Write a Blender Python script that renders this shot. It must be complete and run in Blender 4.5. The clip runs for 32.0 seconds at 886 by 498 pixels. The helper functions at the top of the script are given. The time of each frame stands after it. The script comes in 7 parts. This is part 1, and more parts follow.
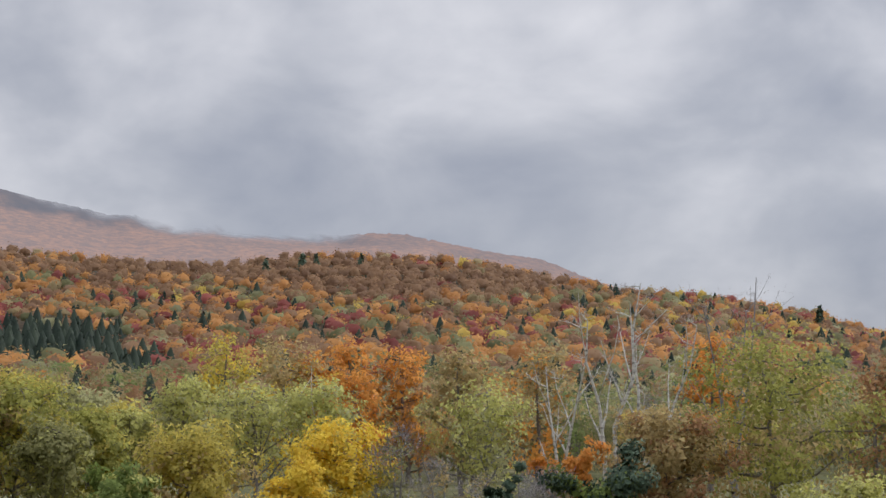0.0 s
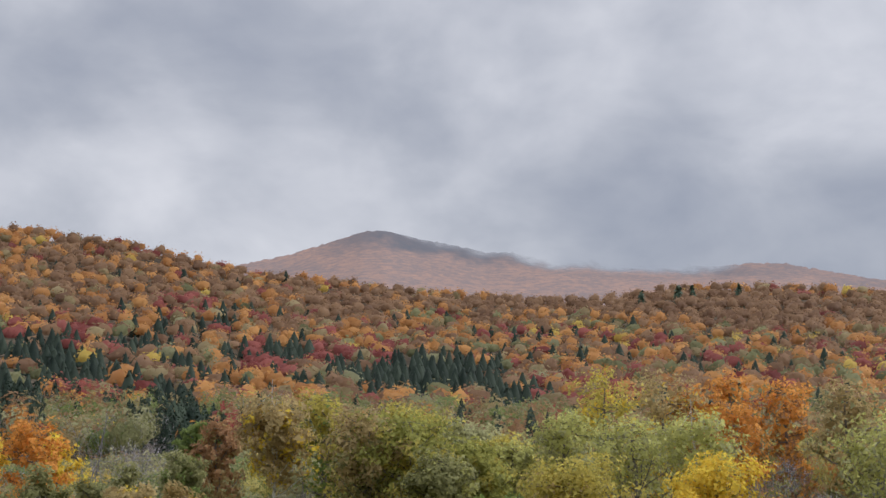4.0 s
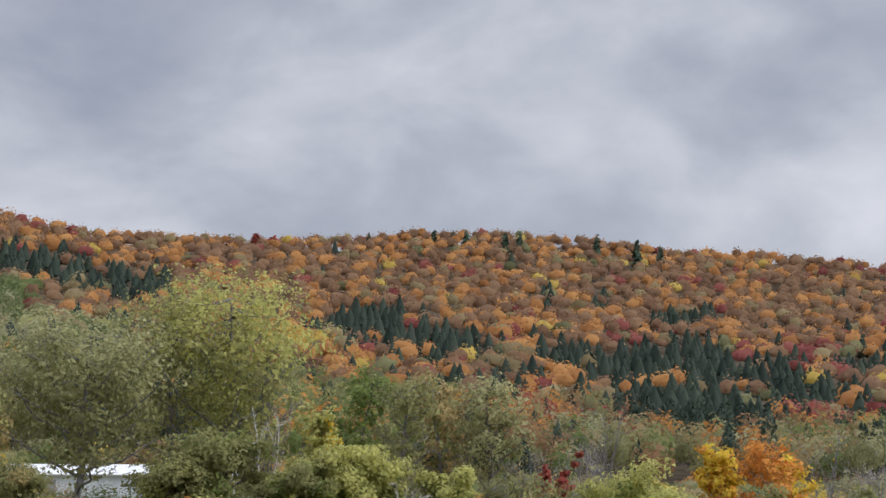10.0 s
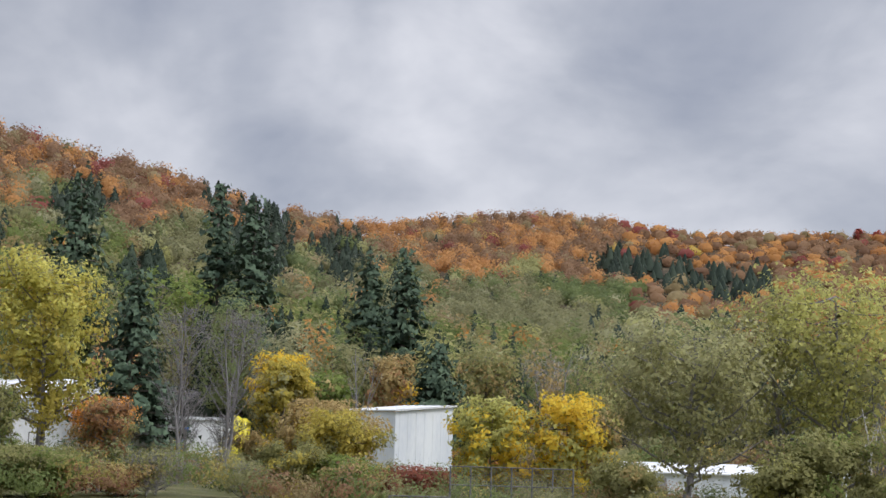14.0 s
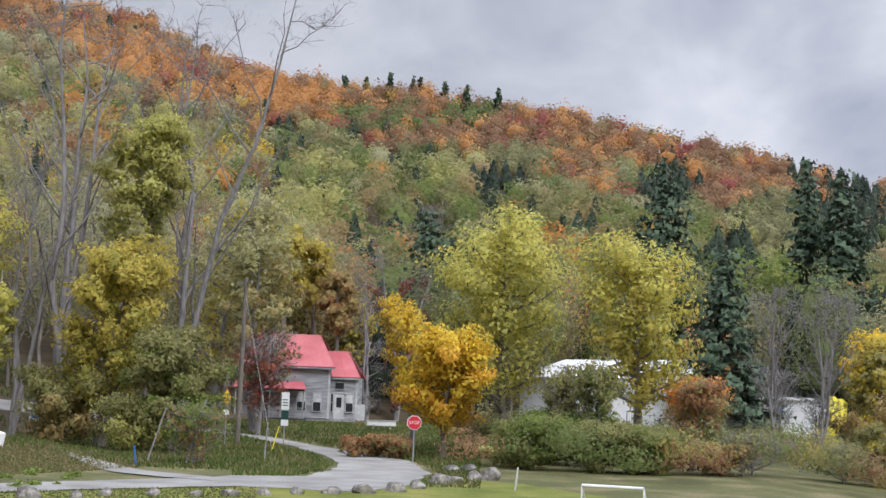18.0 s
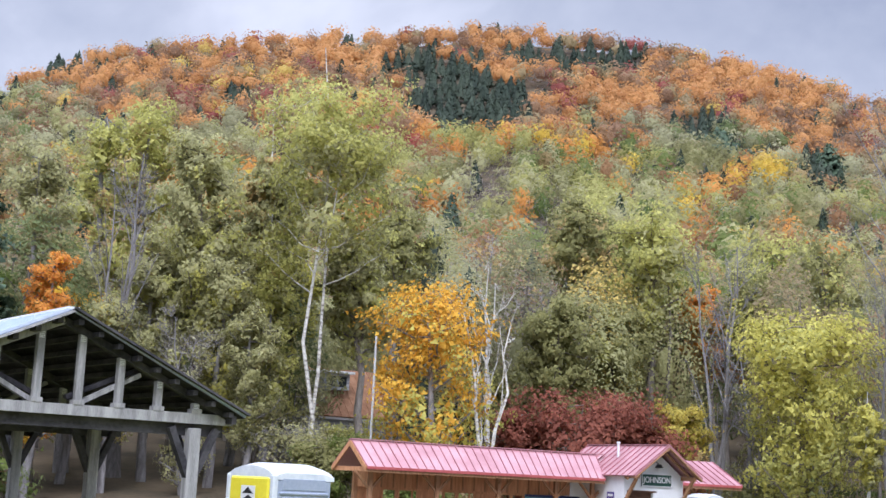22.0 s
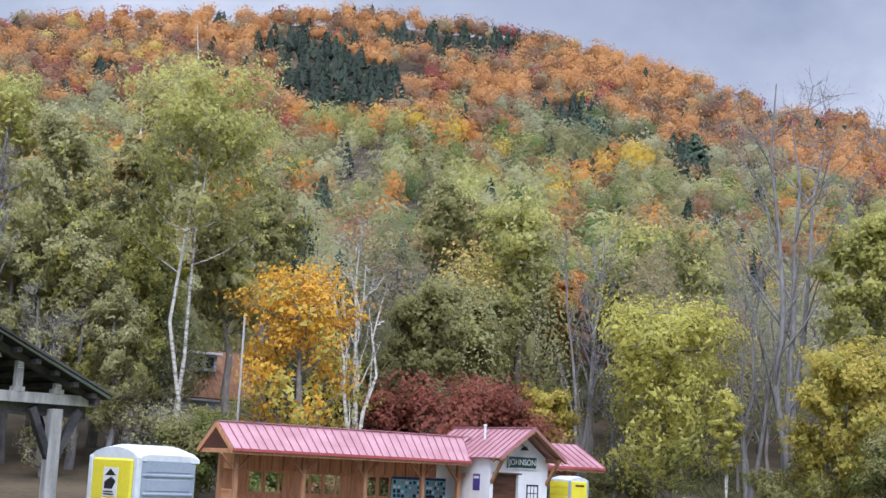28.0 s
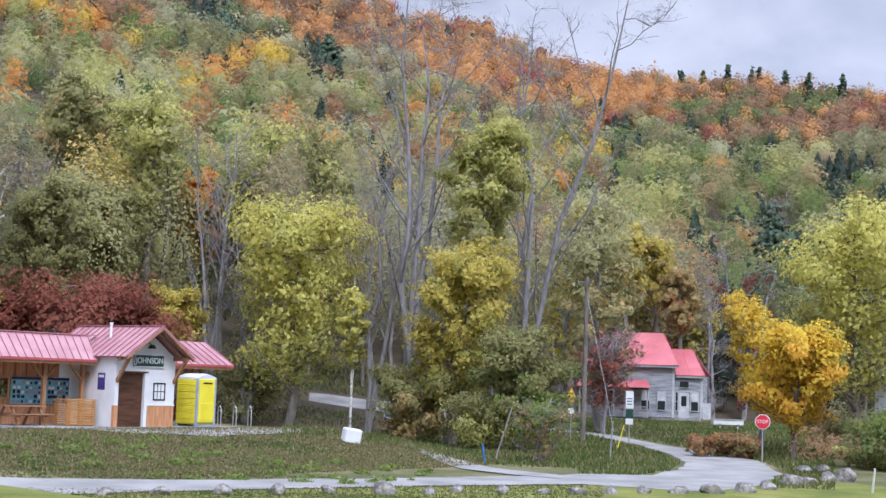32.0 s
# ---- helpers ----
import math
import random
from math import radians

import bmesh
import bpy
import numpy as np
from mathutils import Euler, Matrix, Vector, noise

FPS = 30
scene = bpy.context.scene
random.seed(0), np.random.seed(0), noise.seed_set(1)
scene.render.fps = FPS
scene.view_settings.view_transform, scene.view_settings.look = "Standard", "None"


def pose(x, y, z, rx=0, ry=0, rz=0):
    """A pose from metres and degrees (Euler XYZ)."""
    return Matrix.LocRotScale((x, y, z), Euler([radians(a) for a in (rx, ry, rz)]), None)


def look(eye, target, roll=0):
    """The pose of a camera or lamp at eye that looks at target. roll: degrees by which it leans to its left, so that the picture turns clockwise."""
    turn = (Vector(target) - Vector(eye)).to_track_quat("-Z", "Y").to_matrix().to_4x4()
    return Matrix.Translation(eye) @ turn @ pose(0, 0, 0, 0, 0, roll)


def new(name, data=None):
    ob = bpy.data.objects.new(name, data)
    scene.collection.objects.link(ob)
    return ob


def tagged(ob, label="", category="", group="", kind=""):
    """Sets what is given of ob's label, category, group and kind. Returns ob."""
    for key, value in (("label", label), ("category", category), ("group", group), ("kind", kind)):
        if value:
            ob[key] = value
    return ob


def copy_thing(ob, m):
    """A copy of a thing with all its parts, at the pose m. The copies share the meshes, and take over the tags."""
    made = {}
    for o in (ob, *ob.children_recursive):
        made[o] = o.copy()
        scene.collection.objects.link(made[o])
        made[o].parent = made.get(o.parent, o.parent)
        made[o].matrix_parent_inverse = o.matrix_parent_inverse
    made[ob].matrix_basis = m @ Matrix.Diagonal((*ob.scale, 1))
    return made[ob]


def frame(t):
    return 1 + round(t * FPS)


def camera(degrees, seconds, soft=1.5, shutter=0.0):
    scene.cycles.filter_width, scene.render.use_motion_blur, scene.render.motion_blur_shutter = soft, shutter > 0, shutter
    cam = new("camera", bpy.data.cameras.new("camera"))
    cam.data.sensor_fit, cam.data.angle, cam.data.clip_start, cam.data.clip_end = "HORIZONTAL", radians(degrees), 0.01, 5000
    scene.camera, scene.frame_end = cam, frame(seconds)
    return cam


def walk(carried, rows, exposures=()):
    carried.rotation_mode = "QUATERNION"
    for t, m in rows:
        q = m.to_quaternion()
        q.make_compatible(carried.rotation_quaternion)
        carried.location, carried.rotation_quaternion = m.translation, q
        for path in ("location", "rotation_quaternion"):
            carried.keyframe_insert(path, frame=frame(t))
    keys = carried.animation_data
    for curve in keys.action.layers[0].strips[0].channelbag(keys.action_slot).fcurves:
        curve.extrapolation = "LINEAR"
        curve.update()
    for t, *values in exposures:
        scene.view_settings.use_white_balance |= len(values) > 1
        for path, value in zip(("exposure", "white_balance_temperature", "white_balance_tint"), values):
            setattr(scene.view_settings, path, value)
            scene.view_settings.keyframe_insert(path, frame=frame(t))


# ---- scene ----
import itertools
EYE = (0.0, 0.0, 3.2)


def aim(yaw, pitch, roll):
    """Camera pose from its heading to the left of +y, its tilt and its lean, in degrees."""
    return pose(*EYE, 90 + pitch, 0, yaw) @ pose(0, 0, 0, 0, 0, roll)


cam = camera(35.16, 32.0)
PATH = [
    (0.0, 0.03, 5.79, -0.40),
    (0.5, 2.93, 5.96, -0.39),
    (1.0, 4.95, 6.10, -0.37),
    (1.5, 6.44, 6.24, -0.35),
    (2.0, 7.79, 6.41, -0.29),
    (2.5, 9.26, 6.60, -0.25),
    (4.5, 17.80, 7.48, -0.29),
    (5.0, 20.28, 7.70, -0.23),
    (5.5, 22.68, 7.91, -0.18),
    (6.0, 24.93, 8.09, -0.11),
    (6.5, 27.08, 8.24, -0.02),
    (7.0, 29.16, 8.36, 0.05),
    (7.5, 31.26, 8.44, 0.11),
    (8.0, 33.50, 8.46, 0.16),
    (8.5, 35.94, 8.45, 0.23),
    (9.0, 38.62, 8.36, 0.33),
    (9.5, 41.52, 8.24, 0.44),
    (10.0, 44.59, 8.06, 0.55),
    (10.5, 47.81, 7.89, 0.67),
    (11.0, 50.85, 7.72, 0.77),
    (11.5, 54.17, 7.58, 0.93),
    (12.0, 57.46, 7.50, 1.09),
    (12.5, 60.69, 7.46, 1.22),
    (13.0, 63.74, 7.49, 1.29),
    (13.5, 66.53, 7.55, 1.44),
    (14.0, 69.01, 7.62, 1.59),
    (14.5, 71.15, 7.62, 1.69),
    (16.5, 79.59, 6.96, 1.76),
    (17.0, 83.08, 6.64, 1.85),
    (17.5, 87.78, 6.29, 1.96),
    (18.0, 92.84, 6.05, 2.08),
    (18.5, 98.11, 5.85, 2.10),
    (19.0, 103.38, 5.81, 2.03),
    (19.5, 108.46, 5.81, 2.01),
    (20.0, 112.97, 5.89, 1.93),
    (20.5, 116.89, 6.26, 1.94),
    (21.0, 120.64, 6.93, 2.10),
    (21.5, 124.15, 8.05, 2.41),
    (22.0, 127.44, 9.53, 2.73),
    (22.5, 130.34, 11.13, 2.97),
    (23.0, 132.69, 12.78, 3.25),
    (23.5, 134.08, 14.17, 3.52),
    (24.0, 134.17, 15.08, 3.66),
    (24.5, 133.07, 15.41, 3.61),
    (25.0, 131.09, 15.02, 3.42),
    (25.5, 128.69, 14.03, 3.10),
    (26.0, 126.43, 12.69, 2.78),
    (26.5, 124.62, 11.29, 2.52),
    (28.5, 121.08, 8.67, 2.87),
    (29.0, 119.36, 8.47, 2.73),
    (29.5, 116.85, 8.13, 2.58),
    (30.0, 113.95, 7.58, 2.35),
    (30.5, 111.30, 6.97, 2.13),
    (31.0, 109.09, 6.36, 1.98),
    (31.5, 107.55, 5.75, 1.94),
    (32.0, 106.76, 5.52, 1.88),
]
walk(cam, [(t, aim(a, b, c)) for t, a, b, c in PATH],
     exposures=[(0, 0.0, 6500, 10), (3, 0.0, 6450, 10), (6, -0.15, 6250, 10), (9, -0.13, 6250, 10), (11, 0.1, 6400, 10), (14.5, 0.1, 6400, 10), (17, 0.2, 6400, 10), (18, 0.34, 6350, 11), (19, 0.6, 6750, 12), (20, 0.57, 6200, 12), (21.5, 0.76, 5820, 13), (22.5, 0.76, 6050, 15), (23.2, 0.62, 6300, 13), (24.2, 0.12, 6300, 12), (25, -0.02, 6300, 12), (26, 0.12, 6050, 12), (28.5, 0.6, 5720, 14), (32, 0.6, 5720, 15)])

# ---------------------------------------------------------------- light
SUN_HEADING, SUN_HEIGHT = -55.0, 46.0
world = bpy.data.worlds.new("overcast_sky")
scene.world = world
world.use_nodes = True
wn, wl = world.node_tree.nodes, world.node_tree.links
wn.clear()
w_out, w_bg = wn.new("ShaderNodeOutputWorld"), wn.new("ShaderNodeBackground")
w_sky = wn.new("ShaderNodeTexSky")
w_sky.sky_type, w_sky.sun_disc = "NISHITA", False
w_sky.sun_elevation, w_sky.sun_rotation = radians(SUN_HEIGHT), radians(-SUN_HEADING)
w_tc, w_map = wn.new("ShaderNodeTexCoord"), wn.new("ShaderNodeMapping")
w_map.inputs["Scale"].default_value = (1.0, 1.0, 1.7)
w_n1, w_n2 = wn.new("ShaderNodeTexNoise"), wn.new("ShaderNodeTexNoise")
for node, sc, det, rough, dist in ((w_n1, 3.0, 5.0, 0.5, 0.3), (w_n2, 7.5, 6.0, 0.55, 0.3)):
    node.inputs["Scale"].default_value, node.inputs["Detail"].default_value = sc, det
    node.inputs["Roughness"].default_value, node.inputs["Distortion"].default_value = rough, dist
w_add = wn.new("ShaderNodeMath")
w_add.operation, w_add.inputs[1].default_value = "MULTIPLY_ADD", 0.35
w_ramp = wn.new("ShaderNodeValToRGB")
w_ramp.color_ramp.elements[0].position, w_ramp.color_ramp.elements[1].position = 0.46, 0.84
w_ramp.color_ramp.elements[0].color = (0.29, 0.318, 0.40, 1)
w_ramp.color_ramp.elements[1].color = (0.72, 0.725, 0.775, 1)
mid = w_ramp.color_ramp.elements.new(0.64)
mid.color = (0.455, 0.475, 0.54, 1)
w_sep, w_up = wn.new("ShaderNodeSeparateXYZ"), wn.new("ShaderNodeMapRange")
w_up.inputs["From Min"].default_value, w_up.inputs["From Max"].default_value = 0.36, 1.0
w_up.inputs["To Min"].default_value, w_up.inputs["To Max"].default_value = 1.0, 3.0
w_mul, w_mix, w_skyl = wn.new("ShaderNodeMix"), wn.new("ShaderNodeMix"), wn.new("ShaderNodeMix")
for node in (w_mul, w_mix, w_skyl):
    node.data_type = "RGBA"
w_mul.blend_type, w_skyl.blend_type = "MULTIPLY", "MULTIPLY"
w_mul.inputs[0].default_value = w_skyl.inputs[0].default_value = 1.0
w_skyl.inputs[7].default_value = (0.1, 0.1, 0.1, 1)
w_mix.inputs[0].default_value = 0.94
wl.new(w_tc.outputs["Generated"], w_map.inputs["Vector"])
wl.new(w_map.outputs[0], w_n1.inputs["Vector"])
wl.new(w_map.outputs[0], w_n2.inputs["Vector"])
wl.new(w_n2.outputs["Fac"], w_add.inputs[0])
wl.new(w_n1.outputs["Fac"], w_add.inputs[2])
wl.new(w_add.outputs[0], w_ramp.inputs[0])
wl.new(w_tc.outputs["Generated"], w_sep.inputs[0])
wl.new(w_sep.outputs["Z"], w_up.inputs["Value"])
wl.new(w_ramp.outputs[0], w_mul.inputs[6])
w_dot, w_bank, w_heavy = wn.new("ShaderNodeVectorMath"), wn.new("ShaderNodeMapRange"), wn.new("ShaderNodeMath")
w_dot.operation, w_heavy.operation = "DOT_PRODUCT", "MULTIPLY"
w_dot.inputs[1].default_value = (-0.77, -0.54, 0.34)
w_bank.interpolation_type = "SMOOTHSTEP"
w_bank.inputs["From Min"].default_value, w_bank.inputs["From Max"].default_value = 0.70, 1.0
w_bank.inputs["To Min"].default_value, w_bank.inputs["To Max"].default_value = 1.0, 0.78
wl.new(w_tc.outputs["Generated"], w_dot.inputs[0])
wl.new(w_dot.outputs["Value"], w_bank.inputs["Value"])
wl.new(w_bank.outputs[0], w_heavy.inputs[0])
wl.new(w_up.outputs[0], w_heavy.inputs[1])
wl.new(w_heavy.outputs[0], w_mul.inputs[7])
wl.new(w_sky.outputs[0], w_skyl.inputs[6])
wl.new(w_skyl.outputs[2], w_mix.inputs[6])
wl.new(w_mul.outputs[2], w_mix.inputs[7])
wl.new(w_mix.outputs[2], w_bg.inputs["Color"])
w_bg.inputs["Strength"].default_value = 1.0
wl.new(w_bg.outputs[0], w_out.inputs["Surface"])


def spot(az, r, z=0.0):
    """The place r metres off, az degrees to the left of +y."""
    return Vector((-math.sin(radians(az)) * r, math.cos(radians(az)) * r, z))


sun = new("sun", bpy.data.lights.new("sun", "SUN"))
sun.data.energy, sun.data.angle, sun.data.color = 1.6, radians(25), (1.0, 0.98, 0.95)
sun.matrix_world = look(spot(SUN_HEADING, 60, 60 * math.tan(radians(SUN_HEIGHT))), (0, 0, 0))

# ---------------------------------------------------------------- materials


def base_material(name, rough=0.7, metal=0.0):
    m = bpy.data.materials.new(name)
    m.use_nodes = True
    b = m.node_tree.nodes["Principled BSDF"]
    b.inputs["Roughness"].default_value, b.inputs["Metallic"].default_value = rough, metal
    return m, m.node_tree.nodes, m.node_tree.links, b


def surface(name, c1, c2, scale=3.0, fine=30.0, rough=0.7, metal=0.0, bump=0.15, stretch=(1, 1, 1), c3=None, spec=0.3):
    """A worn surface: two colours mixed by a coarse noise, a fine grain over it, and relief."""
    m, n, l, b = base_material(name, rough, metal)
    tc, mp = n.new("ShaderNodeTexCoord"), n.new("ShaderNodeMapping")
    mp.inputs["Scale"].default_value = stretch
    n1, n2 = n.new("ShaderNodeTexNoise"), n.new("ShaderNodeTexNoise")
    n1.inputs["Scale"].default_value, n1.inputs["Detail"].default_value = scale, 5
    n2.inputs["Scale"].default_value, n2.inputs["Detail"].default_value = fine, 4
    ramp = n.new("ShaderNodeValToRGB")
    e = ramp.color_ramp.elements
    e[0].position, e[1].position = 0.32, 0.68
    e[0].color, e[1].color = (*c1, 1), (*c2, 1)
    if c3:
        x = e.new(0.5)
        x.color = (*c3, 1)
    mix = n.new("ShaderNodeMath")
    mix.operation, mix.inputs[1].default_value = "MULTIPLY_ADD", 0.45
    sub = n.new("ShaderNodeMath")
    sub.operation, sub.inputs[1].default_value = "SUBTRACT", 0.225
    bp = n.new("ShaderNodeBump")
    bp.inputs["Strength"].default_value, bp.inputs["Distance"].default_value = bump, 0.03
    l.new(tc.outputs["Object"], mp.inputs[0])
    l.new(mp.outputs[0], n1.inputs["Vector"])
    l.new(mp.outputs[0], n2.inputs["Vector"])
    l.new(n2.outputs["Fac"], mix.inputs[0])
    l.new(n1.outputs["Fac"], mix.inputs[2])
    l.new(mix.outputs[0], sub.inputs[0])
    l.new(sub.outputs[0], ramp.inputs[0])
    l.new(ramp.outputs[0], b.inputs["Base Color"])
    l.new(n2.outputs["Fac"], bp.inputs["Height"])
    l.new(bp.outputs[0], b.inputs["Normal"])
    b.inputs["Specular IOR Level"].default_value = spec
    return m


def leaf(name, dark, light, glow=0.4, by_tree=False, cell=0.0, cover=0.55):
    """Leaves: each one takes its own shade between two colours, and lets some light through; in the woods each tree has its
    own shade too. With a cell size, the sprays are cut out into single leaves of that size, with gaps between them."""
    m, n, l, b = base_material(name, 0.6)
    g, ramp = n.new("ShaderNodeNewGeometry"), n.new("ShaderNodeValToRGB")
    e = ramp.color_ramp.elements
    e[0].color, e[1].color = (*dark, 1), (*light, 1)
    tr, mx = n.new("ShaderNodeBsdfTranslucent"), n.new("ShaderNodeMixShader")
    mx.inputs[0].default_value = glow

    def sums(terms, start):
        """A chain of weighted additions."""
        last = None
        for out, k in terms:
            q = n.new("ShaderNodeMath")
            q.operation, q.inputs[1].default_value, q.inputs[2].default_value = "MULTIPLY_ADD", k, start
            l.new(out, q.inputs[0])
            if last:
                l.new(last, q.inputs[2])
            last = q.outputs[0]
        return last

    terms, start = [(g.outputs["Random Per Island"], 0.4 if by_tree else 1.0)], 0.0
    if by_tree:
        at, nz = n.new("ShaderNodeAttribute"), n.new("ShaderNodeTexNoise")  # each tree, and mottling by sprays of leaves
        at.attribute_name = "tone"
        nz.inputs["Scale"].default_value, nz.inputs["Detail"].default_value = 0.55, 4
        l.new(g.outputs["Position"], nz.inputs["Vector"])
        terms += [(at.outputs["Fac"], 0.85), (nz.outputs["Fac"], 0.7)]
        start -= 0.48
    if cell:
        vor = n.new("ShaderNodeTexVoronoi")
        vor.inputs["Scale"].default_value = 1.0 / cell
        l.new(g.outputs["Position"], vor.inputs["Vector"])
        one = n.new("ShaderNodeSeparateXYZ")
        l.new(vor.outputs["Color"], one.inputs[0])
        terms.append((one.outputs["X"], 0.6))
        start -= 0.14 if by_tree else 0.0
    l.new(sums(terms, start), ramp.inputs[0])
    l.new(ramp.outputs[0], b.inputs["Base Color"])
    l.new(ramp.outputs[0], tr.inputs["Color"])
    l.new(b.outputs[0], mx.inputs[1])
    l.new(tr.outputs[0], mx.inputs[2])
    last = mx
    if cell:
        gap, cut, thr = n.new("ShaderNodeBsdfTransparent"), n.new("ShaderNodeMixShader"), n.new("ShaderNodeMath")
        thr.operation, thr.inputs[1].default_value = "LESS_THAN", cover
        l.new(vor.outputs["Distance"], thr.inputs[0])
        l.new(thr.outputs[0], cut.inputs[0])
        l.new(gap.outputs[0], cut.inputs[1])
        l.new(mx.outputs[0], cut.inputs[2])
        last = cut
    l.new(last.outputs[0], n["Material Output"].inputs["Surface"])
    b.inputs["Specular IOR Level"].default_value = 0.12
    return m


# leaf colours, from shaded to lit leaves, a contrast painted in leaf by leaf
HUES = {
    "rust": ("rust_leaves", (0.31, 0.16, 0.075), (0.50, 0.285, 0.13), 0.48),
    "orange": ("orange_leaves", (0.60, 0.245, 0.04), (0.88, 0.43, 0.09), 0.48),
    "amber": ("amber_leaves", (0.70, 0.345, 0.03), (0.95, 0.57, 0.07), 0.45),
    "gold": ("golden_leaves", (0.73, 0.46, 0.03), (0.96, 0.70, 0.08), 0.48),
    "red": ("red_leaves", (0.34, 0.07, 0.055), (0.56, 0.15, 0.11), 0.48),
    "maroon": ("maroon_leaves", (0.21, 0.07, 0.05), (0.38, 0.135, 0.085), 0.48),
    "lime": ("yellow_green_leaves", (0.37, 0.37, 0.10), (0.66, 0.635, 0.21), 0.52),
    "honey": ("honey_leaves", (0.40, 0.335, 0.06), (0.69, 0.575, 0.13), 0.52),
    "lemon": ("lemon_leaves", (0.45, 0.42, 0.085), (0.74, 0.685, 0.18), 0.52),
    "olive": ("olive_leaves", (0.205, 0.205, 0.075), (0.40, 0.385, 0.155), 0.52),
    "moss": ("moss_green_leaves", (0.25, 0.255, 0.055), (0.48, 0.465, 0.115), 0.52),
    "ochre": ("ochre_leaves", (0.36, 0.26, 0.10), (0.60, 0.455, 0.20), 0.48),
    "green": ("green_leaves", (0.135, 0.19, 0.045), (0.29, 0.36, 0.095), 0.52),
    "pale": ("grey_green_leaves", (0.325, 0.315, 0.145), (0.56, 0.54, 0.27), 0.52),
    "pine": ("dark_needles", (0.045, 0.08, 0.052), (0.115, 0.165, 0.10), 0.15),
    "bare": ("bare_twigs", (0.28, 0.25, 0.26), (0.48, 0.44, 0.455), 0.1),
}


def twiggy(c, k):
    """A leaf colour mixed with twig grey, which also paints in the veil of haze."""
    g = 0.3 * c[0] + 0.6 * c[1] + 0.1 * c[2]
    return tuple(v * (1 - k) + (g + 0.03) * k for v in c)


def between(c, d, k):
    return tuple(a + (b - a) * k for a, b in zip(c, d))


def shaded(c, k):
    """Leaf colours of the woods dimmed by kind, shade put into the colour; orange less than gold, lime and ochre."""
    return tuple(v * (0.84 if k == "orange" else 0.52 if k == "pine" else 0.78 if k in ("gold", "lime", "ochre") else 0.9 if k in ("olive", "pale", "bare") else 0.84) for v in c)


# range widened at both ends: painted contrast of lit and shaded leaves
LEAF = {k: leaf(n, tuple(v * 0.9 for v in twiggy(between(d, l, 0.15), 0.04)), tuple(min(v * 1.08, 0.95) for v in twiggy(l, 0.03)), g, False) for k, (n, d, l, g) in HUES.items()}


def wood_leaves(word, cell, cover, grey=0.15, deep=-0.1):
    # grey: how much painted haze and twig grey the leaf colours take
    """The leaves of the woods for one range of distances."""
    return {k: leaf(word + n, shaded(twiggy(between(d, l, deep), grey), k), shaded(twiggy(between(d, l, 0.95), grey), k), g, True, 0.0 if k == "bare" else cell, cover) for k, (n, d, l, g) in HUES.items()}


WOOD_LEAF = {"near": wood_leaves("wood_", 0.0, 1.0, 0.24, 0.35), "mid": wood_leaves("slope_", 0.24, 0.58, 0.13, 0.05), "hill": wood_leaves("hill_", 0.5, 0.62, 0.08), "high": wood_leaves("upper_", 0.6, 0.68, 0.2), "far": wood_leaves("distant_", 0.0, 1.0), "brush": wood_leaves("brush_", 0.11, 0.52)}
KINDS = list(LEAF)
BARK = surface("grey_bark", (0.13, 0.115, 0.10), (0.27, 0.24, 0.215), 6, 40, 0.9, stretch=(1, 1, 0.25), bump=0.5)
PALE_BARK = surface("pale_birch_bark", (0.20, 0.18, 0.16), (0.72, 0.70, 0.66), 2.2, 22, 0.8, stretch=(1, 1, 2.5), bump=0.3, c3=(0.62, 0.60, 0.56))
ASH_BARK = surface("ash_grey_bark", (0.17, 0.16, 0.165), (0.33, 0.315, 0.32), 6, 40, 0.9, stretch=(1, 1, 0.25), bump=0.4)
EARTH = surface("grass_and_leaf_litter", (0.085, 0.09, 0.036), (0.225, 0.19, 0.105), 0.35, 6.0, 0.95, bump=0.7, c3=(0.115, 0.12, 0.045))
LITTER = surface("forest_floor", (0.055, 0.045, 0.03), (0.14, 0.105, 0.065), 0.2, 3.0, 0.95, bump=0.5)
GRASS = surface("mown_grass", (0.10, 0.125, 0.02), (0.24, 0.23, 0.06), 0.5, 9.0, 0.95, bump=0.5, c3=(0.16, 0.18, 0.035))
GRAVEL = surface("pale_gravel", (0.22, 0.214, 0.205), (0.36, 0.352, 0.34), 0.5, 30.0, 0.95, bump=0.5)
STONE = surface("weathered_boulder", (0.09, 0.082, 0.075), (0.40, 0.375, 0.35), 2.2, 11.0, 0.9, bump=0.9, c3=(0.21, 0.195, 0.18))
ROOF_RED = surface("faded_red_metal", (0.39, 0.175, 0.20), (0.53, 0.285, 0.315), 0.8, 14.0, 0.36, metal=0.2, bump=0.03, spec=0.6)
SEAM_RED = surface("dull_mauve_seams", (0.28, 0.10, 0.12), (0.40, 0.17, 0.19), 2.0, 16.0, 0.5, bump=0.03)
ROOF_DEEP = surface("dull_red_metal_edge", (0.36, 0.075, 0.075), (0.48, 0.12, 0.12), 2.0, 16.0, 0.5, bump=0.03)
HOUSE_RED = surface("red_sheet_roof", (0.50, 0.125, 0.145), (0.62, 0.20, 0.22), 0.5, 8.0, 0.5, bump=0.03)
WHITE = surface("white_paint", (0.70, 0.71, 0.74), (0.84, 0.85, 0.87), 1.2, 20.0, 0.6, bump=0.05)
PINE_WOOD = surface("fresh_brown_boards", (0.46, 0.21, 0.10), (0.68, 0.36, 0.19), 2.0, 26.0, 0.65, stretch=(6, 6, 0.7), bump=0.2)
WARM_WOOD = surface("orange_brown_slats", (0.42, 0.19, 0.06), (0.62, 0.33, 0.12), 2.0, 26.0, 0.6, stretch=(0.7, 6, 6), bump=0.2)
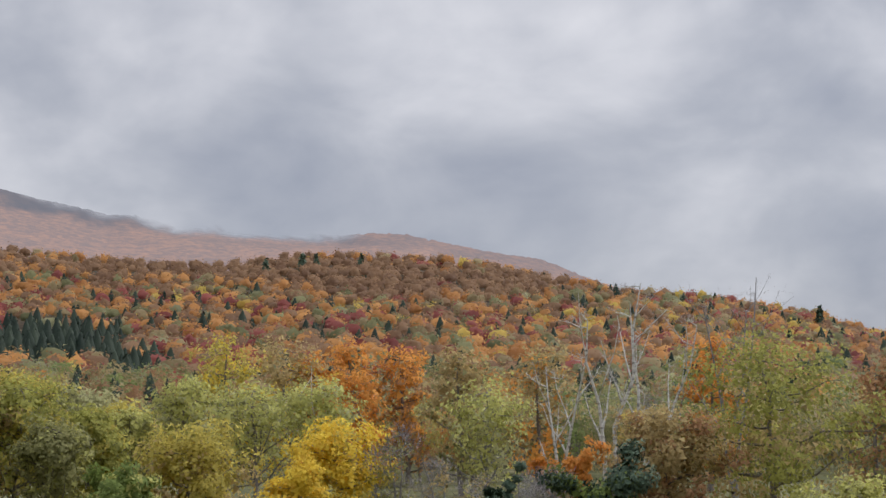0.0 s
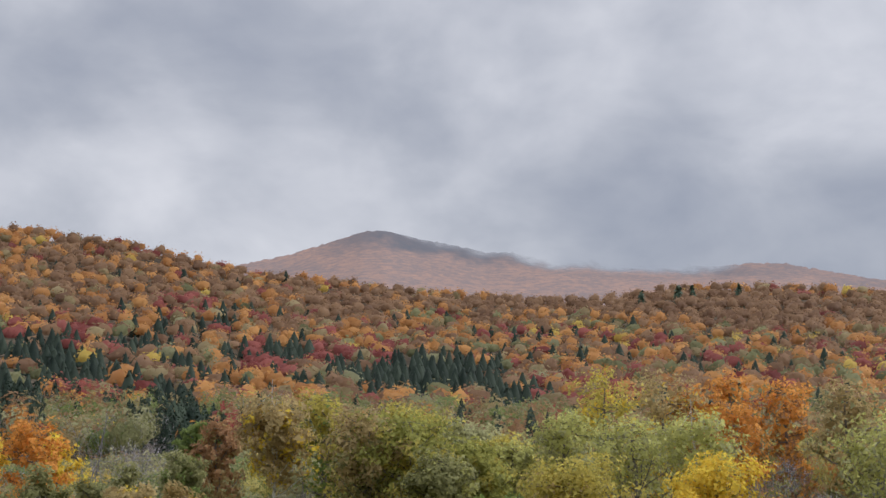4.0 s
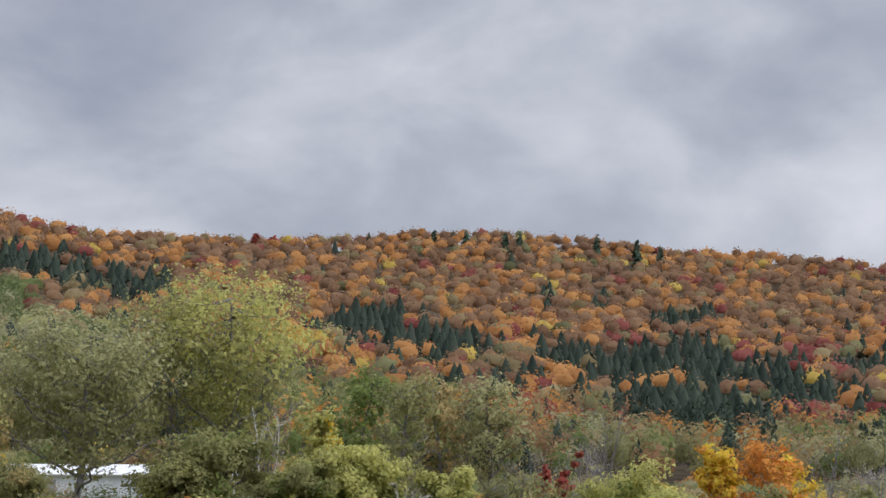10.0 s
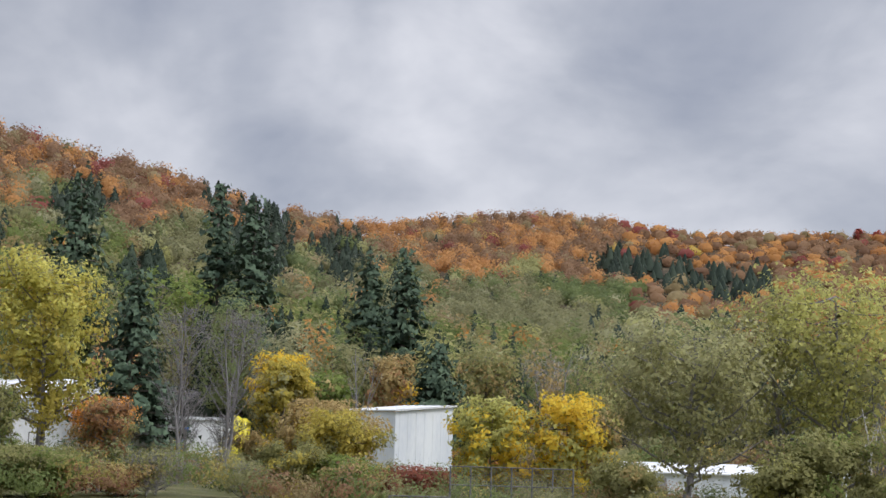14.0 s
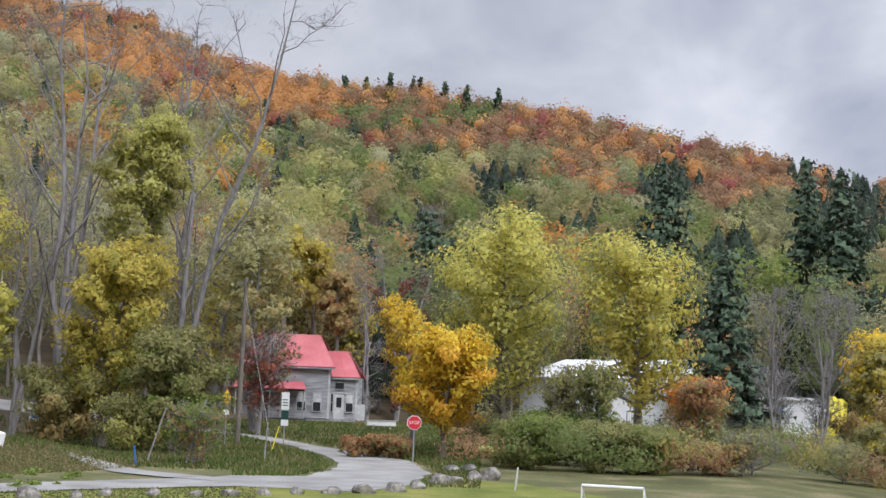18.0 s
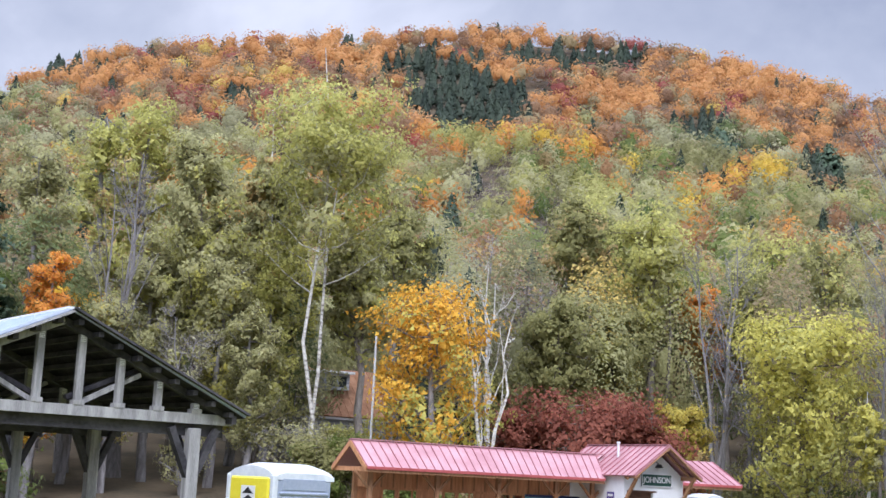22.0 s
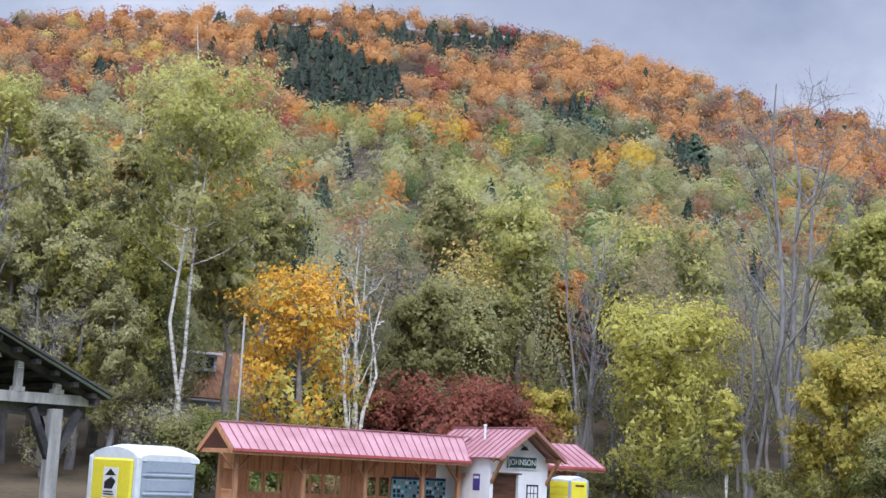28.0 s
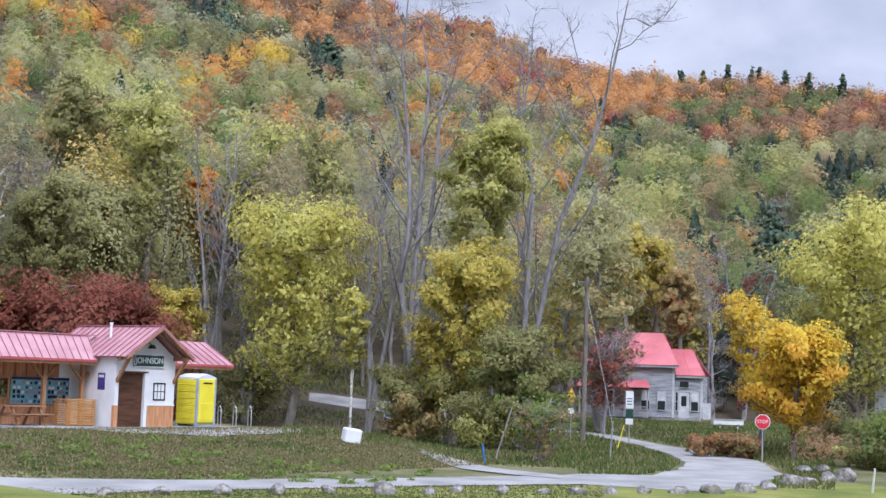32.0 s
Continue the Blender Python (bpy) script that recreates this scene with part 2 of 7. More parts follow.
DARK_WOOD = surface("dark_stained_boards", (0.06, 0.028, 0.016), (0.135, 0.06, 0.032), 2.0, 24.0, 0.6, stretch=(0.6, 6, 6), bump=0.2)
TIMBER = surface("brown_post_timber", (0.27, 0.135, 0.07), (0.43, 0.235, 0.125), 2.5, 24.0, 0.7, stretch=(5, 5, 0.6), bump=0.2)
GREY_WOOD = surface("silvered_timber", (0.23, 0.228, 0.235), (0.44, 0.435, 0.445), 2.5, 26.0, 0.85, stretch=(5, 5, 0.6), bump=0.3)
# old dark timber, also used to paint the shade inside the pavilion
OLD_SHADED_WOOD = surface("dark_old_and_shaded_wood", (0.032, 0.031, 0.037), (0.095, 0.09, 0.10), 2.0, 20.0, 0.9, stretch=(1, 1, 1), bump=0.3)
ZINC = surface("pale_blue_metal_roof", (0.42, 0.50, 0.64), (0.56, 0.63, 0.74), 0.5, 10.0, 0.38, metal=0.15, bump=0.02, spec=0.6)
CLAPBOARD = surface("peeling_grey_clapboard", (0.22, 0.23, 0.26), (0.48, 0.485, 0.51), 1.2, 18.0, 0.85, stretch=(0.5, 0.5, 5), bump=0.3, c3=(0.34, 0.35, 0.38))
FADED = surface("weathered_white_paint", (0.42, 0.43, 0.46), (0.66, 0.67, 0.69), 1.6, 18.0, 0.75, bump=0.12)
SHEET = surface("white_ribbed_sheet", (0.66, 0.70, 0.76), (0.82, 0.85, 0.88), 0.4, 6.0, 0.5, bump=0.05, stretch=(1, 1, 0.2))
YELLOW = surface("yellow_plastic", (0.78, 0.66, 0.03), (0.88, 0.77, 0.06), 1.5, 18.0, 0.4, bump=0.03, spec=0.5)
BLUEGREY = surface("blue_grey_plastic", (0.26, 0.31, 0.42), (0.36, 0.41, 0.52), 1.5, 16.0, 0.45, bump=0.05, spec=0.5)
MILKY = surface("milky_plastic_roof", (0.55, 0.60, 0.68), (0.74, 0.78, 0.83), 1.5, 12.0, 0.45, bump=0.03)
DULL_STEEL = surface("dull_grey_steel", (0.13, 0.13, 0.135), (0.23, 0.23, 0.24), 4.0, 30.0, 0.6, metal=0.4, bump=0.05)
STEEL = surface("galvanised_steel", (0.42, 0.43, 0.44), (0.60, 0.61, 0.62), 4.0, 30.0, 0.45, metal=0.7, bump=0.05)
SIGN_GREEN = surface("dark_green_paint", (0.014, 0.05, 0.04), (0.025, 0.075, 0.06), 3.0, 30.0, 0.5, bump=0.03)
SIGN_RED = surface("stop_sign_red", (0.56, 0.025, 0.04), (0.66, 0.045, 0.06), 3.0, 30.0, 0.45, bump=0.02)
SIGN_AMBER = surface("amber_sign_paint", (0.85, 0.50, 0.02), (0.92, 0.58, 0.04), 3.0, 30.0, 0.45, bump=0.02)
SIGN_BLUE = surface("blue_sign_paint", (0.04, 0.12, 0.40), (0.07, 0.18, 0.50), 3.0, 30.0, 0.45, bump=0.02)
CYAN = surface("cyan_panel_print", (0.16, 0.45, 0.56), (0.28, 0.58, 0.66), 3.0, 30.0, 0.4, bump=0.0)
NAVY = surface("navy_panel_print", (0.02, 0.035, 0.11), (0.04, 0.06, 0.17), 3.0, 30.0, 0.4, bump=0.0)
PURPLE = surface("violet_notice_print", (0.055, 0.04, 0.20), (0.09, 0.07, 0.28), 3.0, 30.0, 0.45, bump=0.0)
BLACK = surface("black_paint", (0.012, 0.012, 0.013), (0.03, 0.03, 0.032), 3.0, 30.0, 0.5, bump=0.02)
RUSTY = surface("rusty_orange_shingle", (0.24, 0.12, 0.065), (0.36, 0.20, 0.12), 2.0, 16.0, 0.85, bump=0.3)
PIPE_BLUE = surface("blue_plastic_tube", (0.03, 0.16, 0.48), (0.05, 0.22, 0.58), 3.0, 30.0, 0.5, bump=0.0)
GLASS, g_n, g_l, g_b = base_material("dark_window_glass", 0.08)
g_b.inputs["Base Color"].default_value = (0.03, 0.035, 0.04, 1)
g_b.inputs["Specular IOR Level"].default_value = 0.6


# ---------------------------------------------------------------- ground and hills
# skyline of the wooded hills: heading, height of the tree tops above the eye's level in degrees, distance of the crest
FAR_CREST = [
    (-180.00, 6.00, 900),
    (-60.00, 5.00, 1000),
    (-25.00, 1.80, 1000),
    (-17.35, 2.39, 1000),
    (-16.09, 2.70, 1000),
    (-15.03, 3.17, 1000),
    (-13.52, 3.42, 1000),
    (-11.32, 3.81, 1000),
    (-9.30, 4.03, 1000),
    (-7.26, 4.27, 1000),
    (-5.43, 4.60, 1000),
    (-3.82, 4.97, 1000),
    (-1.97, 5.38, 1000),
    (0.82, 5.66, 1000),
    (3.37, 5.76, 1000),
    (5.92, 5.76, 1000),
    (8.55, 5.40, 1000),
    (10.47, 5.34, 1000),
    (14.01, 5.56, 1000),
    (16.49, 5.79, 1000),
    (19.92, 6.18, 1000),
    (23.63, 6.56, 1000),
    (25.50, 7.00, 1000),
    (28.30, 7.64, 1000),
]
NEAR_CREST = [
    (32.01, 8.00, 1000),
    (35.67, 8.22, 1000),
    (38.37, 8.71, 1000),
    (40.57, 8.74, 997),
    (41.06, 8.87, 995),
    (44.33, 8.96, 978),
    (47.55, 8.74, 962),
    (50.94, 8.58, 945),
    (51.40, 8.53, 943),
    (55.26, 8.50, 924),
    (58.72, 8.64, 906),
    (61.53, 9.00, 882),
    (64.81, 9.30, 844),
    (68.09, 9.25, 806),
    (70.40, 8.88, 779),
    (71.69, 8.76, 764),
    (73.73, 8.93, 736),
    (75.57, 9.26, 710),
    (79.07, 10.24, 661),
    (81.43, 10.76, 628),
    (83.80, 11.15, 617),
    (85.70, 11.66, 614),
    (88.53, 12.10, 610),
    (90.64, 12.33, 607),
]
PEAK_CREST = [
    (93.89, 12.79, 602),
    (96.83, 12.78, 604),
    (99.14, 13.04, 608),
    (101.95, 13.59, 614),
    (103.61, 14.13, 617),
    (105.28, 14.99, 621),
    (108.35, 15.27, 627),
    (109.83, 15.87, 630),
    (112.29, 16.71, 635),
    (114.36, 17.31, 639),
    (117.89, 18.23, 640),
    (121.49, 18.61, 640),
    (125.63, 18.87, 640),
    (131.19, 18.37, 640),
    (135.94, 17.82, 640),
    (140.54, 17.10, 639),
    (143.94, 16.05, 632),
    (145.45, 14.97, 629),
    (150.00, 13.00, 620),
    (160.00, 12.00, 600),
    (180.00, 8.00, 600),
]
CREST = np.array(FAR_CREST + NEAR_CREST + PEAK_CREST)


def low(az):
    """Level of the valley floor by heading."""
    return np.interp(az, [-180, -40, 0, 40, 55, 80, 180], [-1, -8, -9, -7.0, -2.2, 0.0, 0.0])


def foot(az):
    """Distance at which the hillside begins."""
    return np.interp(az, [-180, -30, 20, 50, 62, 75, 88, 96, 106, 118, 135, 160, 180], [200, 300, 300, 260, 190, 135, 130, 122, 92, 82, 62, 60, 200])


def height(x, y):
    """Height of the ground; arrays."""
    r = np.hypot(x, y)
    az = np.degrees(np.arctan2(-x, y))
    e_top = np.radians(np.interp(az, CREST[:, 0], CREST[:, 1]))
    rr = np.interp(az, CREST[:, 0], CREST[:, 2])
    z_top = rr * np.tan(e_top) - 10.0 + EYE[2]
    f, zl = foot(az), low(az)
    s = np.clip((r - f) / (rr - f), 0, 1)
    tan0, tan1 = (zl - EYE[2]) / f, (z_top - EYE[2]) / rr
    z = EYE[2] + r * (tan0 + (tan1 - tan0) * s ** np.interp(az, [90, 106, 150], [0.85, 0.62, 0.62]))
    z = np.where(r < f, zl * np.clip(r / 60, 0, 1) ** 2, z)
    z = np.where(r > rr, z_top - (r - rr) * 0.16, z)
    z = np.where(r > rr, np.maximum(z, -4.0), z)
    # the rise that the camera stands on and the flat bank of the station
    k = np.clip((34 - r) / 26, 0, 1)
    z = z + 1.5 * k * k * (3 - 2 * k)
    lx = (x + 48.77) * -0.9205 + (y + 27.83) * 0.3907
    ly = (x + 48.77) * -0.3907 + (y + 27.83) * -0.9205
    d = np.hypot(np.maximum(np.maximum(-12 - lx, lx - 8), 0) * 0.85, np.maximum(np.maximum(-2.0 - ly, ly - 9), 0))
    k = np.clip(1 - d / 9.5, 0, 1)
    z = np.where(k > 0, np.maximum(z, 1.1 * k * k * (3 - 2 * k)), z)
    p = np.hypot(x + 14.5, y + 19)
    k = np.clip((16 - p) / 8, 0, 1)
    z = np.where(k > 0, np.maximum(z, 1.1 * k * k * (3 - 2 * k)), z)
    h = np.hypot(x - spot(98.5, 114)[0], y - spot(98.5, 114)[1])
    k = np.clip((36 - h) / 26, 0, 1)
    return np.where(k > 0, np.maximum(z, 0.92 * k * k * (3 - 2 * k)), z)


def ground_z(x, y):
    return float(height(np.array([x]), np.array([y]))[0])


def rooted(az, r):
    """The spot on the ground at a heading and a distance."""
    p = spot(az, r)
    p.z = ground_z(p.x, p.y)
    return p


def mesh_from(name, verts, faces, mats, index=None, smooth=False, normals=None, tone=None):
    """A mesh from arrays; all faces have the same number of corners. Crowns get the soft normals of their clumps and a tone for each tree."""
    verts, faces = np.asarray(verts, np.float32), np.asarray(faces, np.int32)
    me = bpy.data.meshes.new(name)
    me.vertices.add(len(verts))
    me.vertices.foreach_set("co", verts.ravel())
    me.loops.add(faces.size)
    me.loops.foreach_set("vertex_index", faces.ravel())
    me.polygons.add(len(faces))
    k = faces.shape[1]
    me.polygons.foreach_set("loop_start", np.arange(0, faces.size, k, dtype=np.int32))
    if index is not None:
        me.polygons.foreach_set("material_index", np.asarray(index, np.int32))
    me.polygons.foreach_set("use_smooth", np.full(len(faces), smooth or normals is not None))
    for m in mats:
        me.materials.append(m)
    me.update(calc_edges=True)
    if normals is None:
        me.validate()
    else:
        n = normals / (np.linalg.norm(normals, axis=1)[:, None] + 1e-9)
        me.attributes.new("custom_normal", "FLOAT_VECTOR", "POINT").data.foreach_set("vector", n.astype(np.float32).ravel())
    if tone is not None:
        me.attributes.new("tone", "FLOAT", "POINT").data.foreach_set("value", np.asarray(tone, np.float32))
    return me


rings = np.concatenate([np.linspace(0.5, 130, 150), 130 * (4300 / 130) ** np.linspace(0.012, 1, 110)])
angs = np.radians(np.arange(0, 360, 1.5))
gx, gy = -np.outer(rings, np.sin(angs)), np.outer(rings, np.cos(angs))
gz = height(gx.ravel(), gy.ravel())
gv = np.stack([gx.ravel(), gy.ravel(), gz], 1)
na, nr = len(angs), len(rings)
ii, jj = np.meshgrid(np.arange(nr - 1), np.arange(na), indexing="ij")
a0, a1 = ii * na + jj, ii * na + (jj + 1) % na
gf = np.stack([a0, a1, a1 + na, a0 + na], -1).reshape(-1, 4)
gv = np.vstack([gv, [[0, 0, gz[0]]]])
cap = np.stack([np.arange(na), np.arange(na), (np.arange(na) + 1) % na, np.full(na, len(gv) - 1)], 1)[:, [0, 2, 3]]
mid_az, mid_r = np.degrees(angs[(jj).ravel()] + radians(0.75)), rings[ii.ravel()]
mid_az = np.where(mid_az > 180, mid_az - 360, mid_az)
ground = new("ground", mesh_from("ground", gv, gf, [EARTH, LITTER], (mid_r > foot(mid_az) - 3).astype(np.int32), smooth=True))
tagged(ground, "rough grass and leaf litter running up into wooded hills", "ground", kind="structure")
centre = new("ground_middle", mesh_from("ground_middle", gv, cap, [EARTH], smooth=True))
tagged(centre, "mown grass underfoot on the rise", "ground", kind="structure")

# ---------------------------------------------------------------- woods on the hills
rng = np.random.default_rng(5)


def leaves(centres, out, size, rng, flat=0.6, corners=4, slim=None):
    """Small four-cornered leaf clumps, each facing roughly outwards: corners and faces."""
    n = len(centres)
    nrm = out + rng.normal(0, flat, (n, 3)) + np.array([0, 0, 0.25])
    nrm /= np.linalg.norm(nrm, axis=1)[:, None] + 1e-9
    t1 = np.cross(nrm, rng.normal(0, 1, (n, 3)))
    t1 /= np.linalg.norm(t1, axis=1)[:, None] + 1e-9
    t2 = np.cross(nrm, t1)
    s = (size * rng.uniform(0.6, 1.3, n))[:, None]
    a, b = t1 * s * rng.uniform(0.7, 1.2, n)[:, None], t2 * s * rng.uniform(0.45, 0.9, n)[:, None]
    if slim is not None:  # twigs instead of leaves: long, thin and pointing outwards
        q = slim[:, None]
        tw = out + rng.normal(0, 0.6, (n, 3)) + np.array([0, 0, 0.6])
        tw /= np.linalg.norm(tw, axis=1)[:, None]
        a = np.where(q, tw * s * 1.7, a)
        b = np.where(q, b * 0.13, b)
    if corners == 3:
        v = np.stack([centres - a * 0.65 - b * 0.4, centres + a * 0.7 - b * 0.25, centres + b * 0.85], 1)
        return v.reshape(-1, 3), np.arange(n * 3).reshape(n, 3)
    v = np.stack([centres - a * 0.5, centres - b * 0.5, centres + a * 0.55, centres + b * 0.5], 1)
    return v.reshape(-1, 3), np.arange(n * 4).reshape(n, 4)


def shell(t, n, rng, reach=1.72):
    """Directions spread evenly over the upper part of a sphere, turned differently for each of t crowns."""
    k = (np.arange(n) + 0.5) / n
    z = 1 - reach * k[None, :] + rng.uniform(-0.5, 0.5, (t, n)) * 1.7 / n
    a = np.arange(n)[None, :] * 2.39996 + rng.uniform(0, 6.28, (t, 1)) + rng.normal(0, 0.5 / math.sqrt(n), (t, n))
    h = np.sqrt(np.clip(1 - z * z, 0, 1))
    return np.stack([np.cos(a) * h, np.sin(a) * h, z], -1)


def hull(level):
    """A coarse ball without its underside: corners and triangles."""
    ico = bmesh.new()
    bmesh.ops.create_icosphere(ico, subdivisions=level, radius=1.0)
    bmesh.ops.delete(ico, geom=[q for q in ico.verts if q.co.z < -0.6], context="VERTS")
    ico.verts.index_update()
    out = np.array([q.co[:] for q in ico.verts]), np.array([[q.index for q in p.verts] for p in ico.faces])
    ico.free()
    return out


def tube(points, radii, sides=6):
    """Corners and faces of a tapered tube along points."""
    pts = np.asarray(points, float)
    rad = np.asarray(radii, float)
    d = np.gradient(pts, axis=0)
    d /= np.linalg.norm(d, axis=1)[:, None] + 1e-9
    ref = np.where(np.abs(d[:, 2:3]) > 0.9, np.array([[1.0, 0, 0]]), np.array([[0, 0, 1.0]]))
    u = np.cross(ref, d)
    u /= np.linalg.norm(u, axis=1)[:, None] + 1e-9
    w = np.cross(d, u)
    a = np.arange(sides) * 2 * np.pi / sides
    v = pts[:, None] + rad[:, None, None] * (np.cos(a)[None, :, None] * u[:, None] + np.sin(a)[None, :, None] * w[:, None])
    i, j = np.meshgrid(np.arange(len(pts) - 1), np.arange(sides), indexing="ij")
    k0, k1 = i * sides + j, i * sides + (j + 1) % sides
    return v.reshape(-1, 3), np.stack([k0, k1, k1 + sides, k0 + sides], -1).reshape(-1, 4)


def joined(pieces):
    v, f, n = [], [], 0
    for a, b in pieces:
        v.append(a)
        f.append(b + n)
        n += len(a)
    return np.vstack(v), np.vstack(f)


def wood(name, label, az, r, tall, wide, kind, n_leaf, size, rng, n_clump=8, gap_low=None, dress="far"):
    """Many trees as one mesh: round crowns of clumped leaves, or cones of needles for the conifers."""
    t = len(az)
    x, y = -np.sin(np.radians(az)) * r, np.cos(np.radians(az)) * r
    z = height(x, y)
    base = np.stack([x, y, z], 1)
    con = kind == KINDS.index("pine")
    # round crowns: leaves over a lumpy dome
    cl = rng.normal(0, 1, (t, n_clump, 3))
    cl[:, :, 2] = np.abs(cl[:, :, 2]) * 0.9 - 0.15
    cl /= np.linalg.norm(cl, axis=2)[:, :, None]
    top_only = dress == "far"  # low and far hills show the tops alone
    d = shell(t, n_leaf, rng, 1.5 if top_only else 1.72)
    dots = np.einsum("tnk,tck->tnc", d, cl)
    best = dots.argmax(2)
    ctr = np.take_along_axis(cl, best[:, :, None].repeat(3, 2), 1)
    lump = np.exp(-(1 - dots.max(2)) * 8.0)
    p = d * (0.58 + 0.44 * lump + rng.uniform(-0.10, 0.10, (t, n_leaf)) * (1 if gap_low is None else 2.2))[:, :, None]
    out = d * 0.75 + (d - ctr) * 0.9
    half = np.stack([wide / 2, wide / 2, tall * 0.48], 1)[:, None, :]
    pr = p * half
    pr[:, :, 2] += (tall * 0.52)[:, None]
    soft = d * 0.8 + (d - ctr) * 0.6 + np.array([0, 0, 0.85 if top_only else 0.35])
    # cones
    h = rng.uniform(0.04, 1.0, (t, n_leaf)) ** 1.0
    h = 1 - np.sqrt(1 - h * 0.985)
    a = rng.uniform(0, 2 * np.pi, (t, n_leaf))
    tier = 0.75 + 0.25 * np.sin(h * 38 + a)
    rad = (1 - h) ** 0.85 * tier * (wide / 2)[:, None] * rng.uniform(0.6, 1.0, (t, n_leaf))
    pc = np.stack([np.cos(a) * rad, np.sin(a) * rad, (0.1 + 0.95 * h) * tall[:, None]], -1)
    oc = np.stack([np.cos(a), np.sin(a), np.full_like(a, 0.55)], -1)
    c = np.where(con[:, None, None], pc, pr) + base[:, None, :]
    o = np.where(con[:, None, None], oc, out)
    soft = np.where(con[:, None, None], oc, soft) + rng.normal(0, 0.16, o.shape)
    thin = np.where(kind == KINDS.index("bare"), 0.5, 1.0)  # leafless crowns let one see through
    lsize = np.repeat(size * thin, n_leaf)
    v, f = leaves(c.reshape(-1, 3), o.reshape(-1, 3), lsize, rng, 0.34 if n_leaf < 1000 else 0.4, 3, np.repeat(kind == KINDS.index("bare"), n_leaf))
    idx = np.repeat(kind, n_leaf)
    # a closed, lumpy inner crown under the leaves
    HULL, HULL_FACES = hull(2 if dress in ("near", "far") else 1)
    hd = np.einsum("nk,tck->tnc", HULL, cl)
    hr = (0.54 + 0.40 * np.exp(-(1 - hd.max(2)) * 8.0)) * {"far": 0.86, "high": 0.78, "hill": 0.76, "mid": 0.46, "near": 0.2, "brush": 0.4}[dress]
    body = HULL[None] * hr[:, :, None] * half * np.where(kind == KINDS.index("bare"), 0.03, 1.0)[:, None, None]
    body[:, :, 2] += (tall * 0.50)[:, None]
    hh = np.clip((HULL[:, 2] + 0.6) / 1.6, 0, 1)[None, :]
    flat_d = HULL[:, :2] / (np.linalg.norm(HULL[:, :2], axis=1)[:, None] + 1e-6)
    cw = (1 - hh) ** 0.8 * (wide * (0.4 if dress in ("far", "high", "hill") else 0.2))[:, None] * rng.uniform(0.75, 1.1, (t, len(HULL)))
    cone = np.stack([flat_d[None, :, 0] * cw, flat_d[None, :, 1] * cw, (0.06 + 0.92 * hh) * tall[:, None]], -1)
    body = np.where(con[:, None, None], cone, body) + base[:, None, :]
    bn = np.where(con[:, None, None], np.concatenate([flat_d, np.full((len(HULL), 1), 0.5)], 1)[None], HULL[None] + np.array([0, 0, 0.85 if top_only else 0.45])).repeat(1, 0)
    bn = np.broadcast_to(bn, body.shape)
    f2 = (HULL_FACES[None] + (np.arange(t) * len(HULL))[:, None, None]).reshape(-1, 3) + len(v)
    v, f = np.vstack([v, body.reshape(-1, 3)]), np.vstack([f, f2])
    idx = np.concatenate([idx, np.repeat(kind, len(HULL_FACES))])
    each = rng.uniform(0, 1, t)
    normal = np.vstack([np.repeat(soft.reshape(-1, 3), 3, 0), bn.reshape(-1, 3)])
    tone = np.concatenate([np.repeat(each, n_leaf * 3), np.repeat(each, len(HULL))])
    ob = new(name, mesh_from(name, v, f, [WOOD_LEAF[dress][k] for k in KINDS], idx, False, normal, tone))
    if dress in ("near", "mid"):
        timber(base, tall, wide, con, rng, dress == "near")
    return tagged(ob, label, "woods", kind="stuff")


def timber(base, tall, wide, con, rng, full):
    """The trunks and limbs that show between the leaves of a wood."""
    pieces = []
    for b, h, w, c in zip(base, tall, wide, con):
        lean = rng.normal(0, 0.03, 2) * h
        hs = np.linspace(0, 1, 5)
        line = b + np.stack([lean[0] * hs, lean[1] * hs, hs * h * 0.86], 1)
        line[1:-1, :2] += rng.normal(0, 0.012 * h, (3, 2))
        line[0, 2] -= 0.3
        pieces.append(tube(line, 0.013 * h * (1 - 0.85 * hs) + 0.015, 4))
        for i in range(0 if c else 11 if full else 6):
            f = rng.uniform(0.25, 0.95)
            p = np.array([np.interp(f, hs, line[:, k]) for k in range(3)])
            a, span = rng.uniform(0, 6.28), w * 0.42 * rng.uniform(0.5, 1.0) * math.sqrt(1.15 - f)
            q = p + np.array([math.cos(a) * span, math.sin(a) * span, span * rng.uniform(0.5, 1.1)])
            pieces.append(tube([p, (p + q) / 2 - np.array([0, 0, 0.06 * span]), q], [0.045, 0.03, 0.012], 3))
    v, f = joined(pieces)
    return tagged(new("wood_stems", mesh_from("wood_stems", v, f, [BARK], smooth=True)), "grey trunks and limbs among the leaves of the slope", "trunks", kind="stuff")


# stands of one kind: heading, height above eye level, half widths of the patch, kind
STANDS = []


def stand(*patch):
    STANDS.append(patch)


stand(-0.33, 4.42, 6.94, 0.69, "rust")
stand(6.61, 4.90, 5.79, 0.58, "rust")
stand(8.92, 5.08, 6.94, 0.51, "rust")
stand(12.64, 1.24, 0.93, 0.58, "pine")
stand(12.65, 1.25, 0.93, 0.58, "pine")
stand(14.47, 1.71, 1.39, 0.58, "pine")
stand(14.77, 2.07, 1.39, 0.69, "pine")
stand(15.66, 2.30, 3.01, 0.88, "pine")
stand(15.70, 1.92, 2.08, 0.93, "pine")
stand(16.89, 2.64, 1.62, 0.46, "pine")
stand(17.00, 1.96, 2.31, 0.58, "pine")
stand(18.82, 3.00, 2.08, 0.58, "red")
stand(18.84, 2.96, 0.93, 0.35, "red")
stand(19.06, 3.10, 0.69, 0.35, "red")
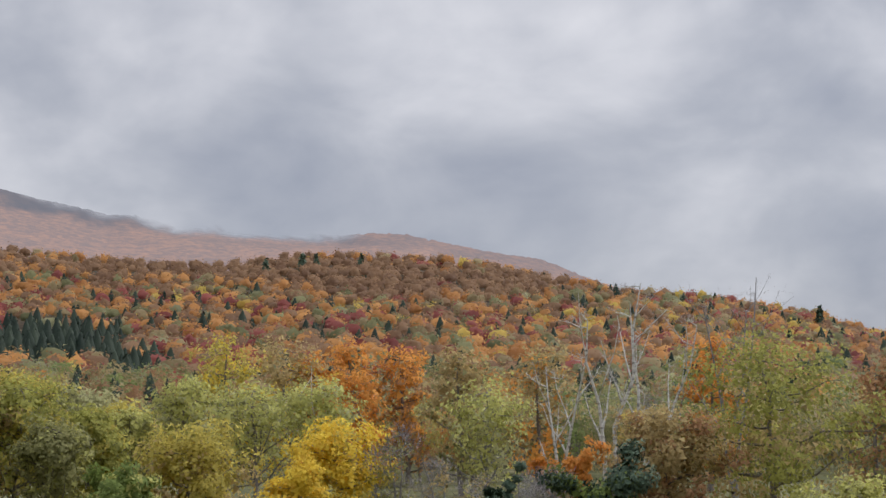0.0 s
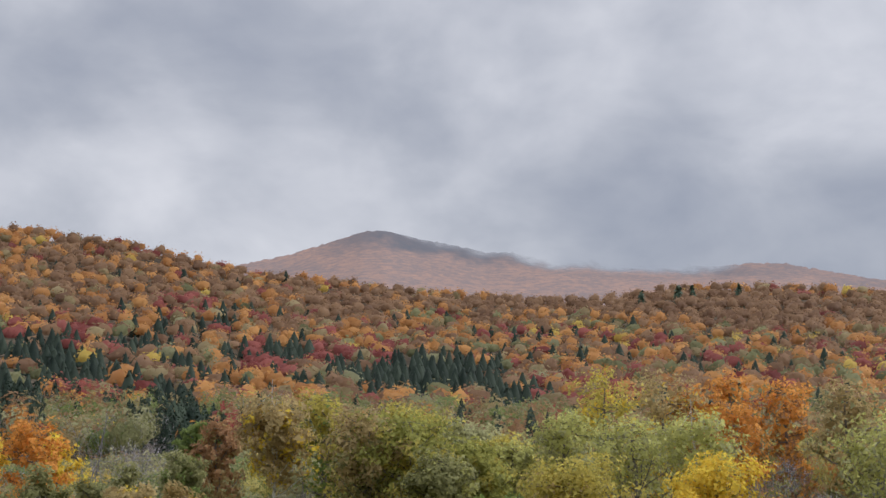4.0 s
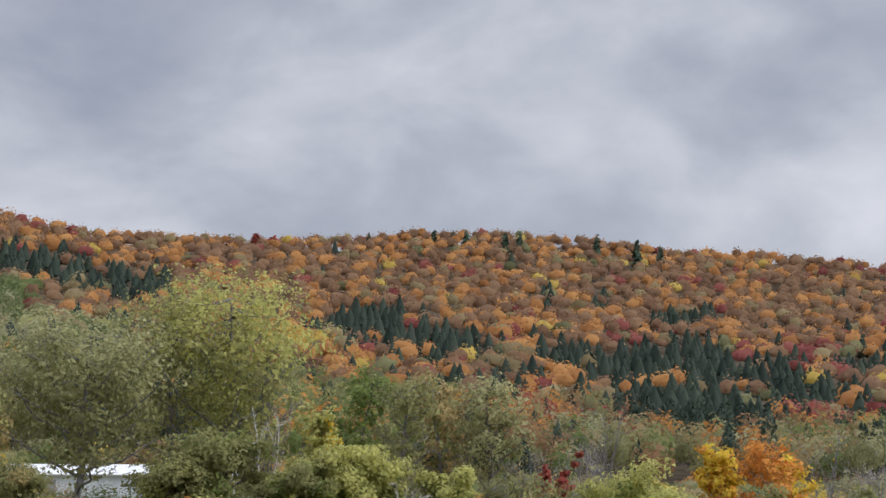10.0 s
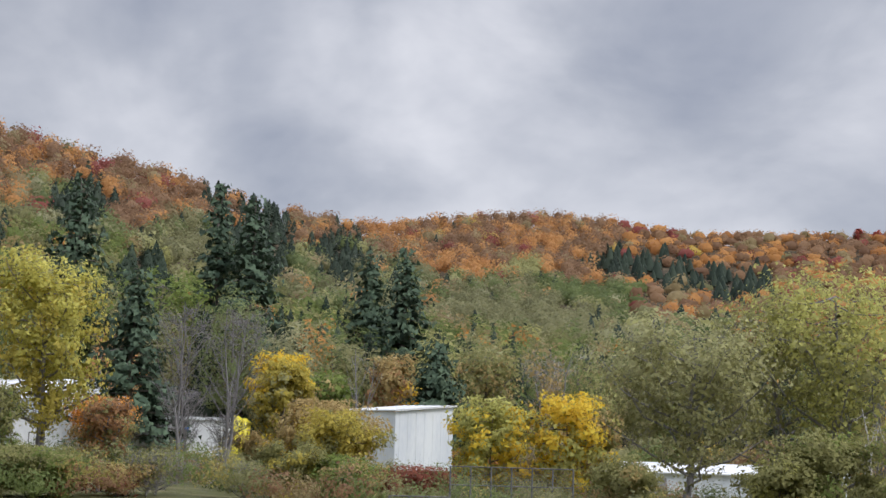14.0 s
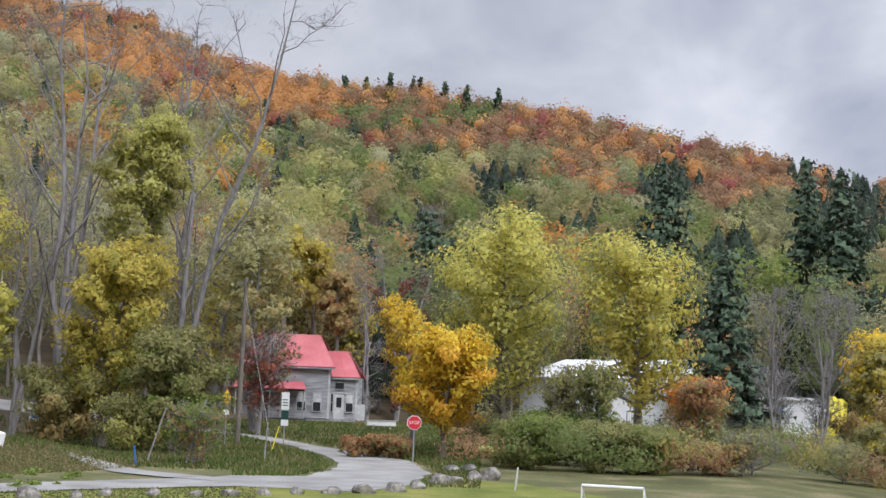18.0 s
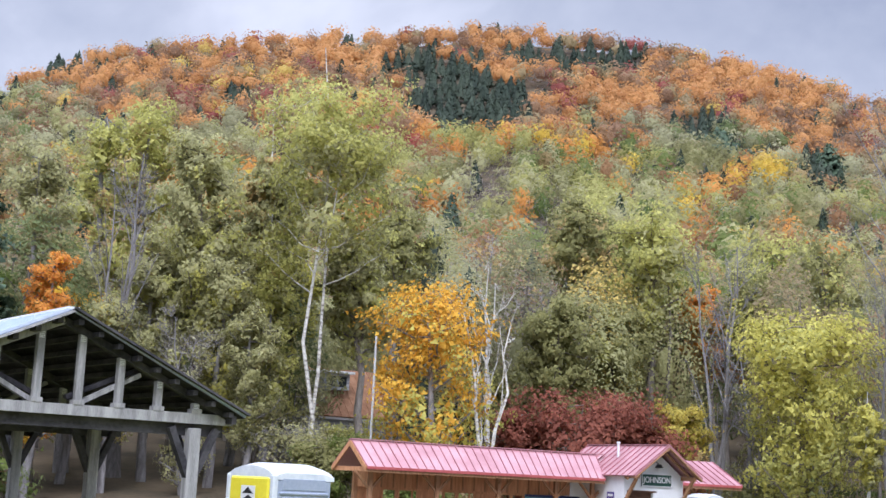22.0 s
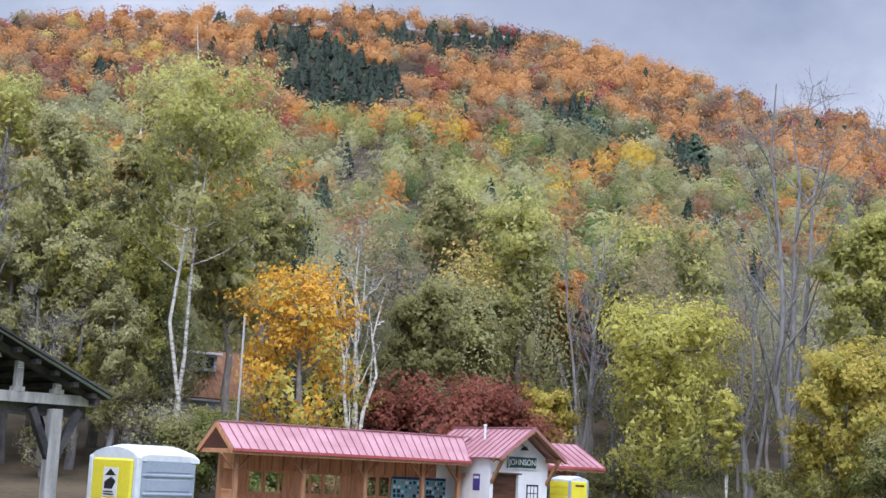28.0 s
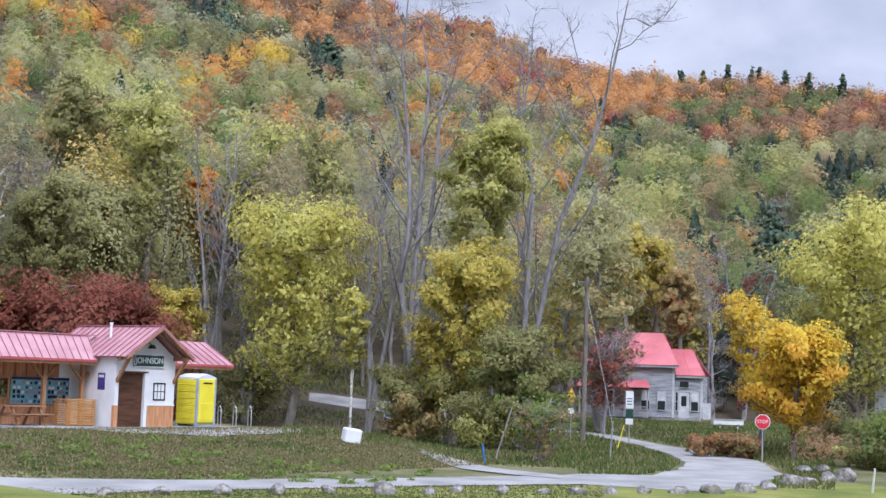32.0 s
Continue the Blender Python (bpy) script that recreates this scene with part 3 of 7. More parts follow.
stand(19.52, 2.44, 1.16, 0.46, "pine")
stand(19.89, 5.03, 2.78, 0.69, "rust")
stand(20.61, 3.34, 0.58, 0.35, "red")
stand(20.92, 3.24, 0.65, 0.35, "red")
stand(21.58, 2.56, 1.62, 0.58, "red")
stand(21.61, 2.89, 1.16, 0.35, "pine")
stand(22.64, 2.91, 1.85, 0.42, "pine")
stand(22.86, 3.32, 0.58, 0.46, "red")
stand(22.98, 2.67, 0.65, 0.42, "red")
stand(25.38, 1.78, 0.69, 0.69, "red")
stand(25.68, -0.05, 1.62, 0.69, "pine")
stand(25.71, 1.76, 0.69, 0.69, "red")
stand(26.13, 4.87, 1.39, 0.46, "red")
stand(26.30, 1.10, 1.16, 0.46, "pine")
stand(26.60, 1.30, 0.93, 0.58, "pine")
stand(27.76, 3.34, 1.04, 0.46, "pine")
stand(27.88, 3.27, 0.69, 0.42, "pine")
stand(28.04, 3.26, 1.39, 0.32, "pine")
stand(28.17, 3.31, 1.16, 0.42, "pine")
stand(29.73, 2.01, 1.85, 0.69, "pine")
stand(30.11, 3.72, 1.39, 0.58, "red")
stand(30.53, 3.11, 0.51, 0.35, "red")
stand(30.53, 3.10, 0.42, 0.32, "red")
stand(30.88, 2.69, 1.39, 0.58, "pine")
stand(31.09, 3.32, 1.39, 0.69, "pine")
stand(32.73, 3.72, 0.51, 0.35, "red")
stand(32.76, 1.36, 2.08, 0.69, "pine")
stand(32.85, 3.70, 0.58, 0.35, "red")
stand(33.21, 1.53, 2.55, 0.58, "pine")
stand(33.63, 0.93, 2.78, 0.65, "pine")
stand(33.63, 0.86, 2.78, 0.69, "pine")
stand(34.02, 5.40, 0.69, 0.28, "pine")
stand(34.16, 1.54, 3.47, 0.81, "pine")
stand(34.56, 2.45, 2.55, 1.16, "pine")
stand(34.78, 3.94, 0.93, 0.69, "pine")
stand(35.30, 5.16, 0.93, 0.46, "pine")
stand(35.58, 1.56, 1.85, 0.69, "pine")
stand(36.00, 2.80, 0.58, 0.42, "orange")
stand(36.38, 3.77, 3.47, 0.60, "pine")
stand(36.38, 1.42, 1.39, 0.69, "pine")
stand(36.67, 3.55, 1.16, 0.81, "pine")
stand(36.90, 2.23, 1.39, 0.58, "pine")
stand(37.09, 4.49, 0.69, 0.42, "red")
stand(37.23, 4.50, 0.65, 0.42, "red")
stand(38.06, 5.98, 0.51, 0.51, "pine")
stand(38.68, 3.13, 1.39, 0.58, "pine")
stand(39.38, 3.56, 1.39, 0.69, "pine")
stand(40.04, 2.87, 1.39, 0.42, "orange")
stand(40.35, 6.06, 0.46, 0.58, "pine")
stand(40.48, 4.26, 1.39, 0.51, "pine")
stand(41.43, 4.40, 0.88, 0.46, "orange")
stand(41.59, 4.43, 0.81, 0.51, "orange")
stand(41.63, 4.49, 0.81, 0.46, "red")
stand(43.30, 7.01, 0.65, 0.23, "red")
stand(43.83, 7.10, 0.93, 0.23, "red")
stand(43.93, 4.02, 1.39, 0.51, "pine")
stand(44.09, 4.17, 2.31, 0.69, "pine")
stand(44.69, 4.28, 2.08, 0.51, "pine")
stand(46.24, 4.58, 1.39, 0.58, "pine")
stand(46.99, 5.04, 3.01, 0.65, "pine")
stand(47.61, 5.09, 2.08, 0.69, "pine")
stand(48.14, 4.91, 2.55, 0.60, "pine")
stand(48.33, 5.13, 1.62, 0.65, "pine")
stand(50.79, 4.28, 1.39, 0.69, "gold")
stand(56.00, 6.78, 1.16, 0.37, "pine")
stand(56.66, 6.12, 1.39, 0.65, "pine")
stand(56.97, 6.47, 1.97, 0.56, "pine")
stand(58.93, 6.50, 1.85, 0.58, "pine")
stand(61.26, 7.22, 2.55, 0.56, "pine")
stand(61.58, 5.95, 1.16, 0.51, "green")
stand(61.62, 6.97, 2.31, 0.51, "pine")
stand(62.40, 5.93, 1.39, 0.37, "green")
stand(63.75, 5.87, 1.16, 0.51, "green")
stand(64.11, 4.52, 1.85, 0.93, "olive")
stand(65.25, 7.94, 1.39, 0.32, "orange")
stand(65.68, 6.78, 0.93, 0.46, "lime")
stand(66.80, 5.13, 2.78, 0.93, "olive")
stand(68.01, 6.89, 1.04, 0.51, "orange")
stand(69.03, 2.76, 1.04, 1.04, "pine")
stand(71.99, 8.40, 1.39, 0.58, "orange")
stand(73.28, 7.27, 1.16, 1.39, "pine")
stand(76.48, 7.50, 1.39, 2.55, "pine")
stand(76.70, 8.21, 1.39, 1.62, "pine")
stand(76.84, 7.48, 1.62, 2.55, "pine")
stand(78.46, 9.74, 0.93, 0.93, "pine")
stand(79.33, 7.35, 1.62, 1.39, "olive")
stand(81.04, 5.34, 1.39, 1.62, "pine")
stand(81.11, 4.66, 1.04, 1.85, "pine")
stand(83.71, 8.73, 1.39, 1.39, "pine")
stand(83.76, 8.97, 0.93, 0.93, "pine")
stand(86.56, 8.90, 0.93, 0.46, "orange")
stand(87.43, 8.13, 2.08, 0.69, "olive")
stand(89.46, 11.22, 1.16, 0.35, "red")
stand(89.87, 9.71, 1.85, 0.69, "olive")
stand(90.53, 8.76, 1.39, 0.93, "pine")
stand(91.83, 11.69, 0.93, 0.46, "green")
stand(91.88, 11.63, 1.04, 0.35, "green")
stand(91.99, 11.45, 0.93, 0.32, "green")
stand(92.66, 9.35, 1.39, 0.69, "lime")
stand(93.16, 6.72, 0.93, 0.58, "bare")
stand(93.47, 6.78, 1.16, 0.93, "bare")
stand(95.21, 4.63, 1.39, 1.39, "bare")
stand(95.31, 11.28, 2.31, 0.69, "green")
stand(95.60, 7.02, 1.16, 0.46, "bare")
stand(97.51, 5.21, 1.39, 1.16, "ochre")
stand(98.28, 6.77, 1.39, 0.93, "lime")
stand(98.89, 12.14, 1.85, 0.58, "orange")
stand(99.42, 11.67, 1.85, 0.58, "orange")
stand(100.85, 12.47, 1.85, 0.69, "orange")
stand(101.94, 13.25, 1.16, 0.69, "red")
stand(103.75, 12.65, 1.39, 0.58, "red")
stand(106.61, 12.94, 2.78, 0.93, "orange")
stand(112.07, 12.79, 0.93, 0.93, "pine")
stand(114.81, 13.01, 1.39, 0.51, "gold")
stand(115.40, 16.64, 3.47, 0.69, "orange")
stand(116.31, 13.48, 1.16, 1.16, "pine")
stand(116.42, 13.45, 1.16, 1.16, "olive")
stand(116.76, 11.66, 1.39, 0.46, "orange")
stand(117.00, 14.95, 1.04, 0.42, "pine")
stand(117.14, 15.05, 1.04, 0.42, "pine")
stand(117.65, 8.71, 0.69, 0.93, "rust")
stand(118.81, 11.18, 1.16, 0.93, "pale")
stand(120.45, 15.69, 2.08, 0.69, "orange")
stand(121.13, 11.58, 1.39, 1.16, "lime")
stand(121.26, 17.31, 2.08, 0.46, "pine")
stand(121.75, 17.52, 3.01, 0.46, "pine")
stand(122.42, 17.49, 3.24, 0.37, "pine")
stand(123.15, 17.58, 2.78, 0.46, "pine")
stand(123.40, 9.67, 1.16, 1.39, "bare")
stand(123.66, 17.49, 1.39, 0.35, "pine")
stand(123.77, 13.80, 0.81, 0.51, "gold")
stand(123.96, 13.86, 0.58, 0.46, "lime")
stand(124.77, 15.15, 0.93, 0.35, "orange")
stand(125.82, 11.76, 1.39, 0.93, "bare")
stand(126.19, 15.50, 2.55, 1.16, "pine")
stand(126.39, 15.10, 2.55, 0.74, "pine")
stand(126.63, 13.81, 1.39, 0.46, "lime")
stand(126.68, 15.08, 2.08, 0.93, "pine")
stand(126.82, 13.85, 1.85, 0.42, "lime")
stand(127.17, 15.92, 3.01, 1.39, "pine")
stand(127.72, 17.05, 0.69, 0.37, "pine")
stand(127.97, 16.64, 2.08, 1.16, "pine")
stand(129.74, 14.74, 0.69, 0.69, "red")
stand(130.11, 16.79, 0.93, 0.69, "pine")
stand(131.55, 12.50, 2.08, 1.39, "olive")
stand(132.07, 17.23, 2.32, 0.58, "orange")
stand(136.26, 15.15, 0.69, 0.58, "pine")
stand(136.42, 15.26, 0.69, 0.46, "pine")
stand(143.42, 15.77, 2.08, 0.32, "pine")
stand(144.18, 15.45, 1.39, 0.35, "pine")
MIXES = {
    "far": (("rust", 52), ("orange", 30), ("ochre", 9), ("olive", 1), ("red", 4), ("gold", 1), ("bare", 2), ("pine", 1)),
    "lower": (("rust", 26), ("orange", 25), ("ochre", 12), ("olive", 8), ("red", 10), ("gold", 3), ("pine", 15), ("pale", 1)),
    "valley": (("bare", 20), ("olive", 22), ("rust", 13), ("pine", 16), ("ochre", 12), ("green", 7), ("pale", 5), ("red", 2), ("orange", 3)),
    "near": (("olive", 27), ("lime", 9), ("green", 30), ("ochre", 8), ("pale", 4), ("bare", 5), ("orange", 3), ("pine", 14)),
    "peak": (("orange", 40), ("rust", 20), ("ochre", 13), ("gold", 3), ("red", 5), ("bare", 10), ("pine", 7)),
    "bank": (("olive", 34), ("ochre", 20), ("green", 13), ("lime", 11), ("pale", 5), ("bare", 8), ("gold", 5), ("orange", 3), ("rust", 3), ("honey", 12)),
    "thicket": (("olive", 30), ("green", 28), ("rust", 10), ("bare", 18), ("ochre", 6), ("honey", 5)),
    "slope": (("olive", 15), ("lime", 13), ("ochre", 8), ("pale", 23), ("bare", 26), ("rust", 7), ("gold", 3), ("orange", 7), ("green", 8), ("pine", 3)),
}


def draw(mix, n):
    names, w = zip(*MIXES[mix])
    return rng.choice([KINDS.index(k) for k in names], n, p=np.array(w) / sum(w))


def plant(name, label, az_lo, az_hi, r_of, gap, n_leaf, size, n_clump, only=None, low_as=0.72, dress="far"):
    """Fills a part of the hillside, from r_of(az)[0] to r_of(az)[1], with trees."""
    A, R = [], []
    r = 60.0
    while r < 1200:
        g = gap * rng.uniform(0.9, 1.1)
        step = np.degrees(g / r)
        az = np.arange(az_lo, az_hi, step)
        az = az + rng.uniform(-0.45, 0.45, len(az)) * step
        rr = r + rng.uniform(-0.45, 0.45, len(az)) * g
        lo, hi = r_of(az)
        ok = ~((az > 92) & (az < 104.5) & (rr < 124)) & (rr > lo) & (rr < hi) & ~((az > 129.3) & (az < 133) & (rr < 103)) & ~((az > 127) & (az < 143) & (rr < 86)) & ~((az > 51) & (az < 64) & (rr > 112) & (rr < 138))
        A.append(az[ok])
        R.append(rr[ok])
        r += g * (1.2 if dress == "far" else 0.9)
    az, r = np.concatenate(A), np.concatenate(R)
    x, y = -np.sin(np.radians(az)) * r, np.cos(np.radians(az)) * r
    el = np.degrees(np.arctan2(height(x, y) + 6 - EYE[2], r))
    crest = np.interp(az, CREST[:, 0], CREST[:, 1])
    n = len(az)
    kind = draw("far", n)
    wob = np.array([noise.noise((a * 0.35, e * 0.9, 3.1)) for a, e in zip(az, el)])
    pick = (az < 50) & (el < 4.2 + wob * 1.8)
    kind = np.where(pick, draw("lower", n), kind)
    kind = np.where((az < 50) & (el < 0.9 + wob), draw("valley", n), kind)
    kind = np.where((az > 44) & (el < np.interp(az, [44, 52, 60, 66, 72, 104], [2.0, 3.2, 5.0, 6.2, 7.2, 11.4]) + wob * 1.3), draw("near", n), kind)
    kind = np.where((az > 100), np.where(el > np.interp(az, [100, 105, 110, 116, 126, 134, 150], [11.0, 11.9, 13.2, 14.9, 13.7, 14.2, 14.2]) + wob * 1.6, draw("peak", n), draw("slope", n)), kind)
    kind = np.where((az > 17) & (az < 58) & (el < 4.8) & (el > 1.5) & (rng.uniform(0, 1, n) < 0.06 + 0.30 * (wob > 0.15)), KINDS.index("pine"), kind)
    for a, e, da, de, what in STANDS:
        q = ((az - a) / da) ** 2 + ((el - e) / de) ** 2 + wob * 0.5
        kind = np.where(rng.uniform(0, 1, n) < (0.55 if what == "red" else 0.95) * np.sqrt(np.clip(1 - q, 0, 1)), KINDS.index(what), kind)
    warm = np.isin(kind, [KINDS.index("rust"), KINDS.index("ochre")])
    kind = np.where(warm & (az > 128) & (az < 142) & (r < 112), KINDS.index("lime"), kind)  # birches behind the cabin
    kind = np.where((kind == KINDS.index("bare")) & (r < 170) & (rng.uniform(0, 1, n) < 0.4), np.where(rng.uniform(0, 1, n) < 0.5, KINDS.index("olive"), KINDS.index("pale")), kind)
    if only:
        kind = draw(only, n)
    con = kind == KINDS.index("pine")
    tall = rng.uniform(7.5 if only else 9, 15 if only else 13.5, n) * np.interp(r, [200, 480], [1.3, 1.0]) * (low_as * (np.interp(az, [6, 18, 32, 60], [1.0, 0.7, 0.42, 0.42]) if low_as > 0.5 else 1.0) if only else 1.0) * np.where(con, np.where((az > 100) & (r > 300), 0.92, np.where(r > 230, 0.98, 1.12)), 1.0)
    wide = np.where(con, tall * rng.uniform(0.6, 0.8, n), rng.uniform(7.5, 11.5, n)) * gap / 8.0 * np.where(con, 1.0, np.interp(r, [120, 240, 400, 480], [0.85, 1.0, 1.0, 1.14]))
    return wood(name, label, az, r, tall, wide, kind, n_leaf, size, rng, n_clump, low_as if low_as < 0.5 else None, dress)


def crest_at(az):
    return np.interp(az, CREST[:, 0], CREST[:, 2])


plant("hill_woods", "near hillside woods of yellow-green, grey and bare trees", 58, 156,
      lambda a: (foot(a) + 6, np.full_like(a, 112)), 6.6, 3600, 0.22, 24, dress="near")
plant("hill_woods", "hillside woods of yellow-green, grey and bare trees", 58, 156,
      lambda a: (np.maximum(foot(a) + 6, 112), np.full_like(a, 150)), 7.0, 2700, 0.28, 18, dress="near")
plant("hill_woods", "hillside woods of olive, green and ochre trees", 58, 156,
      lambda a: (np.maximum(foot(a) + 6, 150), np.full_like(a, 230)), 7.2, 560, 0.72, 15, dress="mid")
plant("hill_woods", "hillside woods in autumn green, ochre and orange with conifers", -24, 156,
      lambda a: (np.maximum(foot(a) + 6, 230), np.full_like(a, 450)), 8.0, 84, 1.36, 11, dress="hill")
plant("hill_woods", "upper hillside woods in orange and rust with dark conifers", 62, 156,
      lambda a: (np.full_like(a, 450), crest_at(a) + 30), 8.3, 84, 1.25, 10, dress="high")
plant("hill_woods", "far hillside woods in rust and orange with dark conifers", -24, 62,
      lambda a: (np.full_like(a, 450), crest_at(a) + 30), 9.2, 30, 1.35, 8)
plant("riverside_woods", "riverside trees in yellow-green, ochre and grey on the valley floor", -24, 70,
      lambda a: (np.where(a < 24, 186, 118) + 14 * (a > 62), foot(a) + 10), 8.0, 260, 0.85, 14, "bank", dress="mid")
plant("undergrowth", "tangled riverside brush of olive, ochre and grey twigs", -24, 50,
      lambda a: (np.full_like(a, 68), np.full_like(a, 118)), 3.4, 90, 0.32, 6, "bank", 0.2, dress="brush")
plant("undergrowth", "low brush of olive and rust twigs below the white sheds", 50, 91,
      lambda a: (np.full_like(a, 55), np.full_like(a, 104)), 3.0, 220, 0.22, 7, "thicket", 0.15, dress="brush")
plant("undergrowth", "grey and olive brush at the foot of the wooded slope", 113, 152,
      lambda a: (np.maximum(foot(a) - 4, 66), foot(a) + 16), 2.6, 220, 0.2, 7, "thicket", 0.2, dress="brush")

# ---------------------------------------------------------------- helpers for things


def part(name, bm, material, parent, label="", smooth=False):
    """Links a bmesh (or a finished mesh) as one mesh object under a thing or a part."""
    if isinstance(bm, bpy.types.Mesh):
        me = bm
    else:
        me = bpy.data.meshes.new(name)
        bm.normal_update()
        bm.to_mesh(me)
        bm.free()
        me.materials.append(material)
        if smooth:
            me.polygons.foreach_set("use_smooth", np.full(len(me.polygons), True))
    ob = new(name, me)
    ob.parent = parent
    return tagged(ob, label)


def thing(name, label, category, m=None, group="", kind=""):
    ob = new(name)
    ob.empty_display_size = 0.3
    ob.matrix_basis = m if m is not None else Matrix()
    return tagged(ob, label, category, group, kind)


def box(x0, x1, y0, y1, z0, z1, bm=None, bevel=0.0):
    """A box with chamfered edges."""
    one = bmesh.new()
    bmesh.ops.create_cube(one, size=1.0)
    bmesh.ops.scale(one, verts=one.verts, vec=(x1 - x0, y1 - y0, z1 - z0))
    bmesh.ops.translate(one, verts=one.verts, vec=((x0 + x1) / 2, (y0 + y1) / 2, (z0 + z1) / 2))
    if bevel:
        bmesh.ops.bevel(one, geom=one.edges[:], offset=bevel, segments=1, affect="EDGES")
    if bm is None:
        return one
    me = bpy.data.meshes.new("tmp")
    one.to_mesh(me)
    one.free()
    bm.from_mesh(me)
    bpy.data.meshes.remove(me)
    return bm


def bar(p, q, w, h=None, bm=None, bevel=0.0, up=(0, 0, 1)):
    """A squared timber or rod from p to q, w across and h high."""
    p, q = Vector(p), Vector(q)
    h = w if h is None else h
    d = (q - p)
    n = d.length
    z = d / n
    x = Vector(up).cross(z)
    if x.length < 1e-4:
        x = Vector((1, 0, 0)).cross(z)
    x.normalize()
    y = z.cross(x)
    m = Matrix((x, y, z)).transposed().to_4x4()
    m.translation = (p + q) / 2
    one = box(-w / 2, w / 2, -h / 2, h / 2, -n / 2, n / 2, None, bevel)
    one.transform(m)
    if bm is None:
        return one
    me = bpy.data.meshes.new("tmp")
    one.to_mesh(me)
    one.free()
    bm.from_mesh(me)
    bpy.data.meshes.remove(me)
    return bm


# ---------------------------------------------------------------- trees
STYLE = {  # lowest branches, crown's widest height, limbs, twigs a limb, leaf cover, stems
    "round": (0.07, 0.45, 24, 5, 2.4, 1),
    "tall": (0.27, 0.56, 34, 5, 2.2, 1),
    "high": (0.46, 0.72, 30, 6, 2.6, 1),
    "park": (0.15, 0.50, 28, 6, 2.4, 1),
    "sparse": (0.18, 0.60, 26, 8, 1.35, 1),
    "birch": (0.42, 0.66, 30, 5, 2.6, 2),
    "bare": (0.24, 0.64, 30, 14, 0.06, 3),
    "white": (0.30, 0.70, 13, 7, 0.06, 2),
    "shrub": (0.03, 0.56, 20, 4, 2.4, 3),
    "twiggy": (0.04, 0.5, 24, 8, 0.55, 3),
    "pine": (0.05, 0.3, 72, 0, 3.6, 1),
}
WORDS = {"rust": "rust-brown", "orange": "orange", "amber": "amber", "gold": "golden-yellow", "red": "red", "maroon": "dark maroon", "lime": "yellow-green",
         "olive": "olive", "honey": "honey-yellow", "lemon": "lemon-yellow", "moss": "moss-green", "ochre": "ochre", "green": "green", "pale": "pale grey-green", "pine": "dark green", "bare": "grey leafless"}
FORM = {"round": "broad rounded crown", "tall": "tall slender crown", "high": "long trunk", "park": "high spreading crown", "sparse": "thin open crown", "birch": "white-barked trunk",
        "bare": "bare branching limbs", "white": "pale bare trunks", "shrub": "low bushy crown", "twiggy": "half-bare twigs", "pine": "tiered drooping boughs"}


tree_count = itertools.count(100)


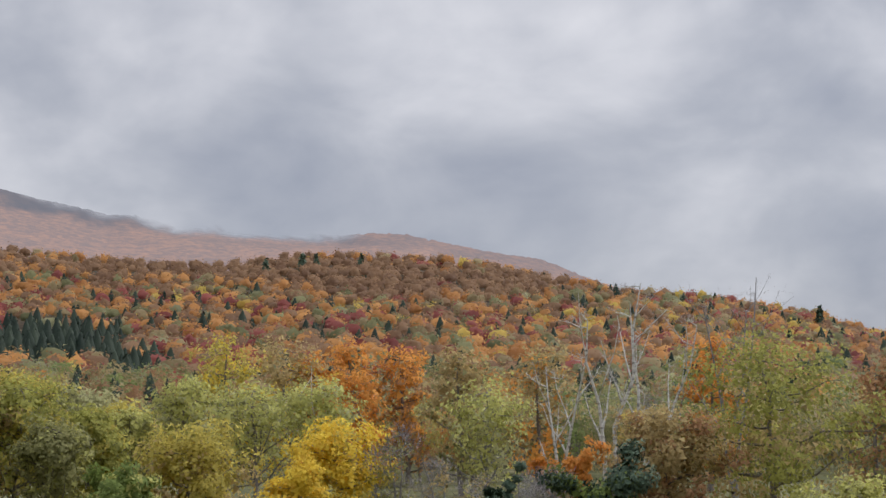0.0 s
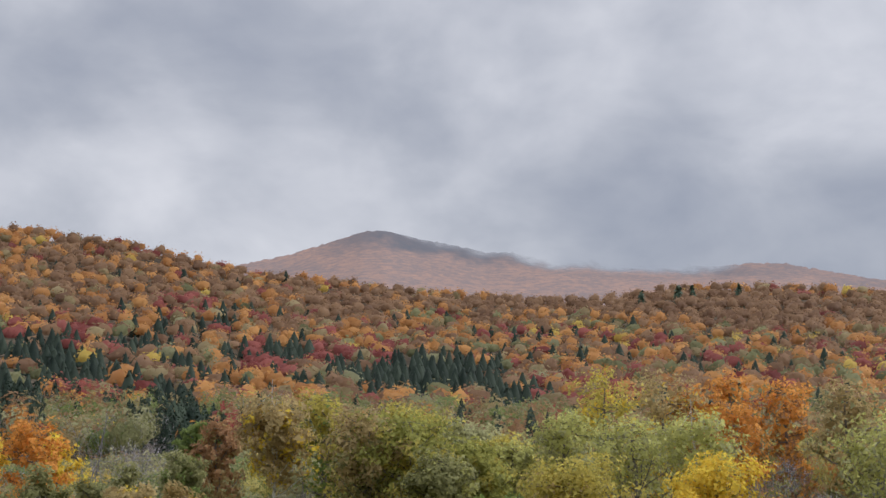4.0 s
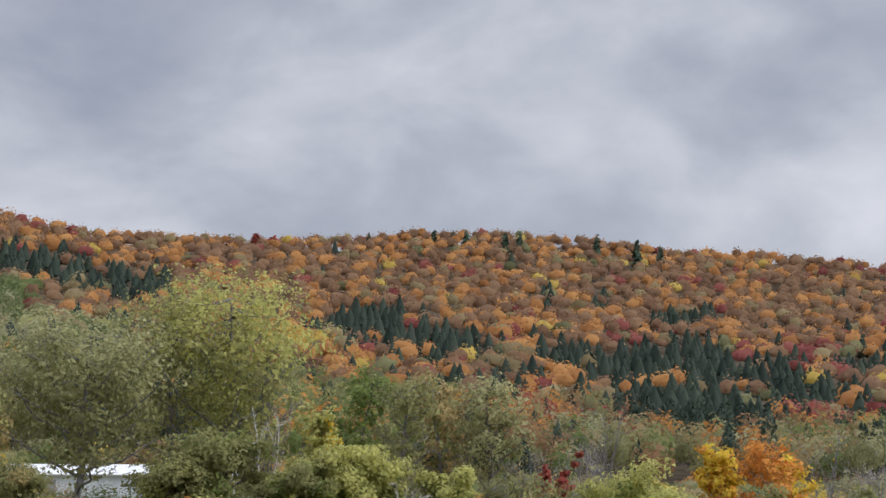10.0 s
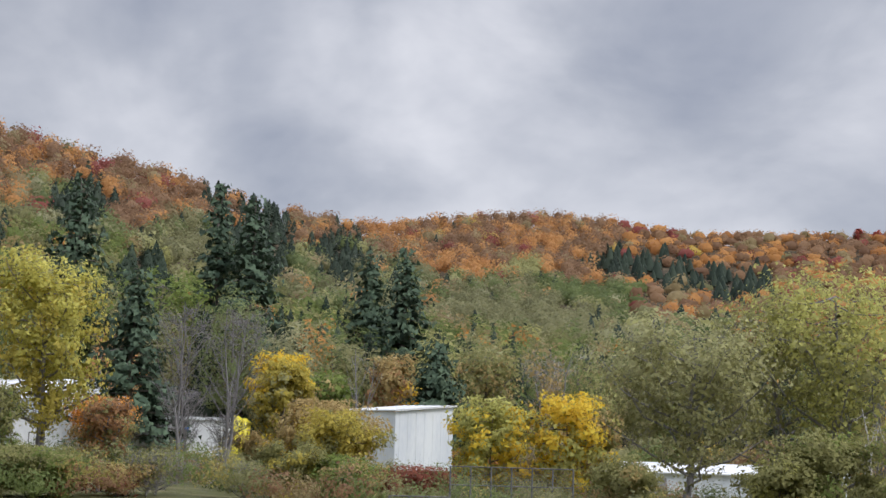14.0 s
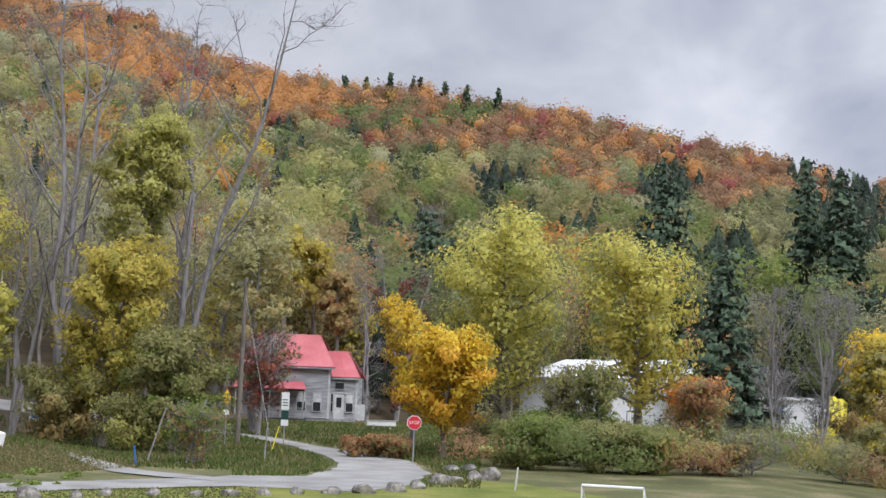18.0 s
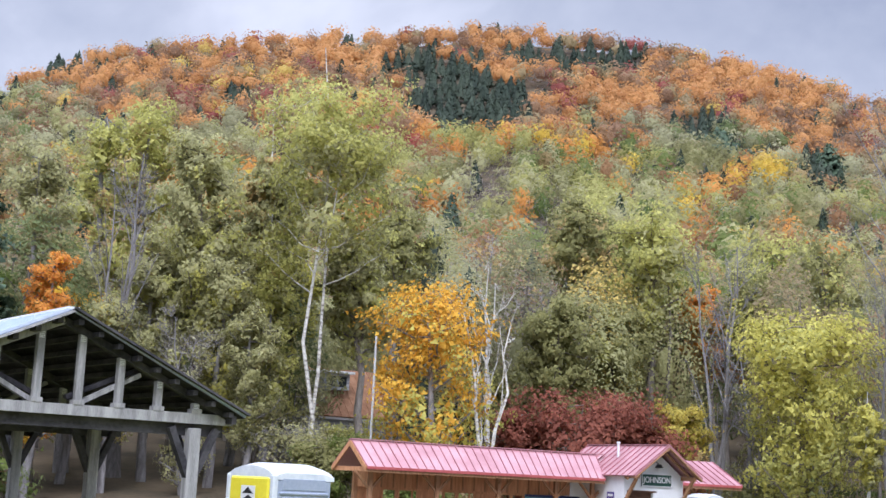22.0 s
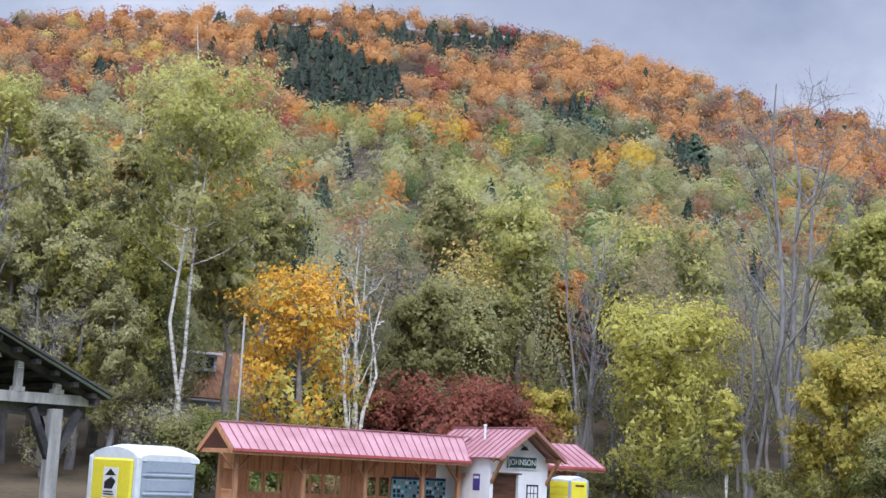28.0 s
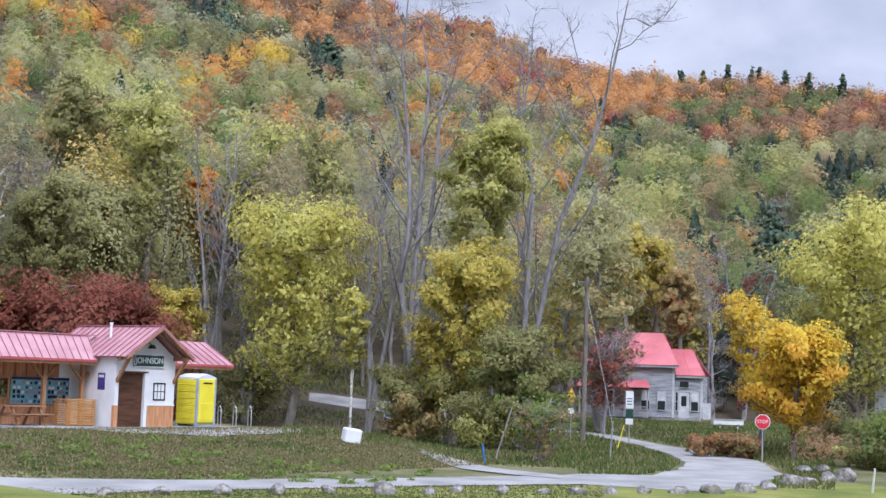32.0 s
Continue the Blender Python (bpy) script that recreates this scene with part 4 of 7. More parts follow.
def tree(az, r, top, half, kinds, style):
    """One tree: a bent tapered trunk, limbs and twigs, and leaves in clumps along the twigs."""
    g = np.random.default_rng(next(tree_count))
    foot_at = rooted(az, r)
    tall = EYE[2] + r * math.tan(radians(top)) - foot_at.z
    wide = 2 * r * math.tan(radians(half))
    lowest, widest, n_limb, n_twig, cover, stems = STYLE[style]
    if style in ("round", "tall", "shrub", "birch", "sparse", "park", "high"):
        wide *= 1.18
        tall *= 1.05  # the topmost leaves stay a little below the tips
    kinds = kinds.split("/")
    pieces, tips = [], []
    stem_pts = []
    for s in range(stems):
        lean = g.normal(0, 0.006 if style == "pine" else 0.02 if style == "birch" else 0.05, 2) * tall + (g.normal(0, 0.06 if style == "bare" else 0.035 if style == "birch" else 0.09, 2) * tall if stems > 1 else 0)
        hs = np.linspace(0, 1, 7)
        reach = (0.97 if style in ("pine", "birch") else 0.93 if style in ("bare", "white") else 0.84) * (1 if s == 0 else g.uniform(0.75, 0.95))
        px = np.stack([lean[0] * hs ** 1.4, lean[1] * hs ** 1.4, hs * tall * reach], 1)
        px[1:-1, :2] += g.normal(0, 0.010 * tall, (5, 2))
        r0 = tall * (0.011 if style == "shrub" else 0.014 if style in ("bare", "white") else 0.0068 if style == "birch" else 0.019) / (1 + 0.35 * (stems - 1))
        pieces.append(tube(px, r0 * (1 - 0.9 * hs ** 1.1) + 0.012, 7))
        stem_pts.append(px)
    clumps, weight = [], []
    for i in range(n_limb):
        f = lowest + ((0.985 if style == "pine" else 0.93) - lowest) * (i + g.uniform(0, 1)) / n_limb
        px = stem_pts[i % stems]
        start = np.array([np.interp(f * tall, px[:, 2], px[:, k]) for k in range(3)])
        if start[2] < f * tall - 0.5:
            start = px[-1]
        a = i * 2.4 + g.uniform(-0.5, 0.5)
        if style == "pine":
            span = (1 - f) ** (0.6 if r < 100 else 0.95) * wide / 2 * g.uniform(0.7, 1.3) * 1.3 + 0.22
            end = start + np.array([math.cos(a) * span, math.sin(a) * span, -0.10 * span])
            bend = np.array([0, 0, 0.06 * span])
        else:
            u = (f - lowest) / (1 - lowest)
            w = (widest - lowest) / (1 - lowest)
            prof = math.sqrt(max(0.03, 1 - ((u - w) / (w + 0.30 if u < w else 1.04 - w)) ** 2))
            span = wide / 2 * prof * (g.uniform(0.5, 1.15) if style in ("park", "round", "high") else g.uniform(0.72, 1.08))
            rise = (0.35 if style in ("round", "shrub") else 0.95 if style in ("tall", "birch", "high") else 0.65) * span * g.uniform(0.6, 1.2) + (0.15 * tall if style in ("bare", "white") else 0)
            end = start + np.array([math.cos(a) * span, math.sin(a) * span, rise])
            end[2] = min(end[2], tall * (g.uniform(0.86, 0.97) + (0.04 if style in ("bare", "white") else 0) - (0.12 if style in ("bare", "white") else 0.2) * (span / (wide / 2)) ** 2))
            bend = np.array([0, 0, -0.08 * span])
        t = np.linspace(0, 1, 5 if r < 86 else 4)[:, None]
        line = start + (end - start) * t + bend * np.sin(t * np.pi) + np.vstack([np.zeros(3), g.normal(0, 0.03 * span + 0.02, (len(t) - 1, 3))])
        rl = (0.0075 * tall * (1.1 - f) * (0.6 if style == "bare" else 0.4 if style == "birch" else 1) + 0.012) * (0.7 if stems > 1 else 1)
        pieces.append(tube(line, rl * (1 - 0.8 * t[:, 0]) + 0.006, 4 if r < 100 else 3))
        for b in np.linspace(0.1 if style == "pine" else 0.35, 1, 4):
            clumps.append(start + (end - start) * b)
            weight.append(0.3 + span * (0.4 + b))
        for j in range(n_twig):
            b = g.uniform(0.25, 1.0)
            p0 = np.array([np.interp(b, t[:, 0], line[:, k]) for k in range(3)])
            d = g.normal(0, 1, 3)
            d[2] = abs(d[2]) * 0.9 + 0.2
            p1 = p0 + d / np.linalg.norm(d) * wide * g.uniform(0.07, 0.17) * (1.15 if n_twig > 6 else 1)
            p1[2] = min(p1[2], tall * g.uniform(0.88, 1.0))
            m = (p0 + p1) / 2 + g.normal(0, 0.02 * wide, 3)
            if r < (105 if cover < 1 else 82):
                pieces.append(tube([p0, m, p1], [0.016, 0.011, 0.005], 3))
            clumps.append(p1)
            weight.append(0.3 + span)
            if n_twig > 6 and r < 100:
                for q in range(2):
                    d2 = d / np.linalg.norm(d) + g.normal(0, 0.6, 3)
                    p2 = m + d2 / np.linalg.norm(d2) * wide * g.uniform(0.04, 0.10)
                    pieces.append(tube([m, p2], [0.009, 0.004], 3))
    clumps = np.array(clumps)
    mid = np.array([*np.mean([p[3, :2] for p in stem_pts], axis=0), tall * (lowest + 0.45 * (1 - lowest))])
    px_m = 2475 / r
    size = max(0.085, 3.5 / px_m) * (1.4 if style == "pine" else 1)
    area = wide * tall * (1 - lowest) * 0.78
    n = int(1.25 * cover * area / (size * size * 0.30))
    most = (15000 if r < 105 else 6000) if style == "pine" else 14000 if r < 82 and style in ("park", "round", "birch") else 11000 if r < 86 else 5500 if r < 105 else 2600
    if n > most:
        size *= min(1.5, math.sqrt(n / most))
        n = most
    parts = "+".join(kinds)
    root = thing("tree" if style not in ("shrub", "twiggy") else "shrub",
                 f"{WORDS[kinds[0]]} {'conifer' if style == 'pine' else 'bush' if style in ('shrub', 'twiggy') else 'tree'} with {FORM[style]}"
                 + (f" and {WORDS[kinds[1]]} leaves" if len(kinds) > 1 else " in autumn"),
                 "conifer" if style == "pine" else "bush" if style in ("shrub", "twiggy") else "tree",
                 Matrix.Translation(foot_at - Vector((0, 0, 0.12))))
    bark = PALE_BARK if style in ("birch", "white") else ASH_BARK if style in ("bare", "twiggy", "sparse") else BARK
    part("trunk", mesh_from("trunk", *joined(pieces), [bark], smooth=True), None, root)
    if style == "pine":
        reach = np.linalg.norm(clumps.reshape(n_limb, 4, 3)[:, 3] - clumps.reshape(n_limb, 4, 3)[:, 0], axis=1)
        k = g.choice(n_limb, n, p=reach / reach.sum())
        b = g.uniform(0.03, 1.04, n) ** 0.55
        e = clumps.reshape(n_limb, 4, 3)
        s0, s1 = e[k, 0], e[k, 3]
        c = s0 + (s1 - s0) * b[:, None] + g.normal(0, 0.05 * wide, (n, 3)) * np.array([1, 1, 0.35]) * (0.3 + 1.3 * b[:, None])
        c[:, 2] -= 0.02 * wide * b
        out = c - mid
        out[:, 2] = 0.5 * np.hypot(out[:, 0], out[:, 1]) + 0.05
    else:
        k = g.choice(len(clumps), n, p=np.array(weight) / sum(weight))
        d = g.normal(0, 1, (n, 3))
        d /= np.linalg.norm(d, axis=1)[:, None]
        rad = wide * (0.14 if style == "shrub" else 0.125 if style == "round" else 0.105 if style in ("park", "high") else 0.12) * g.uniform(0.25, 1.0, n) ** 0.6
        c = clumps[k] + d * rad[:, None] * np.array([1, 1, 0.8 * min(1.0, 1.3 * tall / wide)])
        c[:, 2] = np.where(c[:, 2] > tall * 0.93, tall * 0.93 + (c[:, 2] - tall * 0.93) * 0.45, c[:, 2])
        out = d * 0.45 + (c - mid) / np.array([wide * 0.5, wide * 0.5, tall * (1 - lowest) * 0.5])
    if n > 20:
        out /= np.linalg.norm(out, axis=1)[:, None] + 1e-9
        c[:, 2] = np.maximum(c[:, 2], 0.15)
        scale = np.full(n, size)
        deep = g.uniform(0, 1, n) < 0.16  # larger sprays inside the crown
        if style not in ("bare", "white"):
            scale[deep] *= 1.6
            c[deep] = mid + (c[deep] - mid) * 0.82
        if len(kinds) > 1:  # the second colour sits in some of the clumps
            pts = clumps if style != "pine" else clumps.reshape(n_limb, 4, 3)[:, 0]
            side = (g.uniform(0, 1, len(pts)) + (0.5 - pts[:, 2] / tall) * 0.9)[k] > 0.62  # more of it below
            idx = side.astype(np.int32)
        else:
            idx = np.zeros(n, np.int32)
        twig = np.array([q == "bare" for q in kinds])[idx]
        v, f = leaves(c, out, scale * 1.15, g, 0.55, 3, twig if twig.any() else None)
        soft = out + np.array([0, 0, 0.35]) + g.normal(0, 0.12, (n, 3))
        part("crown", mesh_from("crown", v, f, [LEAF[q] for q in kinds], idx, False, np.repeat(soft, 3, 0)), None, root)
    return root


# ---- each tree: heading, distance, height of the top above eye level, half width (degrees), leaves, form
# riverside trees below the far mountain
tree(-13.27, 85, 2.53, 3.47, "moss/ochre", "round")
tree(-8.97, 80, -0.36, 2.20, "ochre/rust", "round")
tree(-6.59, 95, 5.27, 1.27, "bare", "white")
tree(-4.59, 95, 2.30, 1.27, "bare", "white")
tree(-7.94, 98, 4.33, 1.16, "bare", "white")
tree(-11.57, 130, 5.27, 1.44, "bare", "bare")
tree(-10.61, 170, 2.46, 1.04, "orange", "round")
tree(-6.92, 75, -1.37, 1.27, "pine/green", "shrub")
tree(-16.32, 70, -2.80, 1.74, "lime/pale", "shrub")
tree(-16.89, 120, 1.46, 1.39, "rust/olive", "round")
tree(16.96, 95, 1.26, 1.97, "moss/honey", "tall")
tree(15.33, 90, -0.52, 1.27, "olive/lime", "tall")
tree(13.89, 100, -0.08, 1.27, "moss/honey", "tall")
tree(10.87, 110, 1.25, 1.20, "lime/pale", "tall")
tree(12.40, 112, -0.10, 0.97, "lime/olive", "tall")
tree(10.40, 85, -1.01, 2.20, "honey/ochre", "round")
tree(13.14, 78, -2.09, 1.16, "green/lime", "shrub")
tree(8.87, 150, 2.61, 1.50, "honey/gold", "round")
tree(7.61, 120, 0.89, 1.74, "lime/pale", "tall")
tree(5.10, 110, 0.99, 1.62, "lime/pale", "birch")
tree(6.37, 160, 2.60, 1.62, "ochre/gold", "round")
tree(5.22, 165, 1.91, 1.04, "orange/rust", "round")
tree(3.38, 180, 2.41, 1.11, "orange/ochre", "round")
tree(1.54, 180, 2.12, 1.27, "orange/rust", "round")
tree(-0.66, 165, 2.11, 1.27, "ochre/olive", "round")
tree(2.81, 140, 1.21, 1.04, "orange/bare", "sparse")
tree(4.30, 82, -0.84, 1.97, "gold/honey", "round")
tree(5.55, 78, -2.08, 1.39, "gold/honey", "shrub")
tree(1.89, 84, -0.52, 1.74, "bare/olive", "twiggy")
tree(-1.69, 112, 0.83, 1.57, "lime/pale", "sparse")
tree(-3.78, 170, 2.08, 1.44, "ochre/orange", "round")
tree(-3.37, 78, -2.26, 1.85, "bare", "twiggy")
tree(-5.09, 79, -2.04, 1.39, "bare/olive", "twiggy")
tree(-0.29, 80, -1.60, 1.39, "bare/ochre", "twiggy")
tree(-2.16, 75, -2.25, 0.60, "pine", "shrub")
tree(-5.79, 90, -1.18, 0.76, "orange", "shrub")
tree(-9.12, 170, 1.11, 0.93, "bare/rust", "twiggy")
tree(19.99, 112, 2.09, 1.06, "honey/green", "tall")
tree(18.04, 95, 1.16, 1.50, "ochre/olive", "tall")
tree(16.27, 100, 1.38, 1.34, "honey/olive", "tall")
tree(14.14, 150, 0.57, 1.27, "pale", "tall")
tree(12.89, 118, 0.11, 1.16, "honey/ochre", "tall")
# riverside trees below the long hill
tree(22.18, 100, 1.87, 1.34, "ochre/gold", "birch")
tree(24.34, 110, 0.85, 0.88, "rust/ochre", "tall")
tree(25.52, 80, -0.39, 0.83, "olive/green", "tall")
tree(31.24, 112, 0.75, 1.20, "orange", "round")
tree(30.53, 118, 0.02, 0.93, "gold/orange", "round")
tree(33.50, 118, 0.54, 0.76, "gold/orange", "round")
tree(29.50, 150, 1.20, 0.65, "bare/gold", "bare")
tree(25.69, 160, 0.62, 0.69, "green", "round")
tree(27.70, 135, -0.09, 1.50, "bare/pale", "twiggy")
tree(33.34, 80, -1.15, 1.39, "olive/ochre", "twiggy")
tree(30.98, 78, -0.95, 1.27, "olive/bare", "shrub")
tree(29.12, 85, -1.19, 1.27, "olive/gold", "shrub")
tree(27.41, 75, -1.34, 1.16, "ochre/gold", "shrub")
tree(36.25, 82, -0.10, 1.85, "lime/green", "shrub")
tree(48.04, 75, 0.47, 1.50, "lime/green", "shrub")
tree(44.05, 75, -0.24, 1.16, "lime/green", "shrub")
tree(46.46, 105, 3.46, 1.27, "olive/bare", "sparse")
tree(44.40, 120, 3.49, 1.04, "ochre/olive", "sparse")
tree(42.52, 120, 3.48, 1.50, "pale/olive", "tall")
tree(38.44, 120, 1.98, 1.27, "bare", "bare")
tree(38.76, 125, 1.07, 1.39, "bare/pale", "twiggy")
tree(40.20, 115, 0.39, 0.37, "red", "shrub")
tree(40.99, 118, 0.61, 1.04, "bare/ochre", "twiggy")
tree(47.96, 160, 3.54, 1.27, "green/pale", "round")
tree(39.07, 90, -0.33, 1.16, "olive/bare", "twiggy")
tree(41.97, 92, -0.11, 1.16, "olive/bare", "twiggy")
tree(27.79, 130, -0.08, 1.27, "bare/pale", "twiggy")
tree(33.40, 118, 0.41, 0.74, "gold/orange", "round")
tree(48.39, 75, 0.20, 1.85, "lime/green", "round")
tree(44.14, 75, -0.32, 1.06, "lime/green", "shrub")
tree(49.21, 110, 1.78, 0.69, "lime/gold", "tall")
tree(46.01, 72, -0.91, 0.42, "bare", "white")
tree(40.28, 110, 0.17, 0.37, "red", "shrub")
tree(41.87, 95, -0.29, 1.39, "olive/ochre", "twiggy")
# trees by the ball field
tree(50.55, 72, -0.40, 1.20, "lime/green", "shrub")
tree(51.70, 78, 2.09, 0.60, "bare", "white")
tree(54.61, 70, -1.83, 0.56, "orange/red", "shrub")
tree(53.11, 85, 7.25, 3.47, "lime/olive", "sparse")
tree(55.44, 90, 6.16, 2.08, "olive/bare", "sparse")
tree(51.63, 85, 3.37, 1.04, "bare", "bare")
tree(50.85, 72, 0.03, 1.39, "olive/green", "shrub")
tree(54.76, 74, 0.88, 2.08, "olive/green", "shrub")
tree(59.03, 80, 5.34, 3.24, "pale/olive", "sparse")
tree(63.94, 95, 2.02, 1.62, "gold/lime", "round")
tree(64.46, 130, 4.61, 1.39, "bare/ochre", "twiggy")
tree(61.36, 72, -0.48, 1.39, "olive/ochre", "shrub")
tree(55.23, 72, -0.12, 1.62, "olive/lime", "shrub")
tree(62.32, 100, 1.55, 1.16, "ochre/lime", "shrub")
# trees round the white sheds
tree(79.45, 85, 5.60, 1.16, "bare", "bare")
tree(77.48, 85, 5.47, 1.39, "bare", "bare")
tree(75.73, 95, 3.56, 1.04, "gold/pale", "tall")
tree(73.84, 80, 1.45, 1.51, "ochre/gold", "round")
tree(66.93, 95, 1.72, 1.51, "lime/gold", "round")
tree(72.37, 130, 3.85, 0.58, "bare", "bare")
tree(71.12, 140, 3.62, 0.93, "ochre/rust", "sparse")
tree(69.07, 135, 3.96, 1.85, "pine", "pine")
tree(70.16, 150, 2.39, 0.69, "gold", "round")
tree(76.82, 165, 9.79, 2.04, "pine", "pine")
tree(78.06, 170, 10.16, 1.48, "pine", "pine")
tree(70.59, 180, 7.82, 1.67, "pine", "pine")
tree(71.96, 190, 7.60, 1.67, "pine", "pine")
tree(80.15, 150, 6.63, 1.85, "green/olive", "tall")
tree(74.01, 140, 2.62, 1.39, "green/ochre", "tall")
tree(67.46, 150, 3.96, 1.62, "olive/ochre", "tall")
tree(90.20, 78, 7.81, 2.89, "lemon/lime", "park")
tree(84.60, 75, 7.24, 2.08, "lemon/honey", "sparse")
tree(81.31, 120, 6.61, 1.85, "pine", "pine")
tree(83.76, 170, 10.16, 2.04, "pine", "pine")
tree(86.26, 70, 1.94, 0.88, "olive/green", "sparse")
tree(73.41, 80, 1.24, 1.74, "ochre/gold", "shrub")
tree(84.78, 66, -0.76, 1.62, "olive/green", "shrub")
tree(80.18, 70, -0.95, 1.85, "bare/olive", "twiggy")
tree(76.75, 72, -1.06, 1.39, "olive/green", "twiggy")
tree(88.00, 72, -0.29, 1.39, "green/olive", "shrub")
tree(70.28, 75, -1.17, 1.39, "maroon/olive", "shrub")
tree(72.71, 72, -0.81, 1.39, "green/ochre", "shrub")
tree(89.75, 68, -1.82, 1.16, "lime", "shrub")
tree(82.00, 68, -1.35, 1.39, "ochre/maroon", "shrub")
tree(89.88, 78, -0.78, 1.39, "olive/green", "shrub")
tree(76.21, 100, 0.09, 1.04, "ochre/olive", "shrub")
tree(77.70, 98, 0.84, 0.93, "bare", "bare")
tree(79.10, 96, 1.94, 0.93, "bare", "bare")
tree(82.43, 96, 1.26, 1.27, "orange/ochre", "sparse")
tree(75.22, 105, 2.28, 0.93, "ochre/pale", "tall")
tree(82.41, 72, 1.41, 0.93, "rust/olive", "sparse")
tree(89.02, 66, -0.53, 1.27, "green/olive", "shrub")
tree(86.48, 66, -0.67, 1.39, "olive/green", "shrub")
tree(84.18, 66, -0.94, 1.27, "green/rust", "shrub")
tree(80.55, 68, -0.58, 1.16, "olive/bare", "twiggy")
tree(88.18, 72, 1.68, 0.93, "olive/bare", "sparse")
tree(75.20, 72, -0.17, 1.04, "olive/honey", "shrub")
tree(73.25, 76, 1.01, 1.62, "honey/olive", "round")
tree(75.45, 90, 3.19, 0.97, "honey/pale", "tall")
# trees by the lane and the house
tree(92.57, 74, 3.10, 1.75, "gold/amber", "park")
tree(103.21, 82, 16.82, 2.89, "bare", "bare")
tree(102.54, 60, -0.13, 1.44, "green/rust", "twiggy")
tree(93.80, 84, 4.46, 0.93, "gold/ochre", "sparse")
tree(98.35, 135, 7.81, 1.39, "pale/lime", "high")
tree(96.05, 135, 6.24, 1.39, "bare", "bare")
tree(99.72, 130, 7.56, 1.16, "pale", "high")
tree(101.30, 120, 6.15, 1.16, "pale/ochre", "tall")
tree(93.39, 150, 7.85, 1.85, "pine", "pine")
tree(96.16, 72, -1.57, 0.60, "rust/olive", "shrub")
tree(95.30, 73, -1.49, 0.60, "rust/olive", "shrub")
tree(94.43, 72, -1.52, 0.56, "rust/olive", "shrub")
tree(103.35, 70, 2.74, 1.62, "olive/green", "round")
tree(100.06, 90, 2.74, 1.11, "bare/maroon", "sparse")
tree(101.96, 96, 9.03, 1.85, "pale/honey", "sparse")
tree(100.22, 92, 6.80, 1.39, "pale/ochre", "sparse")
tree(99.31, 120, 7.35, 0.97, "honey/pale", "high")
tree(98.02, 122, 6.92, 0.88, "honey/ochre", "high")
tree(97.07, 118, 5.56, 0.69, "ochre/rust", "high")
tree(95.69, 120, 5.36, 0.97, "bare", "twiggy")
tree(101.28, 115, 7.06, 1.11, "pale/honey", "tall")
tree(94.49, 130, 7.33, 0.69, "bare/maroon", "twiggy")
tree(100.20, 130, 5.24, 0.93, "olive/honey", "tall")
tree(98.56, 130, 4.60, 0.93, "moss/honey", "tall")
tree(96.48, 130, 3.97, 0.83, "honey/olive", "tall")
# trees beside the path
tree(112.88, 80, 8.12, 2.73, "lemon/lime", "park")
tree(109.62, 82, 11.09, 1.51, "bare/ochre", "bare")
tree(107.96, 80, 17.15, 3.47, "bare", "bare")
tree(106.26, 78, 12.29, 1.55, "lime/pale", "high")
tree(110.29, 72, 4.30, 0.51, "lemon/pale", "birch")
tree(114.52, 115, 11.12, 1.74, "lime/green", "high")
tree(114.59, 86, 7.76, 1.62, "bare/olive", "twiggy")
tree(114.50, 88, 0.65, 1.39, "olive/ochre", "shrub")
tree(107.63, 74, 0.89, 1.39, "olive/ochre", "shrub")
tree(104.82, 70, -0.17, 1.39, "olive/lime", "shrub")
tree(106.16, 74, 6.31, 2.04, "honey/moss", "park")
tree(114.28, 98, 9.37, 1.27, "olive/lime", "high")
tree(115.89, 102, 8.63, 0.74, "orange/ochre", "high")
tree(112.21, 110, 10.80, 1.50, "olive/lime", "high")
# trees behind the station
tree(129.16, 96, 12.17, 1.39, "olive/lime", "high")
tree(118.10, 105, 9.60, 1.39, "green/pale", "high")
tree(121.17, 125, 12.44, 1.62, "lime/pale", "high")
tree(119.12, 120, 11.83, 1.16, "pale/green", "high")
tree(123.59, 98, 8.98, 1.62, "bare/ochre", "sparse")
tree(116.02, 100, 8.82, 0.93, "orange/ochre", "high")
tree(120.25, 95, 7.88, 1.39, "olive/lime", "high")
tree(124.00, 90, 5.18, 1.39, "olive", "tall")
tree(125.16, 69, 8.65, 0.46, "bare", "white")
tree(121.31, 102, 12.72, 1.39, "olive/ochre", "high")
tree(118.72, 96, 12.09, 1.85, "lime/pale", "high")
tree(123.81, 88, 10.05, 1.39, "bare/olive", "twiggy")
tree(122.34, 84, 8.26, 1.39, "olive", "tall")
tree(127.75, 70, 0.20, 1.39, "green/olive", "shrub")
tree(125.26, 84, 9.51, 0.93, "bare", "white")
tree(116.06, 86, 10.76, 1.16, "bare/ochre", "bare")
tree(130.61, 86, 2.83, 1.04, "bare/olive", "twiggy")
tree(129.26, 71, 2.29, 1.16, "green/olive", "shrub")
tree(127.39, 70, 8.90, 2.43, "amber/lemon", "sparse")
tree(122.01, 78, 4.24, 2.78, "maroon", "shrub")
tree(118.87, 79, 3.78, 1.97, "maroon", "shrub")
tree(124.04, 79, 3.58, 1.16, "maroon", "shrub")
tree(117.25, 80, 3.96, 1.11, "honey/ochre", "tall")
tree(130.02, 84, 2.07, 1.04, "olive/bare", "shrub")
tree(126.34, 105, 8.40, 1.27, "olive/bare", "high")
tree(120.73, 118, 12.36, 1.62, "lime/green", "high")
tree(118.08, 108, 10.86, 1.39, "pale/lime", "high")
tree(123.11, 96, 8.11, 1.16, "bare/olive", "twiggy")
